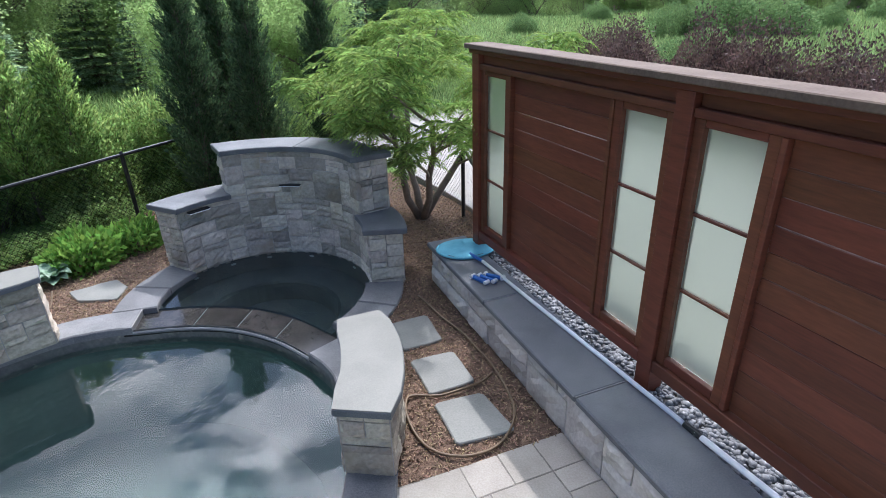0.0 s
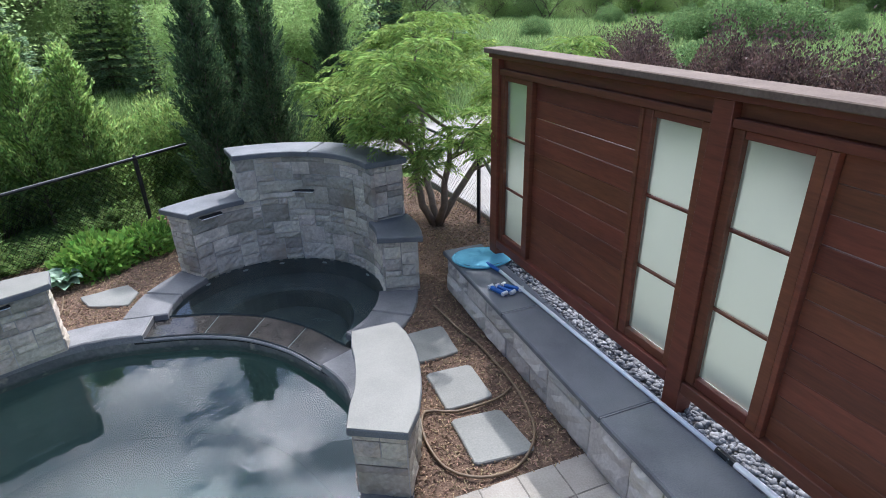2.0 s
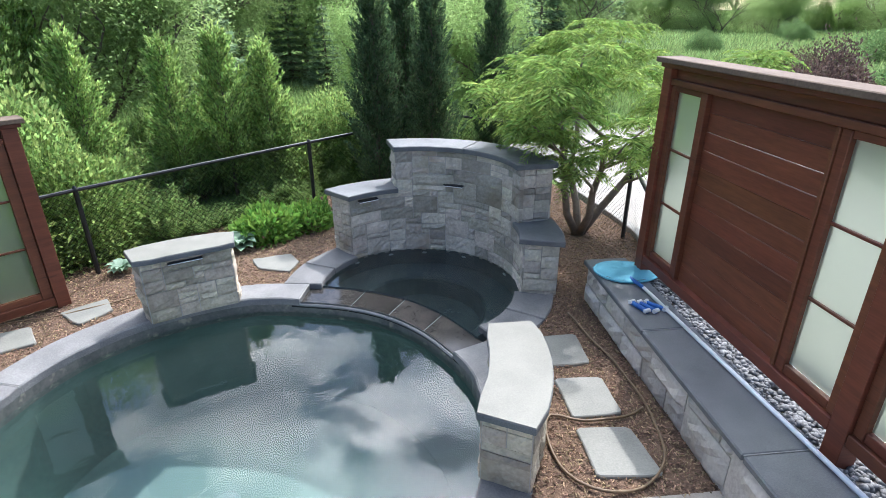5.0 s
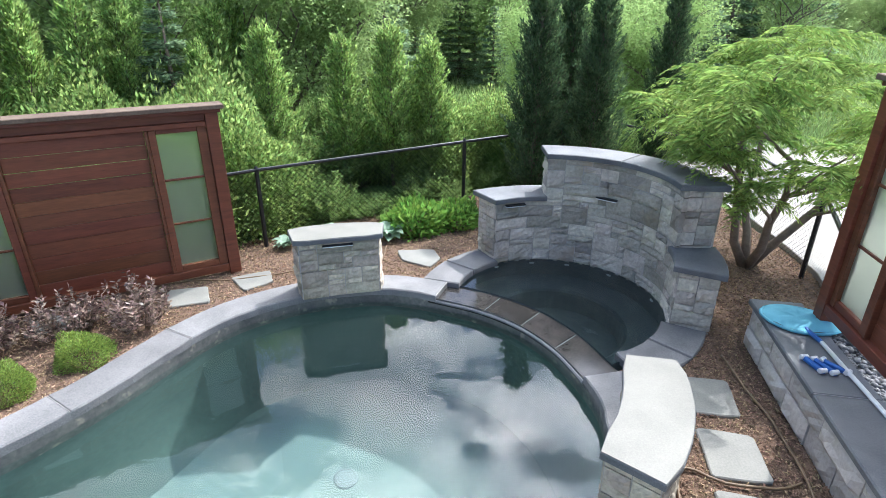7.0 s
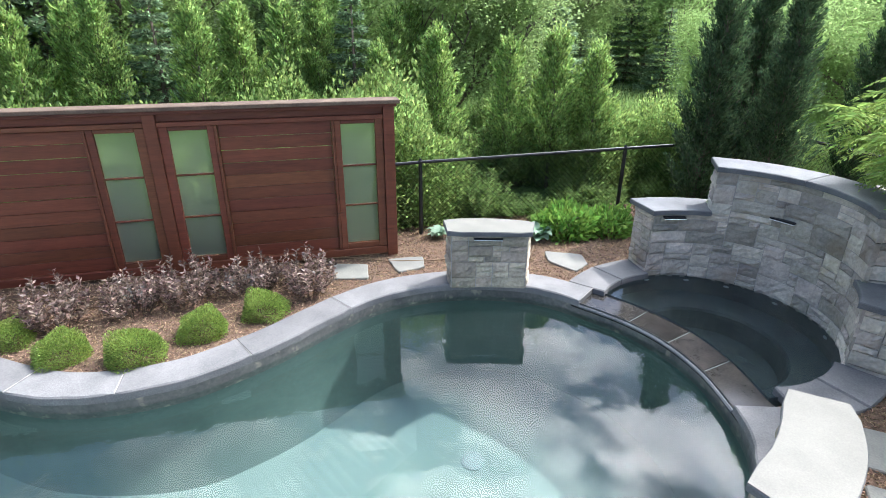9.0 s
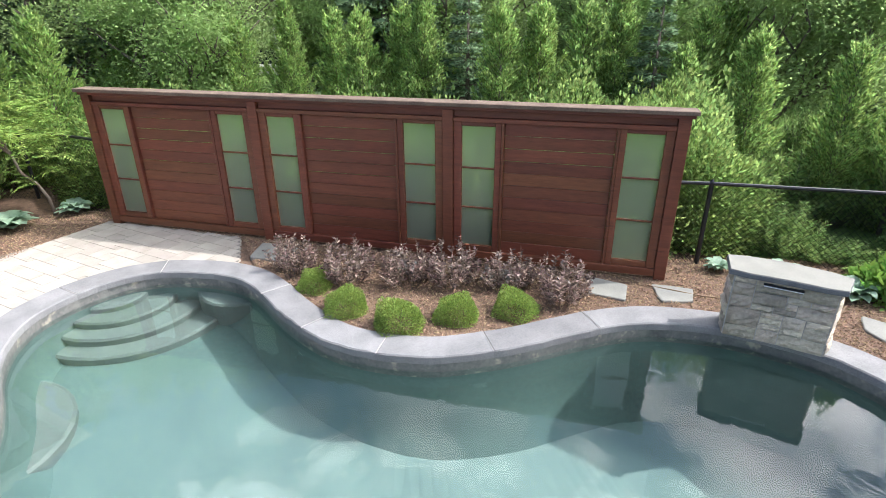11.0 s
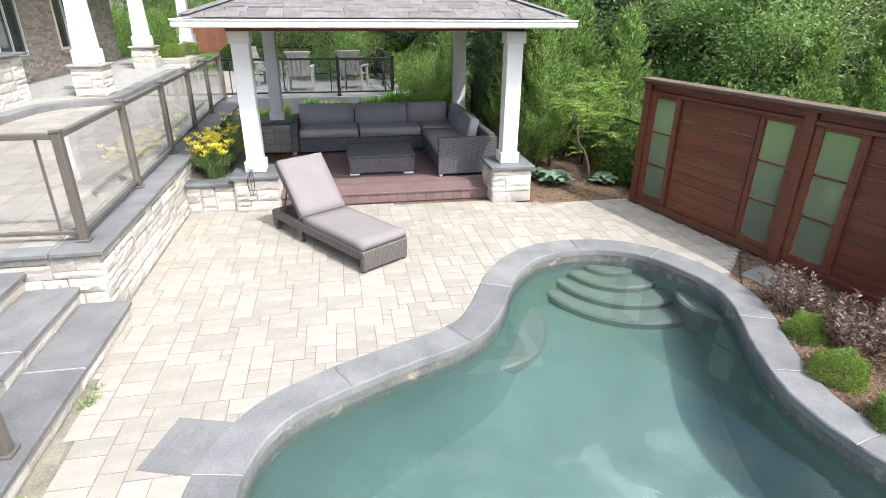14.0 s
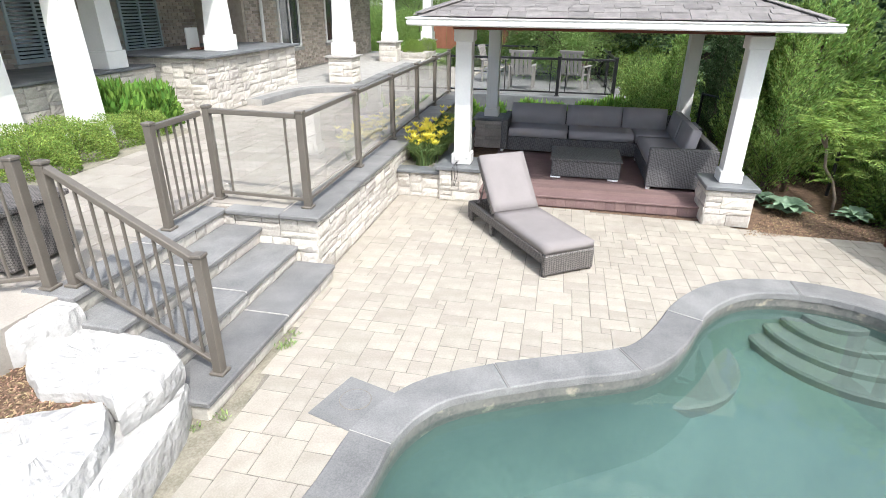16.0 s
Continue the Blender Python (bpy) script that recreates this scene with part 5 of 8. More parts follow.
# ---- soft furniture ----
def pillow(mb, m, sx, sy, sz, puff=0.25):
    """A cushion: a rounded block with crowned faces."""
    n = 7
    vs, idx = [], {}

    def pt(x, y, z):
        k = (round(x, 3), round(y, 3), round(z, 3))
        if k not in idx:
            ex = 1 - 0.10 * (y * y * z * z) ** 2
            crown = (1 - x ** 4) * (1 - y ** 4)
            e = 0.07
            px, py = x * sx / 2, y * sy / 2
            rx = 1 - e * max(0, abs(z)) ** 3
            idx[k] = len(vs)
            vs.append(m @ Vector((px * (1 - 0.03 * abs(z)), py * (1 - 0.03 * abs(z)), z * sz / 2 * (1 - puff + puff * crown))))
        return idx[k]
    g = [-1 + 2 * i / n for i in range(n + 1)]
    fs = []
    for i in range(n):
        for j in range(n):
            fs.append((pt(g[i], g[j], 1), pt(g[i + 1], g[j], 1), pt(g[i + 1], g[j + 1], 1), pt(g[i], g[j + 1], 1)))
            fs.append((pt(g[i], g[j], -1), pt(g[i], g[j + 1], -1), pt(g[i + 1], g[j + 1], -1), pt(g[i + 1], g[j], -1)))
    for i in range(n):
        for s in (-1, 1):
            a = (pt(g[i], s, -1), pt(g[i + 1], s, -1), pt(g[i + 1], s, 1), pt(g[i], s, 1))
            b = (pt(s, g[i], -1), pt(s, g[i + 1], -1), pt(s, g[i + 1], 1), pt(s, g[i], 1))
            fs.append(a if s < 0 else a[::-1])
            fs.append(b[::-1] if s < 0 else b)
    return mb.add(vs, fs)


def cushion(parent, u0, u1, v0, v1, z0, z1, tilt=(0, 0), name="seat_cushion", puff=0.14):
    p = uv((u0 + u1) / 2, (v0 + v1) / 2)
    m = frame2((*p, (z0 + z1) / 2), U) @ rot(tilt[0], tilt[1])
    part(name, pillow(Mb(), m, u1 - u0 - 0.012, v1 - v0 - 0.012, z1 - z0, puff), GREYCUSHION, parent, smooth=True)


def upart(name, parent, material, *b, c=0.012, label=""):
    q = Mb()
    uvbox(q, *b, c=c)
    return part(name, q, material, parent, label)


def sofa():
    t = thing("sectional_sofa", "L-shaped charcoal wicker sectional sofa with grey cushions on the deck", "sofa", (*uv(1.7, 3.0), DZ))
    z = DZ
    upart("base", t, DARKWICKER, 0.15, 3.30, 2.55, 3.42, z + 0.05, z + 0.30)
    upart("back", t, DARKWICKER, 0.15, 3.42, 3.42, 3.54, z + 0.05, z + 0.66)
    upart("base", t, DARKWICKER, 2.47, 3.30, 0.86, 2.54, z + 0.05, z + 0.30)
    upart("back", t, DARKWICKER, 3.30, 3.42, 0.86, 3.41, z + 0.05, z + 0.66)
    upart("armrest", t, DARKWICKER, 0.02, 0.14, 2.55, 3.54, z + 0.05, z + 0.60)
    upart("armrest", t, DARKWICKER, 2.45, 3.42, 0.72, 0.85, z + 0.05, z + 0.64)
    for a, b in ((0.05, 2.6), (0.05, 3.48), (2.5, 0.78), (3.36, 0.78), (2.5, 2.5), (3.36, 3.48)):
        upart("foot", t, ALU, a - 0.03, a + 0.03, b - 0.03, b + 0.03, z, z + 0.05)
    for a, b in ((0.14, 1.268), (1.252, 2.45)):
        cushion(t, a, b, 2.54, 3.28, z + 0.30, z + 0.46)
    cushion(t, 2.44, 3.28, 2.54, 3.28, z + 0.30, z + 0.46)
    cushion(t, 2.46, 3.28, 0.87, 2.53, z + 0.30, z + 0.46)
    for a, b in ((0.13, 1.215), (1.195, 2.255), (2.235, 3.06)):
        cushion(t, a, b, 3.18, 3.34, z + 0.42, z + 0.82, (-0.20, 0), "back_cushion", 0.03)
    cushion(t, 3.07, 3.23, 1.30, 2.24, z + 0.42, z + 0.82, (0, 0.20), "back_cushion", 0.03)
    cushion(t, 3.07, 3.23, 2.22, 3.14, z + 0.42, z + 0.82, (0, 0.20), "back_cushion", 0.03)


sofa()


def coffee_table():
    t = thing("coffee_table", "low charcoal wicker coffee table on the deck", "table", (*uv(1.55, 1.45), DZ))
    upart("body", t, DARKWICKER, 1.02, 2.10, 1.02, 1.88, DZ + 0.03, DZ + 0.30, c=0.02)
    upart("tabletop", t, DARKWICKER, 1.00, 2.12, 1.00, 1.90, DZ + 0.301, DZ + 0.325, c=0.01)
    for a, b in ((1.1, 1.08), (2.0, 1.08), (1.1, 1.82), (2.0, 1.82)):
        upart("foot", t, ALU, a - 0.08, a + 0.08, b - 0.04, b + 0.04, DZ, DZ + 0.03, c=0.004)


coffee_table()


def lounger():
    foot = Vector((-5.585, -2.21))
    d = Vector((-0.47, -0.882)).normalized()
    t = thing("chaise_lounge", "brown wicker chaise lounge with taupe cushions, backrest raised", "lounge chair", (*foot, 0))
    m = frame2((*foot, 0), d)

    def bx(x0, x1, y0, y1, z0, z1, c=0.015):
        return Mb().box(m @ pose((x0 + x1) / 2, (y0 + y1) / 2, (z0 + z1) / 2), x1 - x0, y1 - y0, z1 - z0, c)
    part("foot_panel", bx(0.0, 0.07, -0.325, 0.325, 0.03, 0.27), WICKER, t)
    part("side_panel", bx(0.07, 1.95, -0.325, -0.265, 0.15, 0.27), WICKER, t)
    part("side_panel", bx(0.07, 1.95, 0.265, 0.325, 0.15, 0.27), WICKER, t)
    part("head_panel", bx(1.90, 1.97, -0.325, 0.325, 0.03, 0.27), WICKER, t)
    part("platform", bx(0.07, 1.25, -0.264, 0.264, 0.22, 0.262), WICKER, t)
    for x in (0.05, 1.3, 1.9):
        for s in (-1, 1):
            part("leg", bx(x - 0.03, x + 0.03, s * 0.29 - 0.025, s * 0.29 + 0.025, 0.0, 0.16, 0.006), WICKER, t)
    mm = m @ pose(0.62, 0, 0.315)
    part("seat_cushion", pillow(Mb(), mm, 1.24, 0.65, 0.085, 0.06), CUSHION, t, smooth=True)
    ang = radians(52)
    L = 0.80
    cx, cz = 1.26 + math.cos(ang) * L / 2, 0.30 + math.sin(ang) * L / 2
    mb = m @ pose(cx, 0, cz) @ rot(0, -ang)
    part("backrest", Mb().box(mb @ pose(0, 0, -0.03), L, 0.62, 0.03, 0.008), WICKER, t)
    part("back_cushion", pillow(Mb(), mb @ pose(0, 0, 0.045), L, 0.65, 0.085, 0.06), CUSHION, t, smooth=True)
    part("strut", Mb().tube([m @ Vector((1.68, -0.2, 0.72)), m @ Vector((1.85, -0.2, 0.25))], 0.012), WICKER, t)
    part("strut", Mb().tube([m @ Vector((1.68, 0.2, 0.72)), m @ Vector((1.85, 0.2, 0.25))], 0.012), WICKER, t)


lounger()

# ---- planting ----
nrng = np.random.default_rng(5)


def leaf_mesh(name, P, D, length, width, fold=0.25, jitter=0.5, rg=None):
    """Many small folded leaves: P places, D pointing directions."""
    rg = rg or nrng
    n = len(P)
    D = D + rg.normal(0, jitter, (n, 3))
    D /= np.linalg.norm(D, axis=1)[:, None] + 1e-9
    A = np.cross(D, rg.normal(0, 1, (n, 3)))
    A /= np.linalg.norm(A, axis=1)[:, None] + 1e-9
    B = np.cross(D, A)
    l = (length * rg.uniform(0.65, 1.25, n))[:, None]
    w = (width * rg.uniform(0.7, 1.2, n))[:, None]
    v = np.empty((n, 4, 3))
    v[:, 0] = P
    v[:, 1] = P + D * l * 0.5 + A * w * 0.5 + B * w * fold
    v[:, 2] = P + D * l
    v[:, 3] = P + D * l * 0.5 - A * w * 0.5 + B * w * fold
    me = bpy.data.meshes.new(name)
    me.vertices.add(n * 4)
    me.vertices.foreach_set("co", v.reshape(-1).astype(np.float32))
    me.loops.add(n * 4)
    me.loops.foreach_set("vertex_index", np.arange(n * 4, dtype=np.int32))
    me.polygons.add(n)
    me.polygons.foreach_set("loop_start", np.arange(0, n * 4, 4, dtype=np.int32))
    me.polygons.foreach_set("loop_total", np.full(n, 4, dtype=np.int32))
    me.update(calc_edges=True)
    return me


def plant(name, label, category, at, group=""):
    return thing(name, label, category, at, group)


def to_mesh(mb, name, smooth=True):
    me = bpy.data.meshes.new(name)
    me.from_pydata(mb.v, [], mb.f)
    if smooth:
        me.shade_smooth()
    return me


def spruce_meshes(h, r, n, seed, leaf=0.11):
    """Tiered conifer with drooping boughs."""
    g = np.random.default_rng(seed)
    tr = Mb().tube([(0, 0, -0.2), (0, 0, h)], 0.03 + 0.012 * h, 7, 0.008)
    Ps, Ds = [], []
    tiers = int(h / 0.22)
    for k in range(tiers):
        z = 0.05 * h + (h * 0.95) * k / tiers
        R = r * (1 - z / h) ** 0.85 * g.uniform(0.85, 1.1)
        m = max(4, int(9 * (1 - 0.6 * k / tiers)))
        for b in range(m):
            a = 6.283 * (b + g.uniform(-0.3, 0.3)) / m + k * 0.7
            L = R * g.uniform(0.8, 1.12)
            q = max(6, int(n / (tiers * 6.5) * (L / r + 0.25)))
            t = g.uniform(0.12, 1, q) ** 0.8
            spread = 0.16 * L * (1.1 - t) + 0.03
            off = g.normal(0, 1, q) * spread
            zz = z - 0.22 * L * t + 0.16 * L * t * t + g.normal(0, 0.03, q) - np.abs(off) * 0.25
            x, y = t * L * np.cos(a) - off * np.sin(a), t * L * np.sin(a) + off * np.cos(a)
            Ps.append(np.stack([x, y, zz], 1))
            sg = np.sign(off)
            Ds.append(np.stack([np.cos(a) - 0.6 * sg * np.sin(a), np.sin(a) + 0.6 * sg * np.cos(a), np.full(q, -0.05)], 1))
            tr.tube([(0, 0, z), (L * 0.9 * math.cos(a), L * 0.9 * math.sin(a), z - 0.06 * L)], 0.012, 3, 0.004)
    return leaf_mesh("crown", np.concatenate(Ps), np.concatenate(Ds), leaf, leaf * 0.34, 0.2, 0.35, g), to_mesh(tr, "trunk")


def branchy(h, spread, seed, levels=3, r0=0.06, fork=3, bark_bend=0.25, lean=0.5, first=0.3):
    """Tapered trunk with forking limbs; returns its mesh and the twig ends."""
    r = random.Random(seed)
    mb, tips = Mb(), []

    def grow(p, d, l, rad, lv):
        pts, q = [p], Vector(p)
        dd = Vector(d)
        for k in range(4):
            dd = (dd + Vector((r.uniform(-1, 1), r.uniform(-1, 1), r.uniform(-0.3, 0.5))) * bark_bend * 0.5).normalized()
            q = q + dd * l / 4
            pts.append(q.copy())
            if lv == 0 or (lv == 1 and k > 1):
                tips.append((q.copy(), dd.copy()))
        mb.tube(pts, rad, 6 if lv > 1 else 4, rad * 0.6)
        if lv > 0:
            for k in range(fork + (1 if r.random() < 0.4 else 0)):
                a = r.uniform(0, 6.283)
                out = Vector((math.cos(a), math.sin(a), r.uniform(0.1, 0.8)))
                nd = (dd * (1 - lean) + out * lean).normalized()
                start = pts[r.choice((2, 3, 4, 4))]
                grow(start, nd, l * r.uniform(0.6, 0.85), rad * 0.58, lv - 1)
    grow(Vector((0, 0, -0.1)), Vector((0, 0, 1)), h * first, r0, levels)
    return mb, tips


def tree_meshes(h, spread, n, seed, leaf=0.10, first=0.36):
    """Broadleaf tree: limbs, twigs and leaves in loose clumps with gaps."""
    g = np.random.default_rng(seed)
    mb, tips = branchy(h, spread, seed, 3, 0.02 + 0.014 * h, 3, 0.3, 0.55, first)
    T = np.array([t[0] for t in tips])
    T[:, :2] *= spread / (np.percentile(np.linalg.norm(T[:, :2], axis=1), 92) + 1e-6)
    T[:, 2] = T[:, 2] * (h * 0.93 / T[:, 2].max())
    low = T[g.integers(0, len(T), len(T) // 3)] * np.array([1.0, 1.0, 0.55])
    T = np.concatenate([T, low])
    idx = g.integers(0, len(T), n)
    c = g.normal(0, 1, (n, 3)) * np.array([0.075, 0.075, 0.05]) * h * g.uniform(0.4, 1.5, (n, 1))
    P = T[idx] + c
    P = P[P[:, 2] > 0.1]
    D = c[:len(P)] + np.array([0, 0, -0.02])
    return leaf_mesh("crown", P, D * 3, leaf, leaf * 0.5, 0.15, 0.7, g), to_mesh(mb, "trunk")


def shrub_meshes(w, h, n, seed, leaf=0.06, aspect=0.45, stems=9, spike=0.0, hollow=0.5):
    """Rounded shrub with an uneven outline; spike lets shoots stand out."""
    g = np.random.default_rng(seed)
    lumps = g.normal(0, 1, (14, 3))
    lumps /= np.linalg.norm(lumps, axis=1)[:, None]
    d = g.normal(0, 1, (n, 3))
    d[:, 2] = np.abs(d[:, 2]) * 0.9 - 0.12
    d /= np.linalg.norm(d, axis=1)[:, None]
    rad = 0.80 + 0.20 * np.max(np.exp(6 * (d @ lumps.T - 1)), axis=1) + spike * np.max(np.exp(40 * (d @ lumps.T - 1)), axis=1) * g.uniform(0, 1, n)
    rad *= 1 - hollow * g.uniform(0, 1, n) ** 2
    P = d * rad[:, None] * np.array([w / 2, w / 2, h]) + np.array([0, 0, 0.02])
    P[:, 2] = np.maximum(P[:, 2], 0.01)
    mb = Mb()
    for k in range(stems):
        e = P[g.integers(0, n)]
        mb.tube([(0.02 * math.cos(k), 0.02 * math.sin(k), -0.02), tuple(e * 0.55 + np.array([0, 0, 0.04])), tuple(e * 0.95)], 0.008, 4, 0.003)
    return leaf_mesh("foliage", P, d + np.array([0, 0, 0.4]), leaf, leaf * aspect, 0.15, 0.55, g), to_mesh(mb, "stems")


def plume_cedar(h, r, seed, nb=64, per=130, leaf=0.085, rise=1.15, low=0.05, base=0.45, narrow=0.95):
    """Wispy arborvitae: steep side branches, each with its own flat spray, and a thin leader."""
    g = np.random.default_rng(seed)
    tr = Mb().tube([(0, 0, -0.1), (0.015, 0, h * 0.35), (0, 0.015, h * 0.97)], 0.012 + 0.009 * h, 7, 0.004)
    Ps, Ds = [], []
    for k in range(nb + 6):
        u = low + (0.93 - low) * (k + g.uniform(0, 1)) / (nb + 6)
        a = 2.399 * k + g.uniform(-0.5, 0.5) if nb < 100 else g.uniform(0, 6.283)
        prof = (1 - u) ** (0.62 if nb < 100 else narrow) * min(1.0, base + 3.2 * u)
        L = r * prof * (g.uniform(0.62, 1.28) if nb < 100 else g.uniform(0.4, 1.3)) + 0.03
        q = int(per * (0.35 + 0.75 * L / r))
        t = g.uniform(0.10, 1.0, q) ** 0.75
        sp = 0.22 * L * (1.15 - t) + 0.018
        off, up = g.normal(0, 1, q) * sp, g.normal(0, 0.5, q) * sp
        x, y = t * L * np.cos(a) - off * np.sin(a), t * L * np.sin(a) + off * np.cos(a)
        z = np.minimum(u * h + t * L * rise + up + 0.25 * L * t * t, h * 1.02)
        Ps.append(np.stack([x, y, z], 1))
        sg = np.sign(off) * 0.5
        Ds.append(np.stack([np.cos(a) * 0.6 - sg * np.sin(a) * 0.6, np.sin(a) * 0.6 + sg * np.cos(a) * 0.6, np.full(q, 0.85)], 1))
        tr.tube([(0, 0, u * h), (L * 0.85 * math.cos(a), L * 0.85 * math.sin(a), u * h + L * 0.85 * rise)], 0.006, 3, 0.002)
    q = per * 2
    z = g.uniform(0.72, 1.03, q)
    w = 0.05 * r / 0.5 + 0.25 * r * np.maximum(0, 1 - z)
    Ps.append(np.stack([g.normal(0, 1, q) * w, g.normal(0, 1, q) * w, z * h], 1))
    Ds.append(np.stack([g.normal(0, 0.3, q), g.normal(0, 0.3, q), np.ones(q)], 1))
    return leaf_mesh("crown", np.concatenate(Ps), np.concatenate(Ds), leaf, leaf * 0.36, 0.12, 0.30, g), to_mesh(tr, "trunk")


def shoot_meshes(w, h, seed, shoots=64, per=26, leaf=0.05, aspect=0.45):
    """Loose shrub of many upright shoots with paired leaves."""
    g = np.random.default_rng(seed)
    mb = Mb()
    Ps, Ds = [], []
    for k in range(shoots):
        a, q = g.uniform(0, 6.283), math.sqrt(g.uniform(0, 1))
        tip = np.array([math.cos(a) * q * w * 0.5, math.sin(a) * q * w * 0.5, h * (1 - 0.45 * q * q) * g.uniform(0.6, 1.12)])
        root = np.array([tip[0] * 0.35, tip[1] * 0.35, 0.0])
        t = np.linspace(0.22, 1.0, per)[:, None]
        P = root + (tip - root) * t + np.array([math.cos(a), math.sin(a), 0]) * 0.05 * np.sin(t * 3.1)
        mb.tube([tuple(P[0] * np.array([0.9, 0.9, 0.0])), tuple(P[per // 2]), tuple(P[-1])], 0.004, 4, 0.0015)
        for s in (0.0, 3.14159):
            b = 1.57 * np.arange(per) + s + a
            Ps.append(P)
            Ds.append(np.stack([np.cos(b), np.sin(b), np.full(per, 0.55)], 1))
    return leaf_mesh("foliage", np.concatenate(Ps), np.concatenate(Ds), leaf, leaf * aspect, 0.2, 0.35, g), to_mesh(mb, "stems")


KINDS = {}


def kind(key, make, name, label, category, group, leafmat, barkmat):
    me, tr = make
    me.materials.append(leafmat)
    tr.materials.append(barkmat)
    KINDS[key] = (me, tr, name, label, category, group)


def grow(key, x, y, z=0.0, s=1.0, turn=None, label="", sz=None):
    me, tr, name, lab, cat, group = KINDS[key]
    az, dist = math.degrees(math.atan2(-x, y)), math.hypot(x, y)
    if key[:4] in ("tree", "spru") and 9 < dist < 29 and (69.0 < az < 75.0 or 94 < az < 98 or 43.2 < az < 52.4):
        return None  # gaps in the wood that show the houses behind
    if key[:4] in ("ceda", "spru") and 5 < dist < 12 and 47.0 < az < 49.6:
        return None
    t = new(name)
    t.empty_display_size = 0.1
    tagged(t, label or lab, cat, group)
    t.matrix_basis = Matrix.LocRotScale((x, y, z), Euler((0, 0, turn if turn is not None else rng.uniform(0, 6.28))), (s, s, sz or s))
    for nm, m in (("crown" if "tree" in name or "spruce" in name or "cedar" in name else "foliage", me), ("trunk" if "tree" in name or "spruce" in name or "cedar" in name else "stem", tr)):
        o = new(nm, m)
        o.parent = t
    return t


kind("cedar_a", plume_cedar(2.5, 0.50, 1, 80, 150, 0.072), "cedar_tree", "young bright green cedar beyond the chain-link fence", "cedar", "cedars beyond the fences", LEAF_CEDAR, BARK)
kind("cedar_b", plume_cedar(2.5, 0.43, 2, 72, 140, 0.070), "cedar_tree", "young bright green cedar beyond the chain-link fence", "cedar", "cedars beyond the fences", LEAF_CEDAR, BARK)
kind("cedar_full", plume_cedar(2.9, 0.52, 33, 190, 140, 0.058, 1.2, 0.02, 0.75), "cedar_tree", "dense bright green cedar with bare stems at its foot", "cedar", "cedars beyond the fences", LEAF_CEDAR, BARK)
kind("cedar_dark", plume_cedar(3.2, 0.44, 3, 240, 130, 0.056, 1.15, 0.0, 0.80, 0.62), "cedar_tree", "dark narrow columnar cedar behind the feature wall", "cedar", "dark columnar cedars", LEAF_DARK, BARK)
kind("spruce", spruce_meshes(3.2, 1.0, 22000, 4, 0.095), "spruce_tree", "blue-green spruce beyond the fences", "spruce", "spruces beyond the fences", LEAF_SPRUCE, BARK)
kind("tree_a", tree_meshes(5.2, 1.9, 36000, 5, 0.078), "broadleaf_tree", "leafy green deciduous tree in the woodland edge", "tree", "woodland trees", LEAF_TREE, BARK)
kind("tree_b", tree_meshes(5.0, 1.7, 35000, 6, 0.074), "broadleaf_tree", "leafy green deciduous tree in the woodland edge", "tree", "woodland trees", LEAF_TREE, BARK)
kind("tree_light", tree_meshes(4.2, 1.5, 29000, 7, 0.070), "broadleaf_tree", "light green young deciduous tree", "tree", "woodland trees", LEAF_YOUNG, BARK)
kind("bush", shrub_meshes(1.7, 1.5, 15000, 8, 0.074, 0.42, 14, 0.38, 0.6), "leafy_bush", "light green dogwood bush", "bush", "bushes beyond the fences", LEAF_SHRUB, BARK)
kind("dark_bush", shrub_meshes(1.7, 1.5, 16000, 21, 0.062, 0.45, 14, 0.32, 0.6), "leafy_bush", "dense green bush on the meadow", "bush", "bushes on the meadow", LEAF_BUSH, BARK)
kind("weeds", shoot_meshes(1.5, 1.05, 9, 84, 30, 0.105, 0.22), "wild_bush", "rough green wild growth beyond the chain-link fence", "bush", "wild growth", LEAF_WEED, BARK)
kind("plum", shrub_meshes(1.7, 1.30, 12000, 10, 0.058, 0.5, 16, 0.55, 0.6), "plum_bush", "dark purple-leaved sandcherry bush behind the screen", "bush", "purple bushes", LEAF_PLUM, BARK)
kind("box", shrub_meshes(0.52, 0.29, 8500, 11, 0.026, 0.36, 6, 0.20, 0.4), "boxwood", "clipped round bright green boxwood in mulch", "shrub", "boxwood balls", LEAF_BOX, BARK)
kind("weigela", shoot_meshes(0.60, 0.50, 12, 38, 14, 0.054), "weigela_shrub", "loose purple-leaved weigela shrub in mulch", "shrub", "purple shrubs", LEAF_PURPLE, BARK)
kind("perennial", shrub_meshes(0.72, 0.30, 1500, 13, 0.095, 0.5, 10, 0.3, 0.6), "leafy_perennial", "fresh green leafy perennial clump by the fence", "perennial", "", LEAF_PERENNIAL, BARK)
kind("hedge", shrub_meshes(1.3, 0.75, 9000, 14, 0.045, 0.5, 8, 0.12, 0.35), "hedge_bush", "clipped yellow-green hedge bush on the terrace", "hedge", "terrace hedge", LEAF_BOX, BARK)

# shrubs in the pool bed
for (x, y, s) in ((-5.42, 2.00, 0.86), (-4.78, 2.05, 1.0), (-4.25, 2.33, 1.10), (-4.03, 2.86, 1.0), (-3.79, 3.39, 1.0)):
    grow("box", x, y, -0.01, s * 0.87)
for (x, y, s) in ((-5.92, 1.93, 0.95), (-5.39, 2.37, 1.0), (-4.90, 2.84, 0.98), (-4.66, 3.25, 1.02), (-4.18, 3.66, 0.95), (-3.72, 3.95, 1.0)):
    grow("weigela", x, y, -0.01, s)

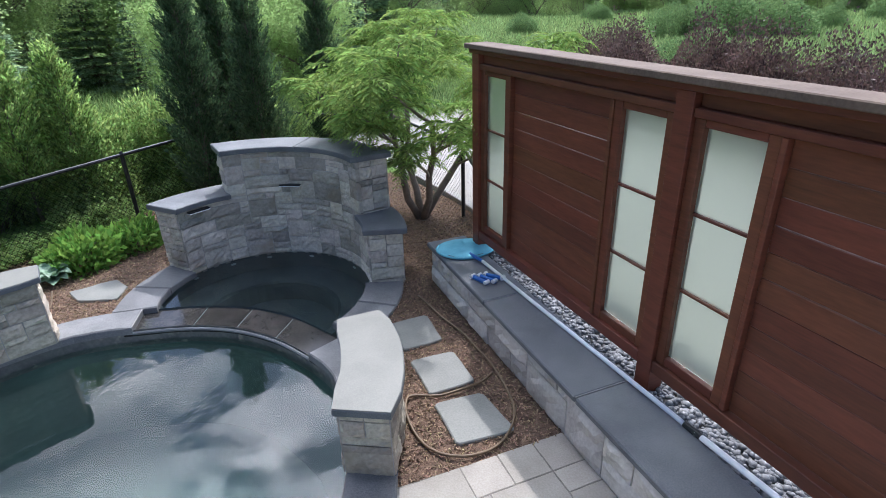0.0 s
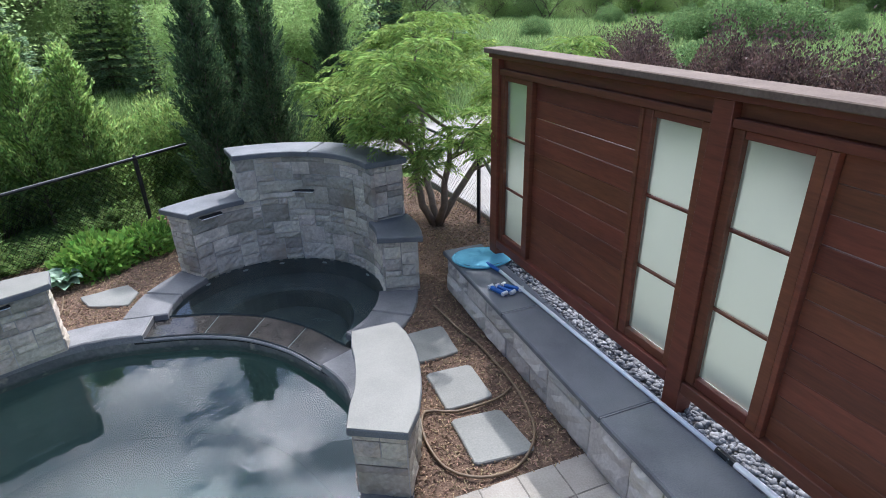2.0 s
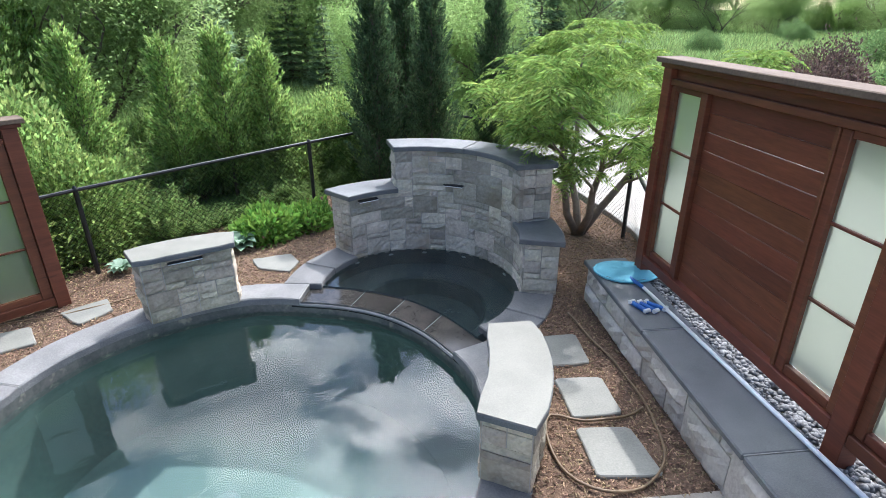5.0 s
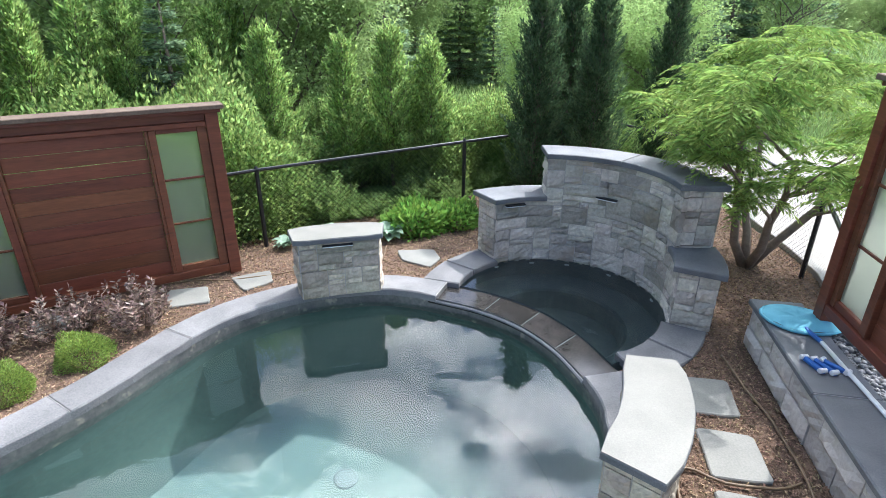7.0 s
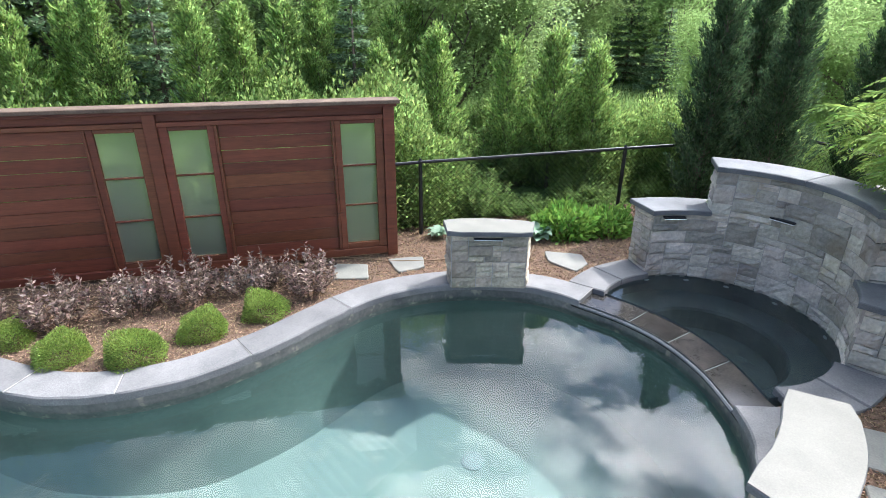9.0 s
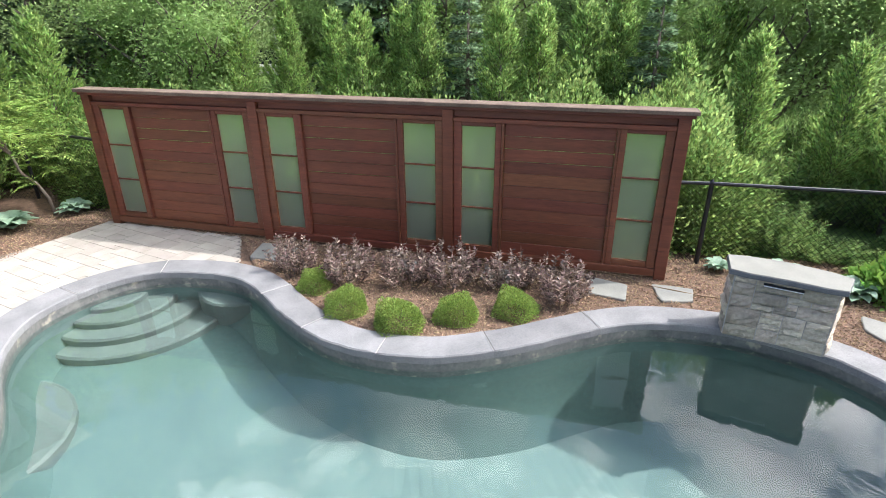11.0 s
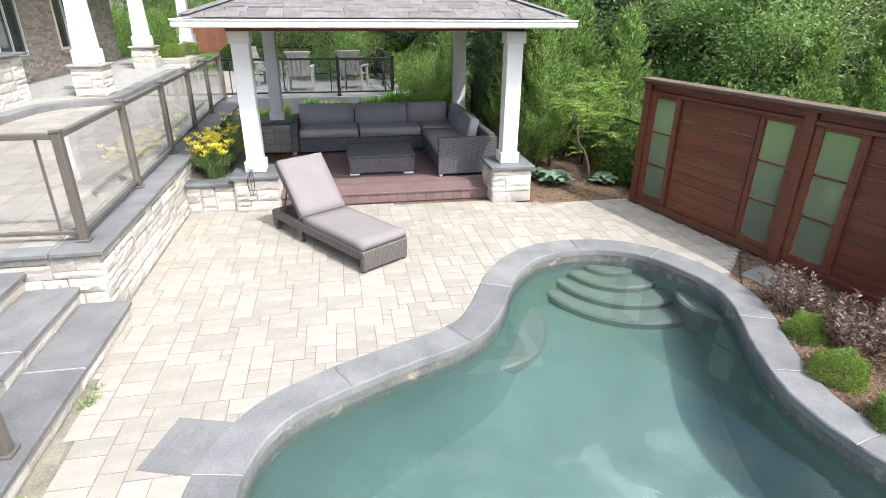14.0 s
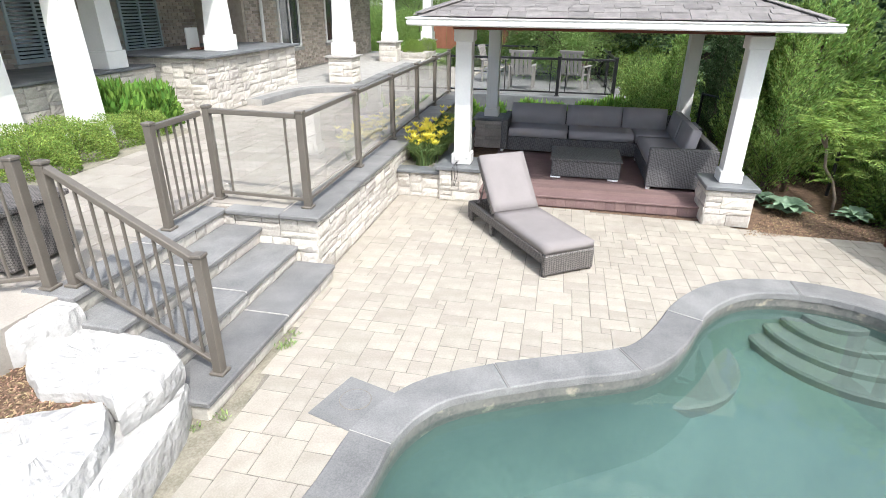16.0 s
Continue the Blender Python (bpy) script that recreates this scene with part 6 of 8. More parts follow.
# along the chain-link fence
for (x, y, s, k) in ((-4.30, 8.1, 1.0, "cedar_a"), (-3.2, 8.4, 0.95, "cedar_b"), (-2.55, 8.7, 1.0, "cedar_a"), (-1.95, 8.9, 0.92, "cedar_b"), (-5.3, 8.0, 0.9, "cedar_b")):
    grow(k, x, y, -0.05, s)
for (x, y, s) in ((-0.28, 8.25, 1.02), (0.18, 9.3, 1.06), (0.55, 8.45, 0.97), (1.95, 10.8, 0.98)):
    grow("cedar_dark", x, y, -0.05, s)
grow("bush", -4.45, 6.75, -0.05, 1.22, label="light green dogwood bush beside the cedar screen")
grow("bush", -5.2, 7.4, -0.05, 1.25)
grow("bush", -6.3, 6.9, -0.05, 1.2)
r5 = random.Random(17)
for k in range(17):
    t = k / 16
    x, y = -5.2 + 4.6 * t + r5.uniform(-0.2, 0.2), 7.3 + 3.2 * t + r5.uniform(-0.3, 1.6)
    grow("weeds", x, y, -0.08, r5.uniform(0.6, 1.1), sz=r5.uniform(0.6, 1.3))
for k in range(9):
    grow("bush", -3.6 + 0.55 * k, 9.6 + r5.uniform(-0.5, 0.8), -0.05, r5.uniform(0.75, 1.05))
for k in range(9):
    t = k / 8
    grow("weeds", -3.7 + 4.4 * t + r5.uniform(-0.1, 0.1), 6.35 + 3.95 * t + r5.uniform(0.0, 0.5), -0.08, r5.uniform(0.35, 0.7), sz=r5.uniform(0.25, 0.7))
grow("perennial", -1.75, 6.85, -0.01, 1.15)
grow("perennial", -1.25, 7.15, -0.01, 1.0)


def hosta(x, y, s, n=26, seed=0):
    """Broad pointed leaves arching from one crown."""
    r = random.Random(seed)
    t = plant("hosta", "blue-green hosta clump with broad leaves in mulch", "hosta", (x, y, 0), "hostas")
    for k in range(n):
        a, L, w = 2.399 * k, s * r.uniform(0.17, 0.30), s * r.uniform(0.055, 0.085)
        up = 0.9 - 0.7 * k / n
        d = Vector((math.cos(a), math.sin(a), 0))
        sd = Vector((-math.sin(a), math.cos(a), 0))
        vs, fs = [], []
        for i in range(6):
            q = i / 5
            c = Vector((x, y, 0.0)) + d * (L * q) + Vector((0, 0, s * 0.26 * (up * q * (2 - 1.5 * q)) + 0.02))
            ww = w * math.sin(math.pi * min(1, 0.08 + q * 0.95)) ** 0.8
            vs += [c - sd * ww + Vector((0, 0, 0.012)), c, c + sd * ww + Vector((0, 0, 0.012))]
        for i in range(5):
            fs += [(i * 3, i * 3 + 1, i * 3 + 4, i * 3 + 3), (i * 3 + 1, i * 3 + 2, i * 3 + 5, i * 3 + 4)]
        part("leaf", Mb().add(vs, fs), LEAF_HOSTA, t, smooth=True)


for i, (x, y, s) in enumerate(((-2.65, 6.25, 0.95), (-1.98, 6.45, 0.9), (-9.45, -0.72, 1.25), (-9.70, -1.12, 0.9), (-9.72, 0.04, 1.0), (-3.15, 5.9, 0.6))):
    hosta(x, y, s, 24, i)


# ---- cut-leaf sumacs ----
def sumac(x, y, h, spread, seed, label, nfr=150, stems=3, frond=0.42):
    r = random.Random(seed)
    g = np.random.default_rng(seed)
    t = plant("sumac_tree", label, "sumac", (x, y, 0), "cut-leaf sumacs")
    wood = Mb()
    heads = []
    for k in range(stems):
        a = 6.283 * k / stems + r.uniform(-0.4, 0.4)
        p = Vector((x, y, -0.05))
        d = Vector((math.cos(a) * 0.55, math.sin(a) * 0.55, 0.9 if stems > 1 else 3.0)).normalized()
        pts = [p.copy()]
        for i in range(4):
            p = p + d * h * 0.17
            d = (d + Vector((r.uniform(-0.35, 0.35), r.uniform(-0.35, 0.35), 0.05))).normalized()
            pts.append(p.copy())
        wood.tube(pts, (0.05 if stems > 1 else 0.032) * h / 2.3, 7, 0.022 * h / 2.3)
        for b in range(4):
            aa = a + r.uniform(-1.3, 1.3)
            q, dd = pts[r.choice((2, 3, 4) if stems > 1 else (4,))].copy(), Vector((math.cos(aa), math.sin(aa), 0.55 if stems > 1 else 1.1)).normalized()
            bp = [q.copy()]
            for i in range(4):
                q = q + dd * spread * 0.20
                dd = (dd + Vector((r.uniform(-0.3, 0.3), r.uniform(-0.3, 0.3), 0.12))).normalized()
                bp.append(q.copy())
                if i > 0:
                    heads.append(q.copy())
            wood.tube(bp, 0.022, 5, 0.008)
    part("trunk", wood, SUMACBARK, t, smooth=True)
    tops = [hd for hd in heads]
    n0 = len(tops)
    for k in range(max(0, (74 if stems > 1 else 46) - n0)):
        a, rr = r.uniform(0, 6.283), spread * math.sqrt(r.random())
        tops.append(Vector((x + rr * math.cos(a), y + rr * math.sin(a), h * (0.99 - 0.34 * (rr / spread) ** 2) - (r.uniform(0, 0.42) if stems > 1 else r.uniform(-0.15, 0.75)))))
    Ps, Ds, Ws = [], [], []
    rach = Mb()
    for f in range(nfr):
        c = tops[f % len(tops)]
        a = r.uniform(0, 6.283)
        L = frond * r.uniform(0.7, 1.15)
        e = r.uniform(0.15, 0.75) if stems > 1 else r.uniform(0.3, 1.4)
        d = Vector((math.cos(a), math.sin(a), e))
        side = Vector((-math.sin(a), math.cos(a), 0))
        prev = c
        line = [c]
        for i in range(1, 15):
            q = i / 14
            p = c + d * L * q + Vector((0, 0, -0.75 * L * q * q))
            line.append(p)
            fw = (p - prev).normalized()
            prev = p
            ll = L * 0.34 * math.sin(math.pi * (0.12 + 0.8 * q))
            for s in (-1, 1):
                for m in range(2):
                    b = p + side * s * ll * 0.45 * m
                    Ps.append(b)
                    Ds.append(side * s * 0.9 + fw * (0.45 + 0.3 * m) + Vector((0, 0, -0.30)))
                    Ws.append(ll * 0.62)
        rach.tube(line[::4] + [line[-1]], 0.004, 3, 0.002)
    Ws = np.array(Ws)
    me = leaf_mesh("crown", np.array(Ps), np.array(Ds), Ws, Ws * 0.27, 0.1, 0.16, g)
    link_mesh("crown", me, LEAF_SUMAC, t)
    part("leaf_stalk", rach, LEAF_SUMAC, t)["kind"] = "stuff"


sumac(2.28, 6.45, 2.58, 1.45, 3, "multi-stemmed cut-leaf sumac with bright lime-green feathery leaves", 900, 4, 0.44)
sumac(-9.85, -0.22, 1.75, 0.42, 8, "small cut-leaf sumac with lime-green leaves beside the screen", 130, 1, 0.38)

# ---- beyond the west screen and the pavilion ----
wd = Vector((-0.7605, -0.6493))
wn = Vector((-0.6493, 0.7605))
r6 = random.Random(23)
for k in range(22):
    p = Vector((-3.4, 5.25)) + wd * (0.62 * k - 1.2 + r6.uniform(-0.15, 0.15)) + wn * (4.0 + r6.uniform(-0.5, 0.6))
    grow(("cedar_a", "cedar_b", "spruce", "cedar_full", "cedar_b")[k % 5], p.x, p.y, -0.05, r6.uniform(1.02, 1.18) * (0.92 if k % 5 == 2 else 1.0), label="green conifer in the row behind the cedar screen")
for k in range(26):
    p = Vector((-2.0, 6.0)) + wd * (0.85 * k - 2.0 + r6.uniform(-0.4, 0.4)) + wn * (7.5 + r6.uniform(-1.6, 3.2))
    grow(("tree_a", "tree_b", "spruce", "tree_light", "tree_b")[k % 5], p.x, p.y, -0.1, r6.uniform(0.8, 1.15))
for k in range(9):
    p = Vector((-3.4, 5.25)) + wd * (0.92 * k + 0.75 + r6.uniform(-0.15, 0.15)) + wn * (1.08 + r6.uniform(0.0, 0.12))
    grow("bush", p.x, p.y, -0.1, r6.uniform(1.0, 1.12), label="light green dogwood bush close behind the cedar screen", sz=r6.uniform(1.0, 1.2))
for k in range(18):
    p = Vector((-3.4, 5.25)) + wd * (0.5 * k - 1.0) + wn * (1.5 + r6.uniform(-0.2, 1.8))
    grow("bush" if k < 7 else "weeds", p.x, p.y, -0.1, r6.uniform(0.8, 1.0))
for (a, b, s, k) in ((4.3, 1.35, 1.05, "cedar_full"), (4.75, 1.75, 1.15, "cedar_b"), (3.95, 1.75, 0.95, "cedar_full"), (4.4, 2.6, 1.1, "cedar_a"), (4.5, 3.7, 1.05, "cedar_dark"), (5.9, 1.5, 1.1, "cedar_b"), (5.4, 2.4, 1.15, "cedar_a"), (4.3, 5.0, 1.0, "cedar_dark"), (5.2, 4.4, 1.1, "cedar_b"), (3.5, 5.6, 0.9, "cedar_b")):
    grow(k, *uv(a, b), -0.05, s, label="dense green cedar beside the pavilion")
for (a, b, s) in ((6.4, 0.6, 1.0), (6.9, 0.2, 1.0), (7.2, -0.6, 1.0), (2.9, 5.25, 0.72), (3.2, 6.9, 0.95), (6.3, 2.8, 1.1), (6.0, 4.5, 1.1), (4.9, 6.2, 1.1)):
    grow("bush", *uv(a, b), -0.05, s)
for (x, y, s, k) in ((-14.5, 0.5, 1.1, "tree_a"), (-15.5, -2.0, 1.1, "tree_b"), (-17, -4.5, 1.1, "tree_a"), (-12.8, 2.2, 1.0, "tree_light"), (-17.5, 1.0, 1.2, "tree_b"), (-18, -8, 1.1, "tree_a"), (-16.2, -7, 1.0, "tree_light"), (-21, -11, 1.2, "tree_b")):
    grow(k, x, y, -0.05, s)

# ---- woodland and meadow to the north and east ----
r7 = random.Random(29)
for k in range(52):
    a = radians(72 + 78 * (k + r7.uniform(-0.3, 0.3)) / 52)
    if 84 < math.degrees(a) < 92:
        continue
    d = r7.uniform(21, 30) if 92 < math.degrees(a) < 122 else r7.uniform(14, 26)
    grow(r7.choice(("tree_a", "tree_b", "tree_light", "spruce", "tree_a", "spruce")), d * math.cos(a), d * math.sin(a), -0.1, r7.uniform(0.85, 1.35))
for (x, y, s, k) in ((3.4, 15.5, 1.3, "spruce"), (4.5, 17.0, 1.4, "spruce"), (2.6, 13.0, 0.8, "tree_light"), (1.2, 12.0, 0.75, "tree_light"), (-0.8, 13.5, 0.7, "tree_light"), (-4.0, 13.5, 1.2, "spruce"), (-6.2, 12.0, 1.0, "tree_a"), (-7.6, 10.6, 1.0, "tree_light"), (-5.4, 11.2, 1.0, "tree_b")):
    grow(k, x, y, -0.1, s)
for k in range(30):
    x, y = 9.6 + r7.uniform(-0.8, 1.4), -5.0 + 0.60 * k + r7.uniform(-0.25, 0.25)
    s = r7.uniform(1.2, 1.6)
    grow("plum", x, y, 0.0, s, sz=s * r7.uniform(0.78, 1.0))
for x, y, s in ((10.4, 13.3, 1.15), (10.9, 14.3, 0.95), (11.2, 15.3, 1.1), (11.6, 16.3, 0.9)):
    grow("plum", x, y, 0.0, s)
grow("dark_bush", 13.0, 12.5, -0.1, 1.6, label="dense green bush behind the purple bushes", sz=1.25)
for k in range(16):
    a, d = radians(r7.uniform(5, 84)), r7.uniform(17, 40)
    grow("weeds", d * math.cos(a), d * math.sin(a), -0.1, r7.uniform(0.6, 1.1))
for k in range(7):
    a, d = radians(r7.uniform(2, 82)), r7.uniform(38, 64)
    grow("dark_bush", d * math.cos(a), d * math.sin(a), -0.2, r7.uniform(1.2, 2.4), sz=r7.uniform(0.8, 1.5), label="loose green thicket on the meadow")
for k in range(30):
    a, d = radians(78 + 76 * k / 30), r7.uniform(34, 60)
    grow(r7.choice(("tree_a", "tree_b", "spruce")), d * math.cos(a), d * math.sin(a), 0.0, r7.uniform(1.0, 1.5))


for x, y, s in ((2.0, 30, 2.4), (3.8, 32.5, 2.7), (-0.5, 33, 2.5), (-10.3, 17.2, 1.6), (-11.8, 18.5, 1.7), (7.5, 26, 1.9), (10.5, 29, 2.1)):
    grow("spruce", x, y, -0.1, s)
for k in range(44):
    a, d = radians(6 + 80 * k / 44 + r7.uniform(-1, 1)), r7.uniform(74, 96)
    grow(r7.choice(("tree_a", "tree_b", "tree_light")), d * math.cos(a), d * math.sin(a), -3.4, r7.uniform(1.5, 2.4), label="leafy tree at the meadow's far edge")
for x, y, s in ((28.0, 25.7, 2.3), (30.4, 24.2, 2.0), (26.2, 27.6, 1.7)):
    grow("dark_bush", x, y, -0.3, s * 1.3, label="broad green bush on the open meadow", sz=s * 0.9)
for k in range(110):
    a, d = radians(-10 + 200 * k / 110 + r7.uniform(-1, 1)), r7.uniform(85, 120)
    grow(r7.choice(("tree_a", "tree_b", "bush", "bush")), d * math.cos(a), d * math.sin(a), -0.3, r7.uniform(2.0, 3.2), label="leafy tree in the distant tree line")


def tall_grass():
    """Meadow blades in tufts, one scatter."""
    g = np.random.default_rng(31)
    n = 190000
    a, d = np.radians(g.uniform(0, 150, n)), 5 + 34 * g.uniform(0, 1, n) ** 1.3
    x, y = d * np.cos(a), d * np.sin(a)
    keep = ((y > 9.2 + 0.2 * x) | (x > 5.0) | ((x < -4.6) & (y > 7.5))) & ~((x > 2.4) & (x < 8.7) & (y < 12.5)) | (x > 8.7)
    x, y = x[keep], y[keep]
    P = np.stack([x, y, np.full(len(x), -0.06)], 1)
    D = np.stack([g.normal(0, 0.2, len(x)), g.normal(0, 0.2, len(x)), np.ones(len(x))], 1)
    me = leaf_mesh("meadow_grass", P, D, 0.27, 0.020, 0.1, 0.25, g)
    tagged(link_mesh("meadow_grass", me, LEAF_GRASS), "tall green meadow grass beyond the garden", "grass", kind="stuff")


def far_grass():
    """Coarser tussocks on the distant meadow."""
    g = np.random.default_rng(37)
    n = 150000
    a, d = np.radians(g.uniform(-5, 125, n)), 26 + 70 * g.uniform(0, 1, n) ** 1.4
    P = np.stack([d * np.cos(a), d * np.sin(a), np.full(n, -0.08)], 1)
    D = np.stack([g.normal(0, 0.3, n), g.normal(0, 0.3, n), np.ones(n)], 1)
    me = leaf_mesh("far_meadow_grass", P, D, 0.42, 0.055, 0.1, 0.3, g)
    tagged(link_mesh("far_meadow_grass", me, LEAF_GRASS), "rough green grass tussocks on the distant meadow", "grass", kind="stuff")


far_grass()
for x, y, s in ((-16.0, -1.0, 2.5), (-15.2, 1.6, 2.3), (-17.4, -3.6, 2.6), (-14.0, 4.2, 2.2), (-18.5, -6.6, 2.6), (-12.2, 6.8, 2.1), (-17.8, 0.6, 2.8)):
    grow("spruce", x, y, -0.1, s, label="tall dense spruce behind the garden")
for k, (x, y) in enumerate(((-19.5, -9.5), (-20.5, -5.0), (-21.0, -0.5), (-20.0, 3.5), (-17.0, 7.0), (-14.5, 10.0), (-24.0, -8.0), (-25.0, -2.5), (-24.0, 2.0), (-22.0, 6.5), (-17.5, 12.0))):
    grow(("tree_a", "tree_b", "spruce")[k % 3], x, y, -0.1, 1.75 + 0.1 * (k % 3), label="tall leafy deciduous tree in the woodland edge")

tall_grass()

# ---- chain-link fence ----
def chain_link(pts, z0, z1, label):
    t = thing("chain_link_fence", label, "chain-link fence", (*pts[0], z0), "chain-link fence runs")
    for p in pts:
        po = part("post", Mb().tube([(*p, z0 - 0.1), (*p, z1 + 0.01)], 0.026, 8), BLACKMETAL, t)
        part("post_cap", Mb().tube([(*p, z1 + 0.012), (*p, z1 + 0.045)], 0.031, 8, 0.012), BLACKMETAL, po)
    mesh = Mb()
    for a, b in zip(pts, pts[1:]):
        A, B = Vector((*a, 0)), Vector((*b, 0))
        part("top_rail", Mb().tube([A + Vector((0, 0, z1)), B + Vector((0, 0, z1))], 0.021, 8), BLACKMETAL, t)
        L, d, H = (B - A).length, (B - A).normalized(), z1 - z0
        s = -H
        while s < L:
            for sg in (1, -1):
                q0, q1 = max(0.0, s), min(L, s + H)
                if q1 - q0 > 0.02:
                    za, zb = (q0 - s, q1 - s) if sg > 0 else (H - (q0 - s), H - (q1 - s))
                    p0, p1 = A + d * q0 + Vector((0, 0, z0 + za)), A + d * q1 + Vector((0, 0, z0 + zb))
                    w = Vector((0, 0, 0.0028))
                    u2 = d * 0.0028
                    mesh.add([p0 - w, p0 + w, p1 + w, p1 - w, p0 - u2, p0 + u2, p1 + u2, p1 - u2], [(0, 1, 2, 3), (4, 5, 6, 7)])
            s += 0.07
    o = part("wire_mesh", mesh, BLACKMETAL, t, "black vinyl-coated diamond mesh")
    return t


chain_link([(-3.75, 5.55), (-3.42, 5.90), (-1.25, 7.88), (0.95, 9.85)], -0.06, 0.96, "black chain-link fence between cedar screen and feature wall")
chain_link([(2.42, 4.95), (2.80, 6.25), (2.62, 8.2), (0.95, 9.85)], -0.06, 0.96, "black chain-link fence beside the gravel lane")
chain_link([uv(3.9, 4.6), (-10.9, -0.4), (-9.02, 0.62)], -0.06, 1.1, "black chain-link fence beside the pavilion")
tagged(fill_sheet("gravel_lane", [[(2.92, -6.0), (8.6, -6.0), (8.5, 4.0), (8.0, 13.5), (2.3, 13.5), (2.78, 8.2), (3.0, 6.2)]], -0.03, PATHGRAVEL), "pale packed gravel lane beyond the fence", "lane", kind="structure")
kerb_pts = smooth_curve([(2.62, 4.9), (2.95, 6.25), (2.78, 8.1)], False, 0.3)
solid("concrete_kerb", Mb().prism(kerb_pts + [(x + 0.12, y) for x, y in kerb_pts[::-1]], -0.05, 0.06, 0.01), CONCRETE, "low concrete kerb along the gravel lane", "kerb", kind="structure")


# ---- stepping stones, hose ----
def stepping(pts, z=0.014):
    c = (sum(p[0] for p in pts) / len(pts), sum(p[1] for p in pts) / len(pts))
    loop = []
    n = len(pts)
    r = random.Random(int(c[0] * 100))
    for i in range(n):
        a, b = pts[i], pts[(i + 1) % n]
        for t in (0.06, 0.35, 0.65, 0.94):
            loop.append((a[0] + (b[0] - a[0]) * t + r.uniform(-0.008, 0.008), a[1] + (b[1] - a[1]) * t + r.uniform(-0.008, 0.008)))
    ob = solid("stepping_stone", Mb().prism(loop, -0.04, z, 0.008), FLAG, "flat grey flagstone set in bark mulch", "stepping stone", "stepping stones")


for q in STEPPERS:
    stepping(q)


def hose(pts, r, label):
    c = smooth_curve(pts, False, 0.06)
    mb = Mb().tube([(x, y, 0.012 + 0.006 * math.sin(i * 0.7)) for i, (x, y) in enumerate(c)], r, 6)
    solid("garden_hose", mb, HOSE, label, "hose", smooth=True)


hose([(1.50, 4.45), (1.56, 4.05), (1.64, 3.6), (1.66, 3.23), (1.63, 2.85), (1.53, 2.55), (1.30, 2.37), (1.05, 2.37), (0.88, 2.53), (0.84, 2.84), (0.93, 3.07), (1.15, 2.985), (1.45, 2.99), (1.63, 3.08)], 0.010, "brown garden hose looped over the mulch beside stepping stones")
hose([(-1.95, 6.15), (-1.90, 5.75), (-2.05, 5.55), (-2.5, 5.45), (-3.2, 5.0), (-3.9, 4.75), (-4.6, 4.15)], 0.007, "thin brown irrigation line lying on the mulch")
hose([(-6.9, 2.0), (-6.3, 2.4), (-5.6, 2.75), (-4.9, 3.3), (-4.2, 4.1)], 0.007, "thin brown irrigation line along the purple shrubs")


# ---- pool net, brushes ----
def pool_net():
    t = thing("pool_net", "blue leaf net on a long aluminium pole on the wall", "pool net", (1.98, 4.4, 0.41))
    rim = [(1.80, 4.62), (1.98, 4.68), (2.22, 4.60), (2.32, 4.42), (2.20, 4.28), (1.96, 4.24), (1.80, 4.34), (1.74, 4.50)]
    rl = smooth_curve(rim, True, 0.05)
    part("rim", Mb().tube([(x, y, 0.425) for x, y in rl] + [(*rl[0], 0.425)], 0.012, 6), NETMESH, t, "sky-blue fabric rim", True)
    g = np.random.default_rng(2)
    cx, cy = 2.02, 4.46
    vs = [(cx, cy, 0.448)]
    n = len(rl)
    for s, z in ((0.35, 0.462), (0.7, 0.452), (0.98, 0.436)):
        vs += [(cx + (x - cx) * s, cy + (y - cy) * s, z + float(g.uniform(-0.008, 0.008))) for x, y in rl]
    fs = [(0, 1 + i, 1 + (i + 1) % n) for i in range(n)] + [(1 + k * n + i, 1 + (k + 1) * n + i, 1 + (k + 1) * n + (i + 1) % n, 1 + k * n + (i + 1) % n) for k in range(2) for i in range(n)]
    part("net_bag", Mb().add(vs, fs), NETMESH, t, "sky-blue mesh bag", True)
    part("socket", Mb().tube([(2.00, 4.30, 0.435), (2.035, 4.10, 0.44)], 0.02, 8, 0.016), BLUEPLASTIC, t, "blue plastic socket")
    part("pole", Mb().tube([(2.035, 4.10, 0.44), (2.16, 1.62, 0.44)], 0.016, 10), ALU, t, "silver aluminium pole", True)
    part("pole_lock", Mb().tube([(2.158, 1.70, 0.44), (2.163, 1.58, 0.44)], 0.021, 8), BLACKMETAL, t, "black twist lock")
    part("pole", Mb().tube([(2.16, 1.62, 0.44), (2.30, -0.6, 0.44)], 0.019, 10), ALU, t, "silver aluminium pole", True)


pool_net()
for x, y, a in ((1.86, 3.80, 0.35), (1.925, 3.79, 0.45), (2.00, 3.80, 0.7)):
    t = thing("pool_brush", "small blue and white plastic brush on the seat wall", "brush", (x, y, 0.41), "brushes on the seat wall")
    m = Matrix.Translation((x, y, 0.43)) @ Matrix.Rotation(a, 4, "Z")
    part("handle", Mb().box(m, 0.035, 0.20, 0.034, 0.008), BLUEPLASTIC, t)
    for k in (-1, 1):
        part("end_roller", Mb().tube([m @ Vector((-0.028, k * 0.085, 0.006)), m @ Vector((0.028, k * 0.085, 0.006))], 0.018, 8), WHITEPAINT, t)
t = thing("spare_pole", "short grey pole lying on the river pebbles", "pole", (2.3, 4.0, 0.38))
part("tube", Mb().tube([(2.28, 4.30, 0.40), (2.42, 3.75, 0.395)], 0.012, 8), BRONZE, t)
part("grip", Mb().tube([(2.385, 3.88, 0.397), (2.43, 3.70, 0.394)], 0.017, 8), BLACKMETAL, t, "black rubber grip")

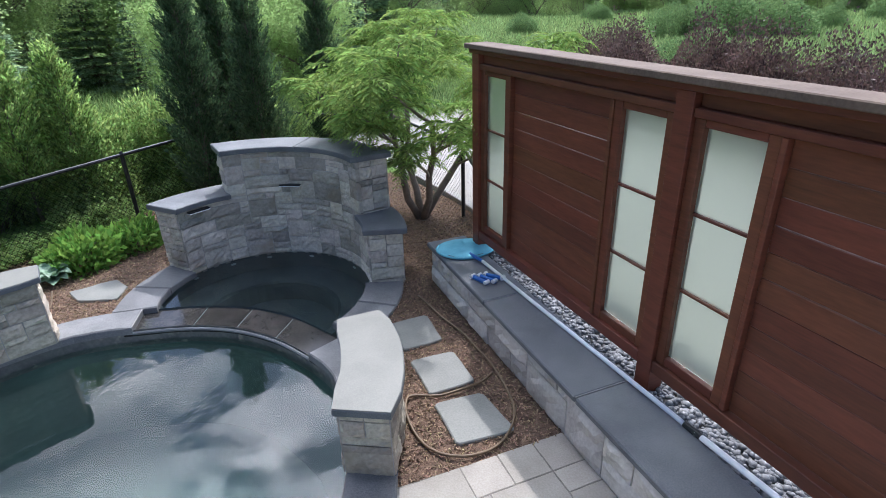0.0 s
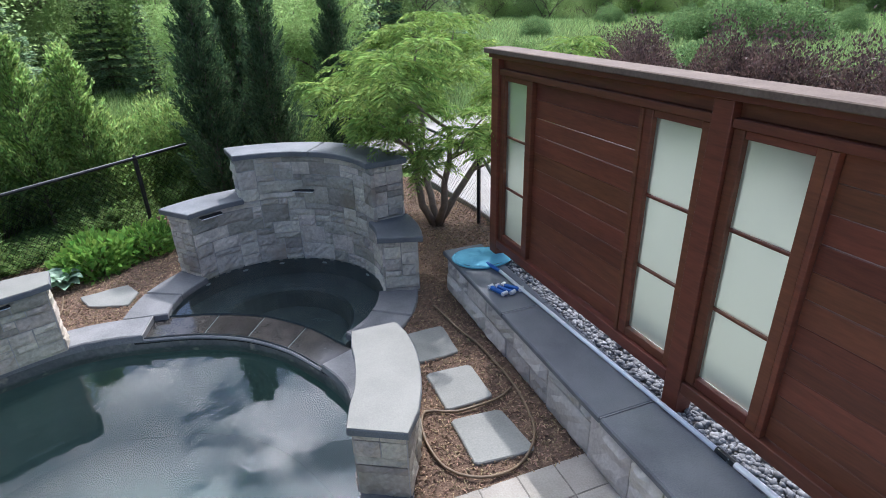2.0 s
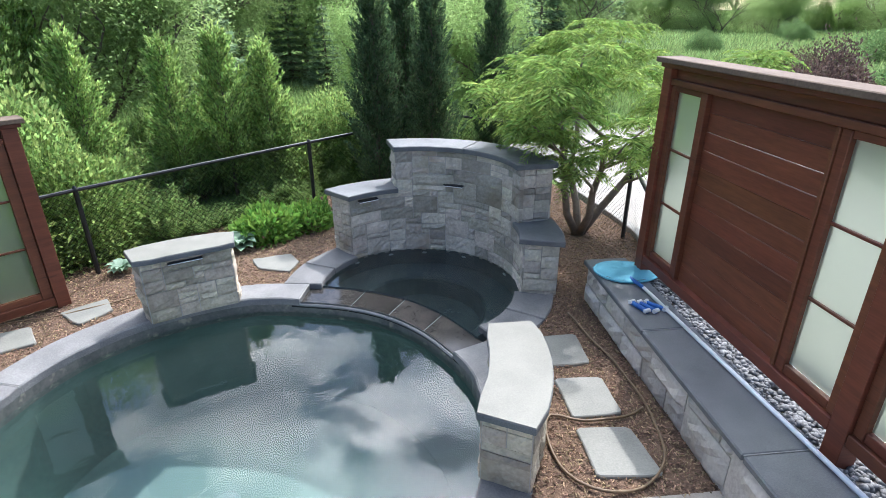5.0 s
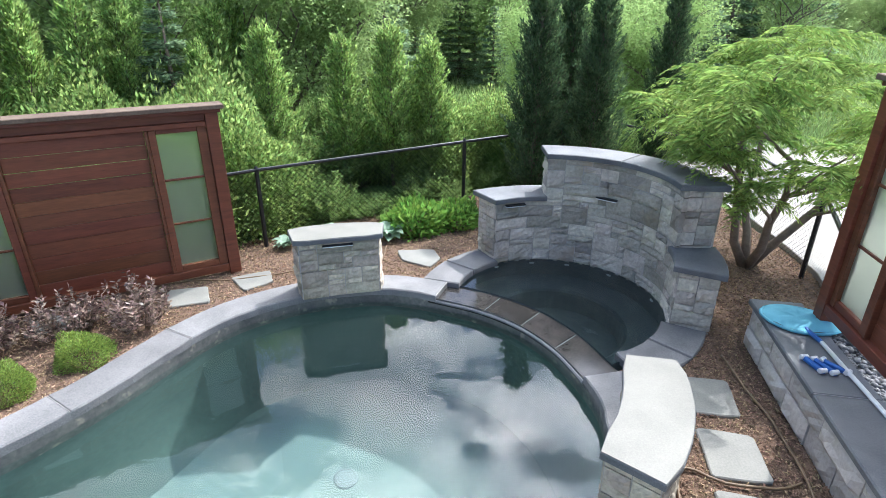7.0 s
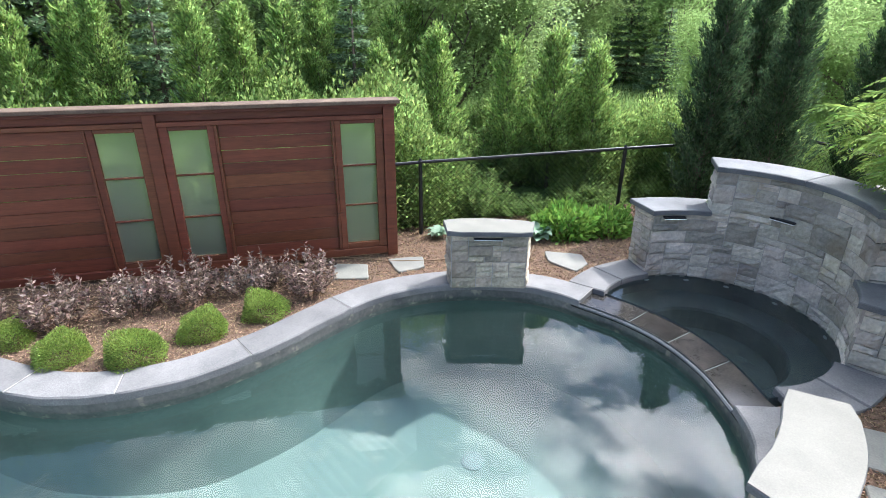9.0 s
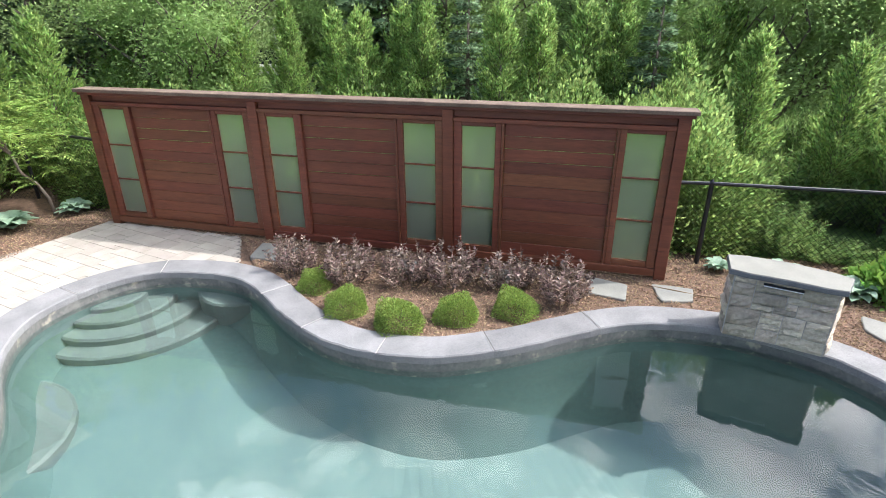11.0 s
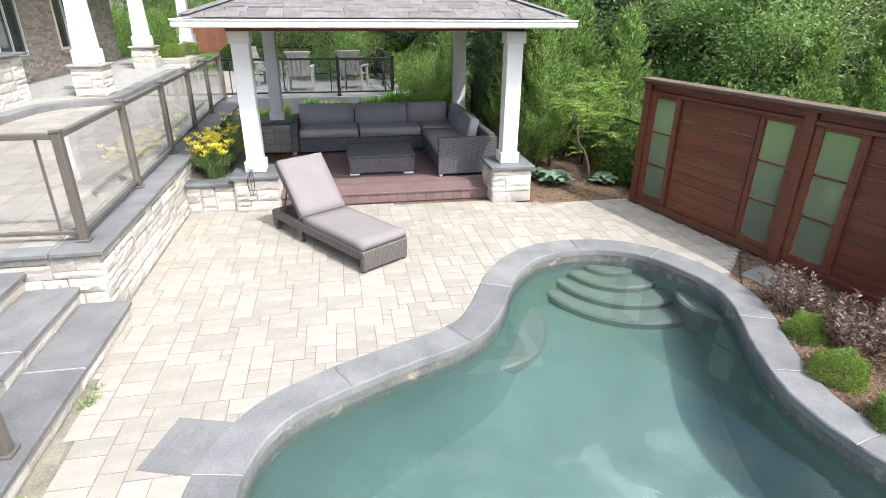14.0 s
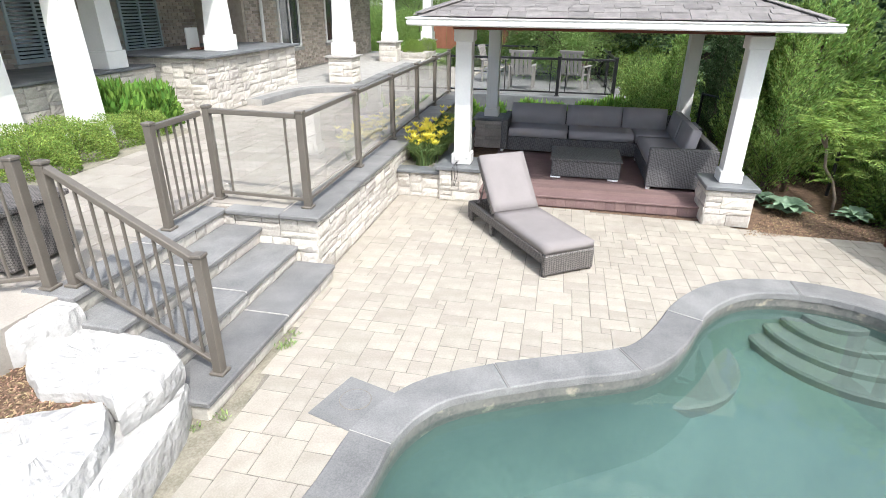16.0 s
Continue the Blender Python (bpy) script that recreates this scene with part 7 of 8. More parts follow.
# ---- skimmer lid ----
lid = thing("skimmer_lid", "square granite skimmer lid with a round insert beside the pool", "lid", (-2.58, -2.45, 0))
part("slab", Mb().prism([(-2.30, -2.59), (-2.79, -2.67), (-2.87, -2.24), (-2.38, -2.14)], -0.03, 0.010, 0.006), COPING, lid)
part("insert", Mb().prism([polar_at((-2.62, -2.43), 0.115, a) for a in range(0, 360, 15)], -0.02, 0.0145, 0.003), COPING, lid)
part("insert_ring", Mb().tube([(*polar_at((-2.62, -2.43), 0.118, a), 0.0105) for a in range(0, 361, 15)], 0.004, 4), SAND, lid)


# ---- boulders beside the stairs ----
def boulder(loop, z0, z1, seed, label):
    r = random.Random(seed)
    pts = [Vector(uv(*p)) for p in loop]
    n = len(pts)
    c = sum(pts, Vector((0, 0))) / n
    ringp = []
    for i in range(n):
        a, b = pts[i], pts[(i + 1) % n]
        for t in (0.0, 0.2, 0.4, 0.6, 0.8):
            ringp.append(a + (b - a) * t)
    m = len(ringp)
    vs, fs = [], []
    prof = [(0.97, 0.0), (1.0, 0.3), (1.0, 0.6), (0.985, 0.85), (0.94, 0.975), (0.75, 1.0), (0.45, 1.01), (0.2, 1.01)]
    for s, h in prof:
        for p in ringp:
            q = c + (p - c) * (s + r.uniform(-0.011, 0.011))
            vs.append((q.x, q.y, z0 + (z1 - z0) * h + (r.uniform(-0.009, 0.009) if h > 0.1 else 0)))
    for k in range(len(prof) - 1):
        for i in range(m):
            j = (i + 1) % m
            fs.append((k * m + i, k * m + j, (k + 1) * m + j, (k + 1) * m + i))
    fs.append(tuple(range((len(prof) - 1) * m, len(prof) * m)))
    area = sum(pts[i - 1].x * pts[i].y - pts[i].x * pts[i - 1].y for i in range(n))
    if area < 0:
        fs = [f[::-1] for f in fs]
    solid("boulder", Mb().add(vs, fs), BOULDER, label, "boulder", "limestone boulders by the stairs")


boulder([(-2.46, -5.25), (-2.46, -5.05), (-2.30, -4.86), (-1.94, -4.90), (-1.52, -4.95), (-1.31, -5.10), (-1.28, -5.36), (-1.35, -5.67), (-1.45, -5.56), (-1.68, -5.54), (-1.96, -5.62), (-2.23, -5.46)], 0.275, 0.50, 1, "large flat white limestone boulder beside the stair railing")
boulder([(-1.42, -5.02), (-1.33, -5.06), (-1.19, -5.35), (-1.14, -5.60), (-1.06, -6.1), (-1.0, -6.6), (-1.0, -7.2), (-1.6, -7.2), (-1.75, -5.5)], -0.05, 0.27, 2, "long low white limestone boulder at the patio edge")
boulder([(-2.07, -5.80), (-1.82, -5.65), (-1.57, -5.52), (-1.48, -5.58), (-1.34, -5.77), (-1.27, -6.0), (-1.21, -6.25), (-1.18, -6.6), (-1.9, -6.9), (-2.5, -6.1)], -0.05, 0.43, 3, "cream limestone boulder with split face beside mulch")
boulder([(-3.2, -5.10), (-2.91, -4.98), (-2.57, -4.74), (-2.24, -4.90), (-2.26, -5.06), (-2.36, -5.28), (-2.56, -5.46)], 0.0, 0.69, 4, "white limestone boulder under the terrace railing")
BANK = [uv(-3.2, -5.0), uv(-1.9, -5.2), uv(-1.6, -5.4), uv(-1.5, -5.7), uv(-2.2, -6.6), uv(-3.2, -6.6)]
tagged(part("bank", Mb().prism(BANK, -0.05, 0.395), MULCH), "mulch-covered bank below the terrace", "garden bed", kind="structure")


def bank_chips():
    r = random.Random(8)
    mb = Mb()
    for _ in range(2600):
        x, y = uv(r.uniform(-2.7, -1.5), r.uniform(-6.2, -5.2))
        if not inside((x, y), BANK):
            continue
        l, w = r.uniform(0.008, 0.024), r.uniform(0.003, 0.008)
        m = Matrix.Translation((x, y, 0.40 + r.uniform(0, 0.01))) @ rot(r.uniform(-0.6, 0.6), r.uniform(-0.6, 0.6), r.uniform(0, 6.3))
        mb.add([m @ Vector(p) for p in ((-l, -w, 0), (l, -w * 0.7, 0), (l * 0.9, w, 0), (-l * 0.8, w, 0), (0, 0, 0.007))], [(0, 1, 4), (1, 2, 4), (2, 3, 4), (3, 0, 4)])
    solid("bark_chips", mb, CHIP, "loose reddish-brown bark chips between the boulders", "mulch", kind="stuff")


bank_chips()
tagged(part("soil_strip", Mb().prism([uv(-1.45, -5.12), uv(-1.45, -2.88), uv(-1.13, -2.92), uv(-0.9, -4.2), uv(-0.6, -5.2), uv(-0.5, -5.8), uv(-0.4, -7.2), uv(-1.3, -7.2)], -0.045, -0.007), DIRT), "bare sandy soil strip below the boulders", "soil", kind="structure")


def strip_weeds():
    r = random.Random(6)
    for k in range(6):
        u, v = r.uniform(-1.10, -1.02), r.uniform(-5.25, -3.9)
        if k > 4:
            u, v = r.uniform(-1.22, -1.05), r.uniform(-5.7, -5.2)
        x, y = uv(u, v)
        t = plant("weed", "small green weed tuft in the sandy soil strip", "weed", (x, y, 0), "weeds at the stairs")
        mb = Mb()
        for _ in range(26):
            a, l = r.uniform(0, 6.283), r.uniform(0.02, 0.06)
            o = Vector((x + r.uniform(-0.05, 0.05), y + r.uniform(-0.05, 0.05), 0.002))
            d = Vector((math.cos(a), math.sin(a), r.uniform(0.5, 1.4))).normalized()
            sd = Vector((-math.sin(a), math.cos(a), 0)) * 0.006
            mb.add([o, o + d * l * 0.5 + sd, o + d * l, o + d * l * 0.5 - sd], [(0, 1, 2, 3)])
        part("foliage", mb, LEAF_GRASS, t)


strip_weeds()
tagged(part("west_soil", Mb().prism([uv(-1.35, 0.05), uv(3.1, -0.05), uv(4.9, -0.7), uv(6.2, 0.9), uv(5.6, 7.5), uv(-1.35, 7.5)], -0.05, -0.02), MULCH), "mulched ground round the pavilion", "garden bed", kind="structure")

# ---- raised planter ----
planter = thing("planter", "raised limestone planter between the terrace wall and pavilion", "planter", (*uv(-0.95, 1.0), 0), kind="structure")
q = Mb()
uvbox(q, -1.29, -0.62, 0.08, 3.4, -0.03, 0.36, 0)
part("core", q, MORTAR, planter)
fn, ln = straight(uv(-1.28, 0.06), uv(-0.60, 0.06))
stone_face(planter, fn, ln, -0.01, 0.375, 91, WHITESTONE, (0.097, 0.078), None, 0.018, sizes=((2, 2), (3, 2), (3, 1), (4, 2), (2, 1)))
for b in ((-1.30, -0.61, 0.0, 0.26), (-0.78, -0.58, 0.262, 3.4)):
    q = Mb()
    uvbox(q, *b, 0.378, 0.43, 0.01)
    part("capstone", q, CAPSTONE, planter)
q = Mb()
uvbox(q, -1.30, -0.79, 0.265, 3.4, 0.361, 0.415, 0)
part("soil", q, DIRT, planter)


def daylily(u, v, s, seed, flowers):
    r = random.Random(seed)
    x, y = uv(u, v)
    t = plant("daylily", "daylily clump with arching leaves and yellow flowers in the planter" if flowers else "green daylily clump with arching leaves in the planter", "daylily", (x, y, 0.41), "daylilies")
    mb = Mb()
    for k in range(110):
        a, L, w = r.uniform(0, 6.283), s * r.uniform(0.26, 0.48), 0.013
        d = Vector((math.cos(a), math.sin(a), 0))
        sd = Vector((-math.sin(a), math.cos(a), 0)) * w
        o = Vector((x + r.uniform(-0.09, 0.09), y + r.uniform(-0.09, 0.09), 0.40))
        vs = []
        for i in range(4):
            q = i / 3
            c = o + d * (L * 0.75 * q * q) + Vector((0, 0, L * (1.3 * q - 0.62 * q * q)))
            ww = 1 - 0.85 * q * q
            vs += [c - sd * ww, c + sd * ww]
        mb.add(vs, [(0, 1, 3, 2), (2, 3, 5, 4), (4, 5, 7, 6)])
    part("foliage", mb, LEAF_GRASS, t)
    for k in range(flowers):
        a, rr = r.uniform(0, 6.283), r.uniform(0.02, 0.18)
        o = Vector((x + rr * math.cos(a), y + rr * math.sin(a), 0.42))
        top = o + Vector((math.cos(a) * 0.06, math.sin(a) * 0.06, s * r.uniform(0.24, 0.50)))
        fl = part("stalk", Mb().tube([o, top], 0.004, 4), LEAF_GRASS, t)
        fm = Mb()
        for p in range(6):
            b = 1.047 * p + a
            e = Vector((math.cos(b), math.sin(b), 0.95))
            sd = Vector((-math.sin(b), math.cos(b), 0)) * 0.019
            fm.add([top, top + e * 0.034 - sd, top + e * 0.072 + Vector((0, 0, -0.008)), top + e * 0.034 + sd], [(0, 1, 2, 3)])
        part("flower", fm, PETAL, fl, "yellow trumpet flower")


r8 = random.Random(41)
for k in range(26):
    v = 0.38 + 0.115 * k
    daylily(r8.choice((-1.18, -0.92, -1.04)) + r8.uniform(-0.05, 0.05), v, r8.uniform(0.85, 1.1), 200 + k, 9 if v < 1.1 else (5 if v < 1.7 else 1))

# outlet and cords on the column
box_o = thing("outlet_box", "white outdoor outlet box with black cords on the column base", "outlet", (*uv(-0.31, 0.1), 0.6))
upart("box", box_o, WHITEPAINT, -0.40, -0.32, 0.075, 0.122, 0.60, 0.72, c=0.006)
upart("spigot", box_o, WHITEPAINT, -0.22, -0.185, 0.03, 0.12, 0.66, 0.70, c=0.006)
for k in range(3):
    p0 = Vector((*uv(-0.38 + 0.03 * k, 0.07), 0.60))
    pts = [p0 + Vector((0.02 * math.sin(i * 1.1 + k), 0.03 * math.cos(i * 0.9 + k), 0)) - V.to_3d() * (0.05 + 0.27 * min(1, i / 5)) - Vector((0, 0, 0.03 * i if i < 3 else 0.02 + 0.035 * i)) for i in range(9)]
    part("cord", Mb().tube(pts, 0.004, 4), WICKERCORD, box_o, "thin black cord")


# ---- terrace paving and house ----
def terrace_paving():
    r = random.Random(77)
    mb = Mb()
    a0, b0, c = -7.4, -4.85, 0.15
    nu, nv = 33, 112

    def free(i, j):
        u, v = a0 + (i + 0.5) * c, b0 + (j + 0.5) * c
        return u < -2.62 if v < -2.7 else (u < -1.72 and not (u < -5.2 and v > 1.9))
    for i, j, w, h in ashlar(nu + 5, nv, free, r, ((2, 2), (3, 2), (2, 3), (3, 3), (4, 3), (4, 2))):
        p = uv(a0 + (i + w / 2) * c, b0 + (j + h / 2) * c)
        mb.box(frame2((*p, TZ - 0.012 + r.uniform(-0.002, 0.002)), U), w * c - 0.006, h * c - 0.006, 0.03, 0.004)
    o = part("paver_field", mb, TERRACE_FIELD, terrace)
    o["kind"] = "stuff"


terrace_paving()
for a, b, s in (((-4.75, -2.3, 1.0), (-4.85, -1.5, 1.0), (-4.95, -0.7, 0.95), (-5.3, -1.9, 1.05), (-5.4, -1.1, 1.0), (-5.6, -2.8, 1.05), (-5.2, -3.1, 1.0), (-5.0, 0.0, 0.85))):
    x, y = uv(a - 0.6, b)
    grow("hedge", x, y, TZ - 0.02, s * 0.88, sz=s * 0.66)
for (a, b, z, s) in ((-5.85, 0.70, 0.9, 0.46), (-6.15, 0.15, 0.9, 0.5)):
    x, y = uv(a, b)
    grow("perennial", x, y, TZ - 0.02, s * 2.6, label="bright green leafy shrub against the house wall", sz=s * 5.0)
tagged(part("hedge_soil", Mb().prism([uv(-4.75, -3.6), uv(-4.95, 0.3), uv(-6.2, 1.4), uv(-6.9, 1.4), uv(-6.9, -3.6)], TZ - 0.02, TZ + 0.008), DIRT), "bare soil under the terrace hedge", "soil", kind="structure")

house = thing("house", "tan brick house with stone bar, white porch columns and shuttered windows", "house", (*uv(-8.0, 6.0), TZ))


def brick_wall(name, u0, v0, u1, v1, z0, z1, holes=()):
    """Bricks laid in courses over a backing wall, skipping the openings."""
    A, B = Vector(uv(u0, v0)), Vector(uv(u1, v1))
    d = (B - A).normalized()
    L = (B - A).length
    w = part(name, Mb().box(frame2((*((A + B) / 2 - Vector((d.y, -d.x)) * 0.06), (z0 + z1) / 2), d), L, 0.12, z1 - z0, 0), MORTAR, house)
    mb = Mb()
    r = random.Random(int(L * 10))
    z, k = z0, 0
    while z < z1 - 0.05:
        s = -0.115 if k % 2 else 0.0
        while s < L:
            s0, s1 = max(0, s), min(L, s + 0.222)
            mid = (s0 + s1) / 2
            if s1 - s0 > 0.03 and not any(h[0] < mid < h[1] and h[2] < z + 0.03 < h[3] for h in holes):
                p = A + d * mid + Vector((d.y, -d.x)) * (0.004 + r.uniform(0, 0.004))
                mb.box(frame2((*p, z + 0.036), d), s1 - s0 - 0.010, 0.03, 0.066, 0.003)
            s += 0.232
        z += 0.076
        k += 1
    o = part("brickwork", mb, BRICK, w)
    o["kind"] = "stuff"
    return A, d


def shutter_window(A, d, s0, s1, z0, z1, shutters):
    """A framed window with dark glass and louvred leaves."""
    nrm = Vector((d.y, -d.x))

    def bx(sa, sb, n0, n1, za, zb, c=0.004):
        p = A + d * (sa + sb) / 2 + nrm * (n0 + n1) / 2
        return Mb().box(frame2((*p, (za + zb) / 2), d), sb - sa, abs(n1 - n0), zb - za, c)
    win = part("window", bx(s0, s1, 0.0, 0.012, z0, z1, 0.001), DARKGLASS, house, "dark reflective window glass")
    for a, b, e, f in ((s0 - 0.05, s0, z0, z1), (s1, s1 + 0.05, z0, z1), (s0 - 0.05, s1 + 0.05, z1 + 0.001, z1 + 0.06), (s0 - 0.05, s1 + 0.05, z0 - 0.07, z0 - 0.001), ((s0 + s1) / 2 - 0.02, (s0 + s1) / 2 + 0.02, z0, z1)):
        part("frame", bx(a, b, 0.013, 0.06, e, f), WHITEPAINT if not shutters else LOUVRE, win)
    part("sill", bx(s0 - 0.12, s1 + 0.12, 0.0, 0.10, z0 - 0.16, z0 - 0.072), CONCRETE, win)
    if shutters:
        for a, b in ((s0 + 0.01, (s0 + s1) / 2 - 0.025), ((s0 + s1) / 2 + 0.025, s1 - 0.01)):
            z = z0 + 0.04
            while z < z1 - 0.05:
                p = A + d * (a + b) / 2 + nrm * 0.035
                m = frame2((*p, z), d) @ rot(0.6, 0)
                part("louvre", Mb().box(m, b - a, 0.055, 0.012, 0.002), LOUVRE, win)
                z += 0.065


# porch floor, main walls
q = Mb()
uvbox(q, -9.0, -5.55, 5.2, 16.0, TZ - 0.1, TZ + 0.13, 0.01)
part("porch_floor", q, CONCRETE, house)
q = Mb()
uvbox(q, -5.55, -4.05, 5.6, 16.0, TZ - 0.1, TZ + 0.13, 0.01)
part("porch_floor", q, CONCRETE, house)
KERB = smooth_curve([(-5.12, 3.0), (-5.02, 4.3), (-4.72, 5.0), (-3.98, 5.42), (-3.88, 6.4), (-4.0, 8.2), (-4.1, 11.5)], False, 0.25)
part("porch_floor", Mb().prism([uv(*p) for p in KERB] + [uv(-5.54, 11.5), uv(-5.54, 3.0)], TZ - 0.05, TZ + 0.126), CONCRETE, house)
kf, kl = along(KERB)
for k in range(8):
    ts = [kl * (k + q / 5) / 8 for q in range(6)]
    lo, hi = [kf(min(t + 0.003, kl), 0.05) for t in ts], [kf(max(t - 0.003, 0), -0.24) for t in ts]
    part("kerb_slab", Mb().prism([uv(*p) for p in lo + hi[::-1]], TZ - 0.02, TZ + 0.137, 0.012), COPING, house, "grey granite kerb slab")
A1, d1 = brick_wall("wall", -6.95, 5.9, -6.95, 15.5, TZ + 0.13, 3.3, ((1.6, 3.1, 1.4, 3.3), (4.9, 6.3, 1.4, 3.3)))
shutter_window(A1, d1, 1.75, 2.95, 1.55, 3.1, False)
shutter_window(A1, d1, 5.0, 6.2, 1.55, 3.1, False)
A2, d2 = brick_wall("wall", -8.3, -3.5, -8.3, 5.8, TZ, 3.3, ((1.2, 2.4, 1.6, 3.2), (4.0, 5.2, 1.6, 3.2), (6.6, 7.9, 1.6, 3.2)))
for s in (1.25, 4.05, 6.7):
    shutter_window(A2, d2, s, s + 1.1, 1.75, 3.1, True)
part("downpipe", Mb().tube([(*uv(-6.82, 6.5), TZ + 0.15), (*uv(-6.82, 6.5), 3.2)], 0.045, 8), WHITEPAINT, house, "white downpipe")
part("return_wall", uvbox(Mb(), -8.3, -6.96, 5.8, 5.9, TZ, 3.3, 0.005), BRICK, house)
part("porch_roof", uvbox(Mb(), -9.0, -5.55, -4.0, 16.0, 3.42, 3.55, 0.01), WHITEPAINT, house)


def stone_box(name, u0, u1, v0, v1, z0, z1, seed, label, faces=(0, 1, 3), cap=True, capmat=CAPSTONE, over=0.06):
    w = part(name, uvbox(Mb(), u0 + 0.02, u1 - 0.02, v0 + 0.02, v1 - 0.02, z0, z1 - 0.05, 0), MORTAR, house, label)
    c = [(u0, v0), (u1, v0), (u1, v1), (u0, v1)]
    for k in faces:
        fn, ln = straight(uv(*c[k]), uv(*c[(k + 1) % 4]))
        stone_face(w, fn, ln, z0, z1 - 0.05, seed + k, WHITESTONE, (0.12, 0.09), None, 0.022, sizes=((2, 1), (3, 2), (4, 2), (3, 1), (2, 2), (5, 2)))
    if cap:
        part("capstone", uvbox(Mb(), u0 - over, u1 + over, v0 - over, v1 + over, z1 - 0.05, z1, 0.01), capmat, w, "dark stone counter")


stone_box("stone_bar", -7.4, -5.50, 1.80, 5.5, TZ, 1.80, 301, "pale limestone bar base", (0, 1), True, CAPSTONE, 0.12)
stone_box("stone_wall", -8.2, -6.6, -2.0, 2.1, TZ, 1.62, 311, "pale limestone half wall", (0, 1), True, CAPSTONE, 0.06)
stone_box("porch_pedestal", -4.72, -4.12, 5.75, 6.35, TZ + 0.13, 1.52, 321, "pale limestone porch pedestal", (0, 1, 3), True, CONCRETE, 0.07)
stone_box("porch_pedestal", -5.30, -4.70, 11.6, 12.2, TZ + 0.13, 1.52, 331, "pale limestone porch pedestal", (0, 1, 3), True, CONCRETE, 0.07)
stone_box("porch_pedestal", -4.70, -4.20, 15.0, 15.6, TZ + 0.13, 1.40, 341, "pale limestone porch pedestal", (0, 1, 3), True, CONCRETE, 0.07)


def porch_column(u, v, z0, w0=0.20, w1=0.145, z1=3.4):
    b = 0.24 if w0 < 0.22 else w0 + 0.04
    cm = part("porch_column", uvbox(Mb(), u - b, u + b, v - b, v + b, z0, z0 + 0.30, 0.01), WHITEPAINT, house, "white tapered porch column")
    vs = [(*uv(u + a * w, v + c * w), z) for z, w in ((z0 + 0.30, w0), (z1, w1)) for a, c in ((-1, -1), (1, -1), (1, 1), (-1, 1))]
    part("shaft", Mb().add(vs, [(0, 1, 5, 4), (1, 2, 6, 5), (2, 3, 7, 6), (3, 0, 4, 7), (4, 5, 6, 7)]), WHITEPAINT, cm)


porch_column(-4.42, 6.05, 1.52)
porch_column(-5.0, 11.9, 1.52)
porch_column(-4.45, 15.3, 1.40)
porch_column(-5.95, 3.1, 1.80)
porch_column(-6.9, 1.0, 1.62)
porch_column(-5.9, -0.75, TZ, 0.185, 0.13)
porch_column(-6.6, -1.5, TZ, 0.185, 0.13)
chair_w = thing("bar_chair_back", "white rounded plastic chair back with red seat behind the bar", "chair", (*uv(-6.6, 3.4), 1.78))
part("backrest", uvbox(Mb(), -6.72, -6.68, 3.05, 3.45, 1.80, 2.22, 0.02), WHITEPAINT, chair_w)
part("seat", uvbox(Mb(), -6.66, -6.40, 3.05, 3.45, 1.785, 1.83, 0.02), REDWOOD, chair_w, "red seat")
x, y = uv(-4.45, 13.0)
grow("hedge", x, y, TZ + 0.35, 0.62, label="rounded clipped shrub in a stone planter")
grow("hedge", *uv(-4.2, 14.2), TZ + 0.35, 0.6, label="rounded clipped shrub in a stone planter")
stone_box("stone_planter", -5.0, -3.9, 12.6, 13.6, TZ, TZ + 0.42, 351, "pale limestone planter", (0, 1, 3), False)
# wicker box by the stair head
wb = thing("wicker_chest", "brown wicker storage chest on the terrace behind the railing", "chest", (*uv(-3.35, -4.4), TZ))
part("body", uvbox(Mb(), -3.75, -2.98, -4.75, -4.12, TZ + 0.04, TZ + 0.50, 0.02), WICKER, wb)
part("lid", uvbox(Mb(), -3.78, -2.95, -4.78, -4.09, TZ + 0.502, TZ + 0.55, 0.015), WICKER, wb)

# ---- upper terrace beyond the pavilion ----
tagged(part("garden_wall", uvbox(Mb(), -1.6, 2.4, 5.98, 6.25, -0.05, 0.715, 0.01), CAPSTONE), "dark stone wall holding the upper terrace", "retaining wall", kind="structure")
tagged(part("upper_terrace", Mb().prism([uv(-1.6, 6.25), uv(2.6, 6.25), uv(2.8, 14), uv(-1.6, 14)], -0.05, TZ - 0.02), GREYFLAG), "grey raised terrace beyond the pavilion", "terrace", kind="structure")
glass_rail("glass_railing", "dark metal railing with clear glass on the upper terrace", [uv(-1.70, 6.08), uv(-0.5, 6.1), uv(0.95, 6.1), uv(2.25, 6.12)], TZ, 0.88, BLACKMETAL, True)
glass_rail("glass_railing", "dark metal railing with clear glass along the upper terrace side", [uv(2.25, 6.24), uv(2.2, 8.2), uv(2.1, 10.0)], TZ, 0.88, BLACKMETAL)
glass_rail("glass_railing", "dark metal and glass railing behind the upper terrace", [uv(-1.8, 10.1), uv(0.2, 10.1), uv(2.0, 10.1)], TZ, 0.88, BLACKMETAL)


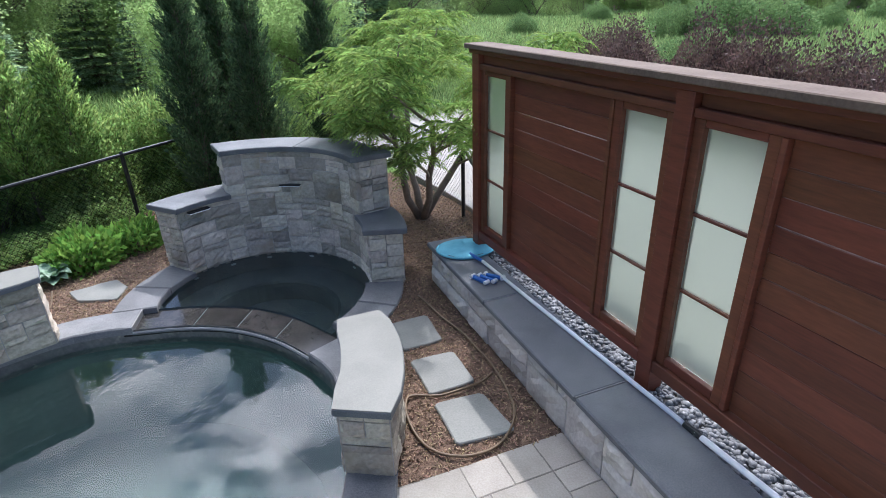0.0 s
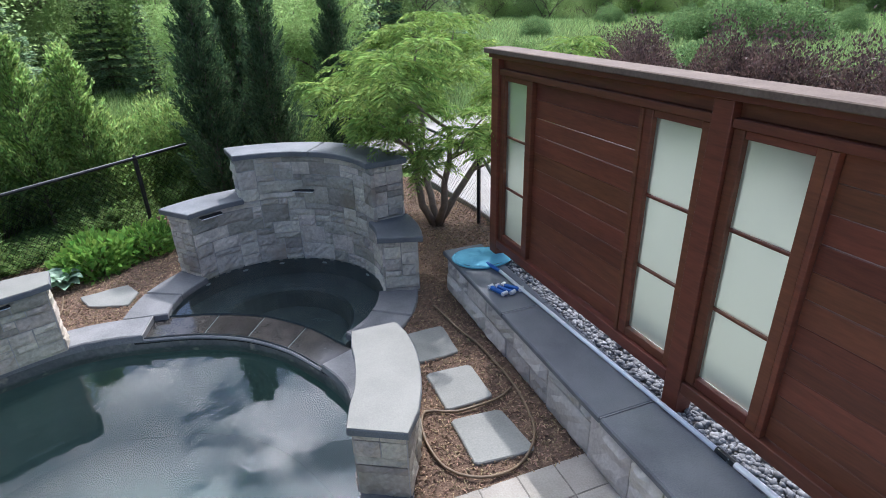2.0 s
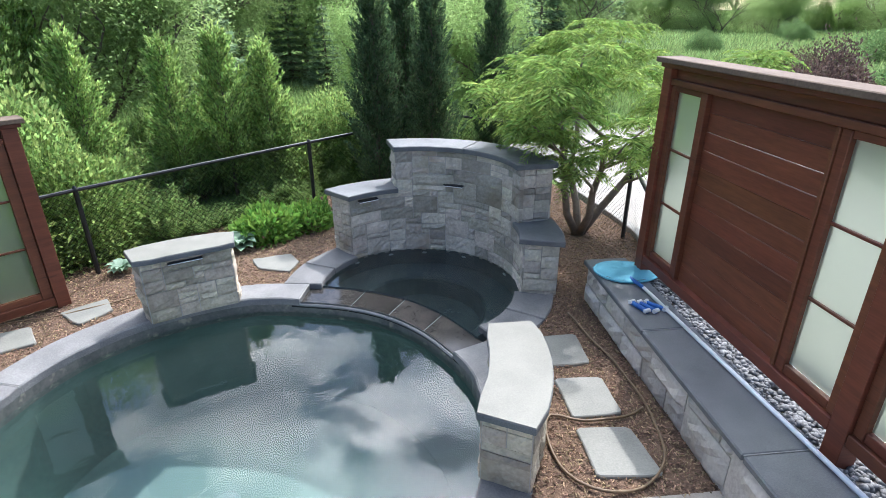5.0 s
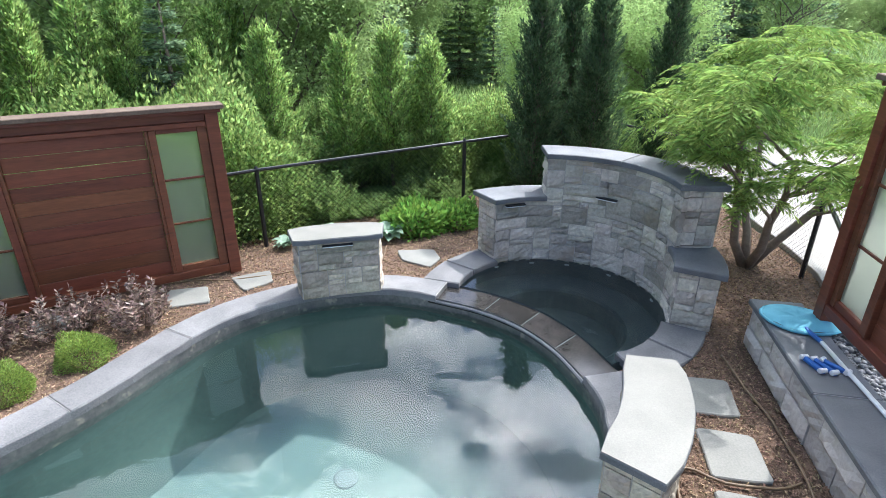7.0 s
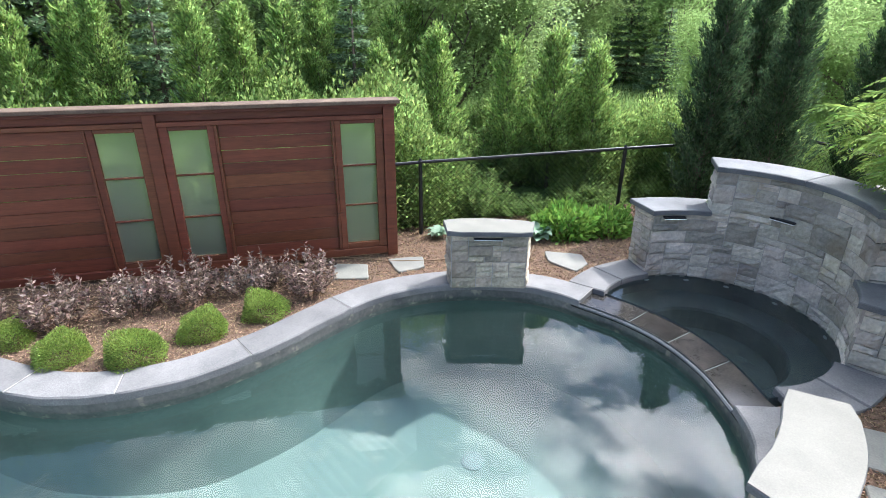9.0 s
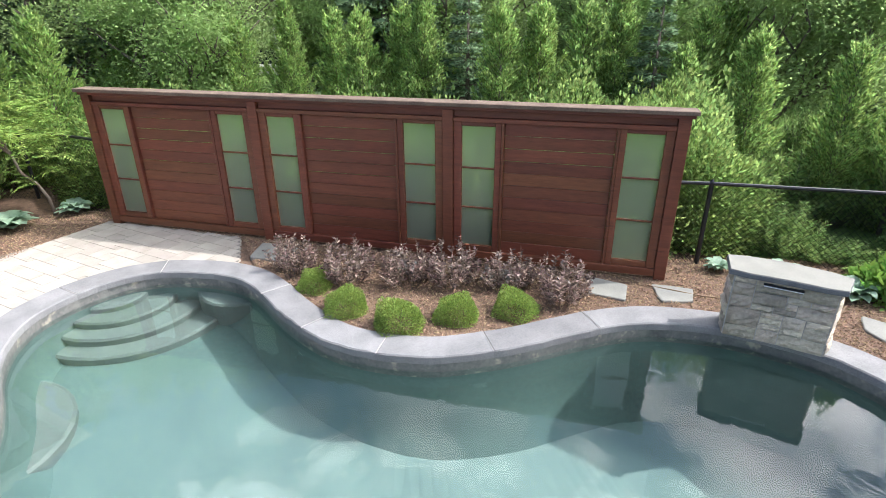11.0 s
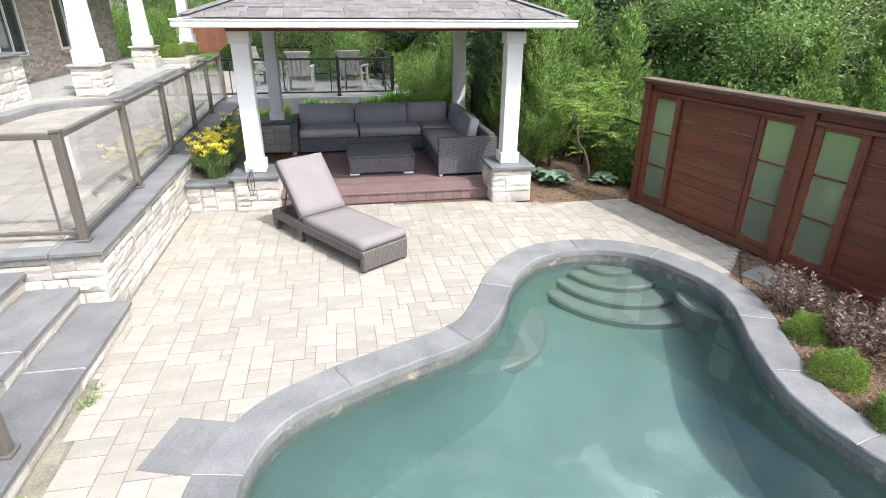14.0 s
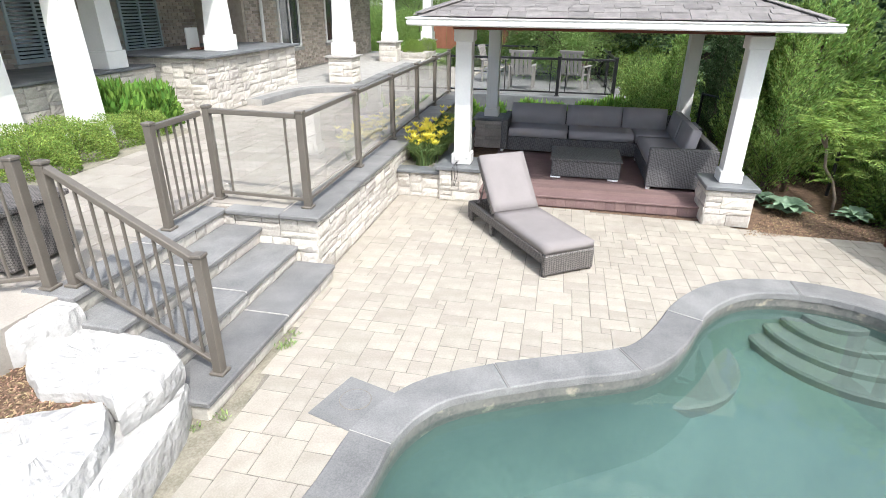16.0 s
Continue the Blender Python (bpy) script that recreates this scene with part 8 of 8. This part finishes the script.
def garden_chair(u, v, turn):
    """Slatted white garden armchair, its shaded side put into the paint colour."""
    p = uv(u, v)
    t = thing("garden_chair", "white slatted garden armchair, shade put into its grey colour, on the upper terrace", "chair", (*p, TZ), "garden chairs")
    m = Matrix.Translation((*p, TZ)) @ Matrix.Rotation(turn, 4, "Z")

    def b(nm, x, y, z, sx, sy, sz, tilt=0.0):
        part(nm, Mb().box(m @ pose(x, y, z) @ rot(tilt, 0), sx, sy, sz, 0.006), SHADEWOOD, t)
    for x in (-0.3, 0.3):
        for y in (-0.25, 0.25):
            b("leg", x, y, 0.28, 0.05, 0.05, 0.56)
        b("armrest", x, -0.02, 0.575, 0.09, 0.62, 0.025)
    for k in range(5):
        b("seat_slat", 0, -0.22 + 0.105 * k, 0.36, 0.56, 0.09, 0.02)
    for k in range(5):
        b("back_slat", -0.22 + 0.11 * k, 0.33, 0.66, 0.085, 0.02, 0.58, -0.25)
    b("back_rail", 0, 0.40, 0.93, 0.62, 0.025, 0.08, -0.25)


ang = math.atan2(U.y, U.x)
for u, v, a in ((0.0, 7.3, 3.1), (1.35, 7.5, 2.8), (-0.9, 8.6, 1.4)):
    garden_chair(u, v, ang + a)

# distant things
def far_house(x, y, w, dpt, h, turn, label):
    t = thing("neighbour_house", label, "house", (x, y, -0.5), "neighbouring houses")
    m = Matrix.Translation((x, y, -0.5)) @ Matrix.Rotation(turn, 4, "Z")
    part("wall", Mb().box(m @ pose(0, 0, h / 2), w, dpt, h, 0.02), FARSIDING, t)
    e = 0.5
    vs = [m @ Vector(p) for p in ((-w / 2 - e, -dpt / 2 - e, h), (w / 2 + e, -dpt / 2 - e, h), (w / 2 + e, dpt / 2 + e, h), (-w / 2 - e, dpt / 2 + e, h), (-w / 4, 0, h + 2.2), (w / 4, 0, h + 2.2))]
    part("roof", Mb().add(vs, [(0, 1, 5, 4), (1, 2, 5), (2, 3, 4, 5), (3, 0, 4), (3, 2, 1, 0)]), FARSHINGLE, t)
    for k in range(-1, 2):
        for z in (1.6, 4.2):
            wn_ = part("window", Mb().box(m @ pose(k * w * 0.3, -dpt / 2 - 0.01, z), 1.1, 0.06, 1.4, 0.01), DARKGLASS, t)
            part("frame", Mb().box(m @ pose(k * w * 0.3, -dpt / 2 - 0.03, z - 0.75), 1.3, 0.12, 0.12, 0.01), WHITEPAINT, wn_)


far_house(-29.5, 9.5, 6.5, 7, 5.6, 1.25, "pale two-storey house half hidden by trees")
far_house(-33, -3.6, 6, 7, 5.6, 1.68, "pale two-storey house with dark roof behind trees")
far_house(-21.6, 18.9, 4.2, 5, 5.2, 0.86, "beige two-storey house showing between the trees")
fr_ = thing("far_fence", "distant red-brown board fence behind the house", "fence", (*uv(-3.2, 26), 0), kind="structure")
for k in range(24):
    part("board", uvbox(Mb(), -7.2 + 0.33 * k, -6.88 + 0.33 * k, 26.0, 26.03, 0.3, 1.95, 0.004), REDWOOD, fr_)
for a, b, s in ((-8.0, 20.0, 1.3), (-9.2, 21.0, 1.4), (-7.6, 22.5, 1.3), (-10.5, 20.5, 1.4), (-3.5, 17.5, 0.6), (-2.6, 18.0, 1.0), (-0.5, 14.5, 1.0), (1.0, 15, 1.0), (2.8, 13.5, 1.1), (3.2, 11.0, 1.0), (3.1, 8.8, 0.9), (3.3, 7.0, 0.85)):
    grow("bush", *uv(a, b), 0.2, s * 1.15)
for a, b, s, k in ((-8.5, 30, 1.2, "tree_b"), (-6.0, 31, 1.2, "tree_a"), (-3.6, 30, 1.2, "tree_light"), (-11, 29, 1.3, "tree_a"), (-2.0, 23, 1.0, "tree_a"), (0.5, 20, 1.0, "tree_light"), (3.0, 19, 1.1, "tree_b"), (5.0, 13, 1.0, "tree_light"), (4.5, 16.5, 1.1, "tree_a")):
    grow(k, *uv(a, b), 0.0, s)

for a, b, s in ((-1.2, 5.75, 0.8), (-0.5, 5.72, 0.7), (0.3, 5.7, 0.8), (1.0, 5.7, 0.75), (1.7, 5.7, 0.85), (2.3, 5.6, 1.0)):
    grow("perennial", *uv(a, b), 0.0, s * 1.3, label="green perennial clump below the upper terrace", sz=s * 2.5)

pavers()
